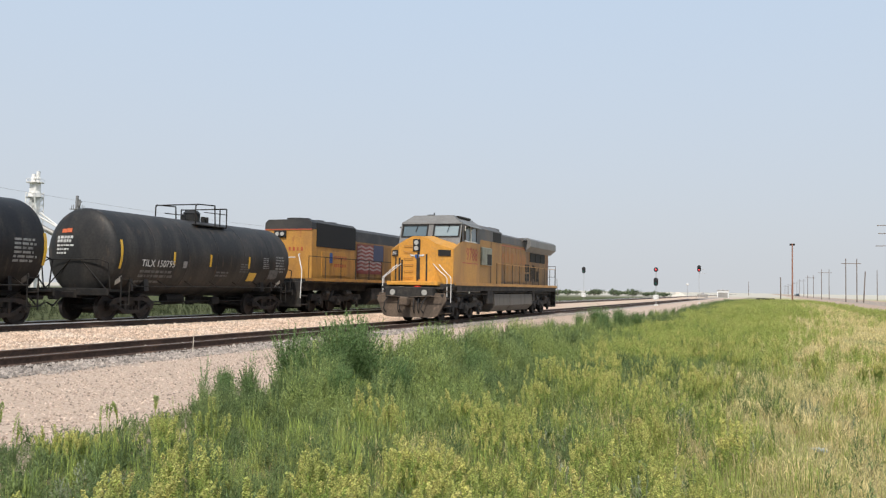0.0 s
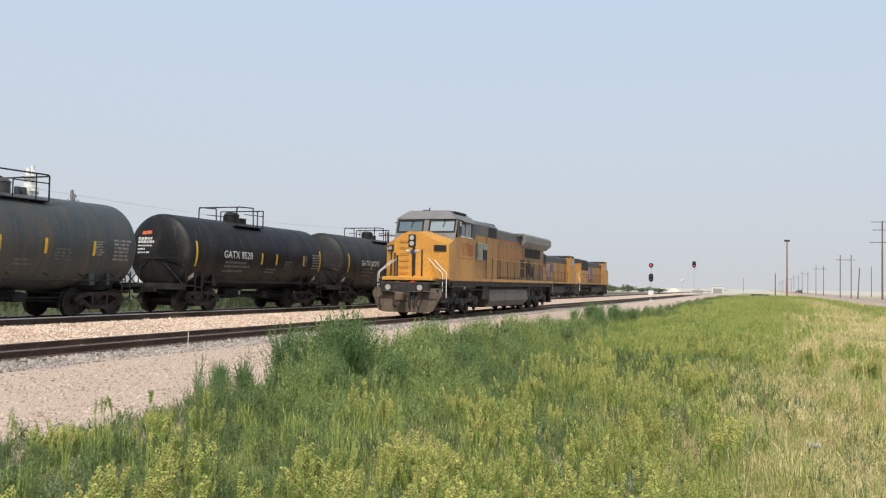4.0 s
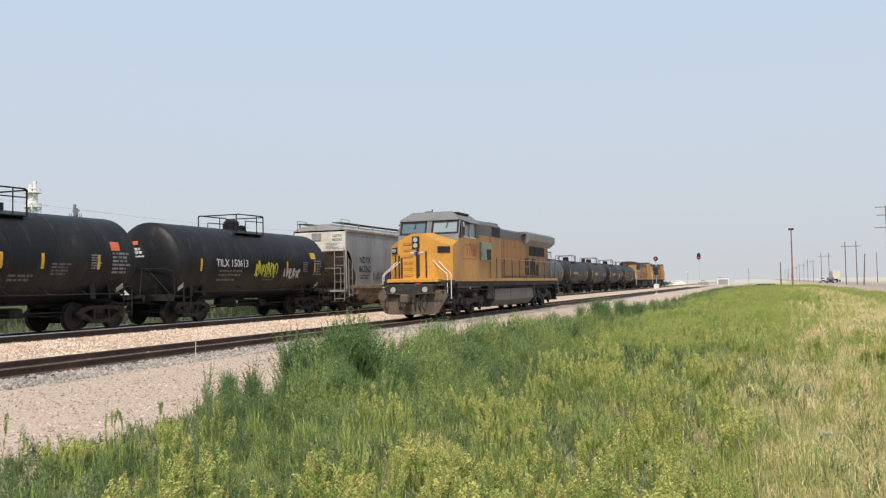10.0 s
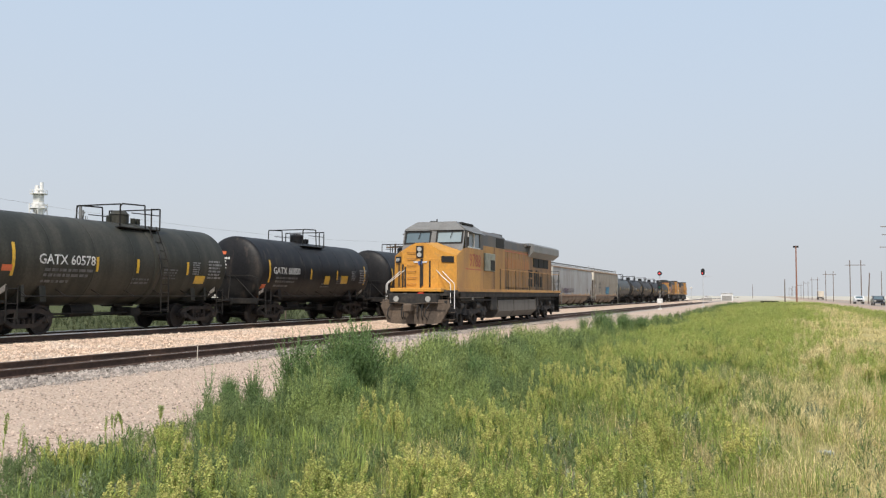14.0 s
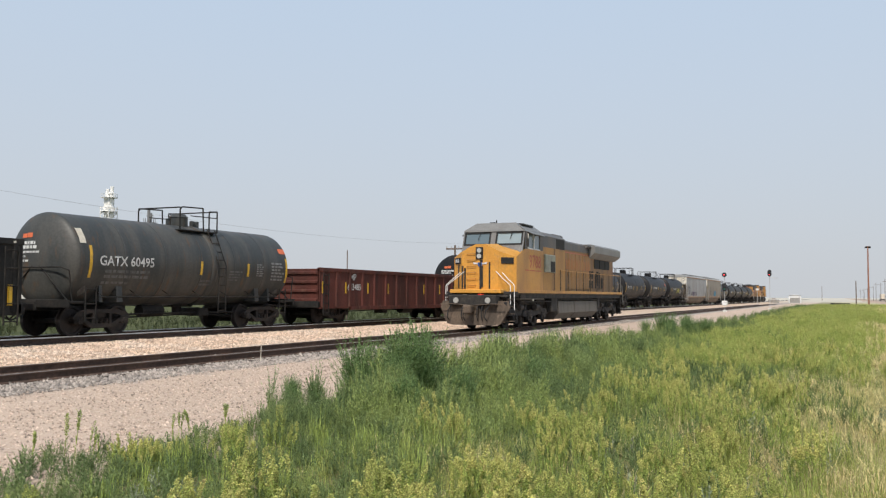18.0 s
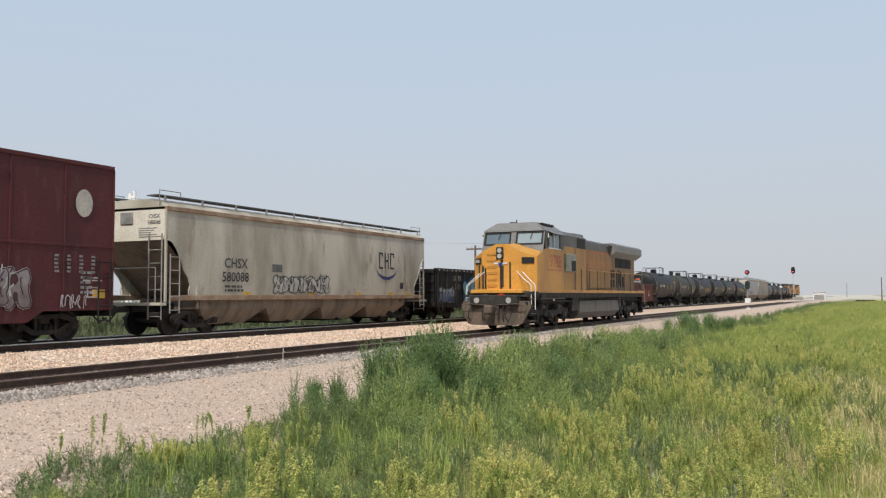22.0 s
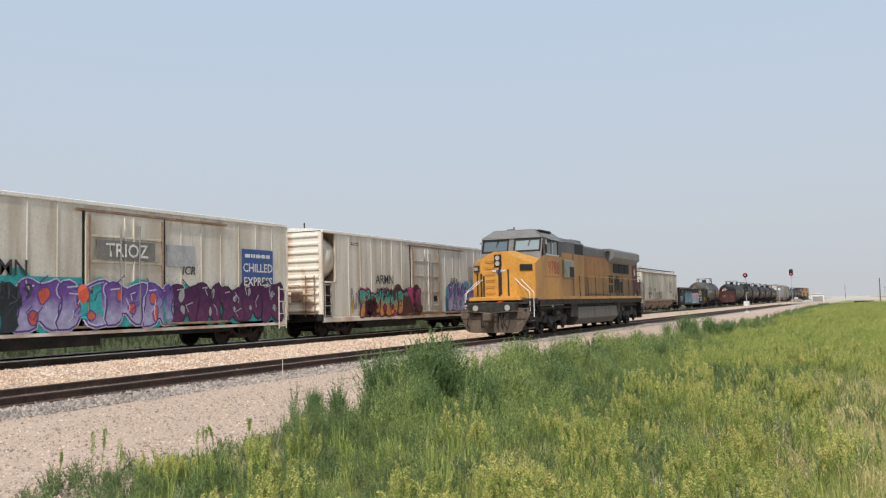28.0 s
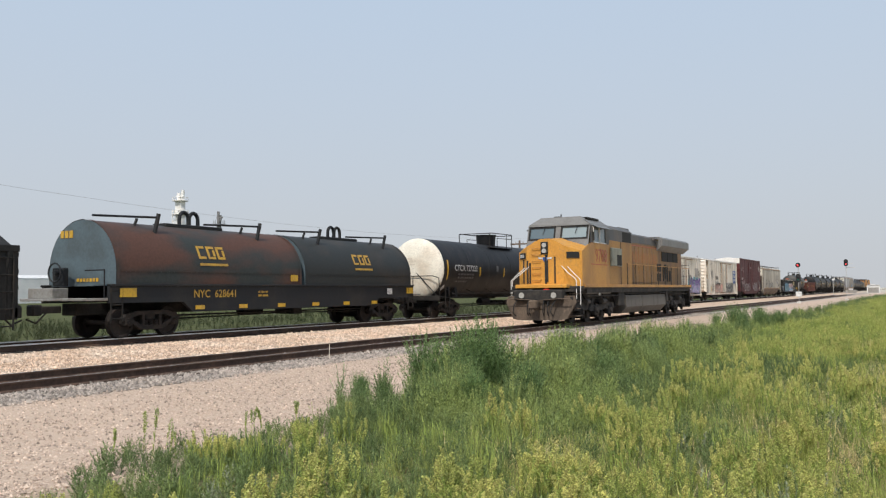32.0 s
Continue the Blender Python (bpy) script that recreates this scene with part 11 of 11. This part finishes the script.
# round the camera's stand and behind it
p = spots(4200, -7.5, 8.0, -9, 4.4)
p = p[(p[:, 0] > -5.8 + 0.3 * np.sin(p[:, 1] * 1.9)) & (np.hypot(p[:, 0], p[:, 1]) > 0.7)]
pick = p[:, 0] > -1.0 + 1.2 * wave(p, 0.8, 2)
strew("near_dry_grass", TUFTS, p[pick], 0.6 + 0.35 * wr.random(pick.sum()), STRAW, "dry straw-coloured grass where the viewer stands", 31)
strew("near_low_weeds", LOWS, p[~pick][::2], 0.25 + 0.2 * wr.random(len(p[~pick][::2])), FEATHER, "low green weeds where the viewer stands", 32)
# small things in the grass and beside the siding
bottle = thing("plastic_bottle", "crushed pale blue plastic bottle lying in the grass", "litter", pose(0.55, 10.0, 0.12, 8, 0, 115))
PLASTIC = surf("pale_blue_plastic", (0.42, 0.48, 0.52), 0.3, spec=0.5, fine=0.05)
part("body", M().lathe([(-0.07, 0.01), (-0.067, 0.025), (-0.03, 0.028), (-0.01, 0.018), (0.02, 0.026), (0.05, 0.022), (0.07, 0.012), (0.085, 0.012)], 12), PLASTIC, bottle)
part("cap", M().lathe([(0.084, 0.001), (0.084, 0.015), (0.1, 0.015), (0.1, 0.001)], 10), WHITEPAINT, bottle, "white cap")
solid("wooden_stake", M().box(-0.008, 0.008, -0.008, 0.008, 0, 0.42, 0.002), TRAILER, "thin pale wooden stake beside the siding rail", "stake", at=pose(-12.95, 17.4, 0.08, 2, 3, 0))

# ---- what moves ----
def motions():
    for vehicle, mid in TRAIN:
        walk(vehicle, [(t, pose(XF, mid + SPEED * t, RF)) for t in (0, 8, 16, 24, 32)])
    for radius, wheels in ROLLING.items():  # all wheels of one size share one rolling action
        walk(wheels[0], [(k / FPS, pose(0, 0, 0, -math.degrees(SPEED * k / FPS / radius))) for k in range(32 * FPS + 1)])
        keys = wheels[0].animation_data
        for w_ in wheels[1:]:
            w_.rotation_mode = "QUATERNION"
            w_.animation_data_create()
            w_.animation_data.action = keys.action
            w_.animation_data.action_slot = keys.action_slot
    for vehicle, x, y, v, turn in TRAFFIC:
        walk(vehicle, [(t, pose(x, y + v * t, -0.005 + 0.03, 0, 0, turn)) for t in (0, 8, 16, 24, 32)])


motions()
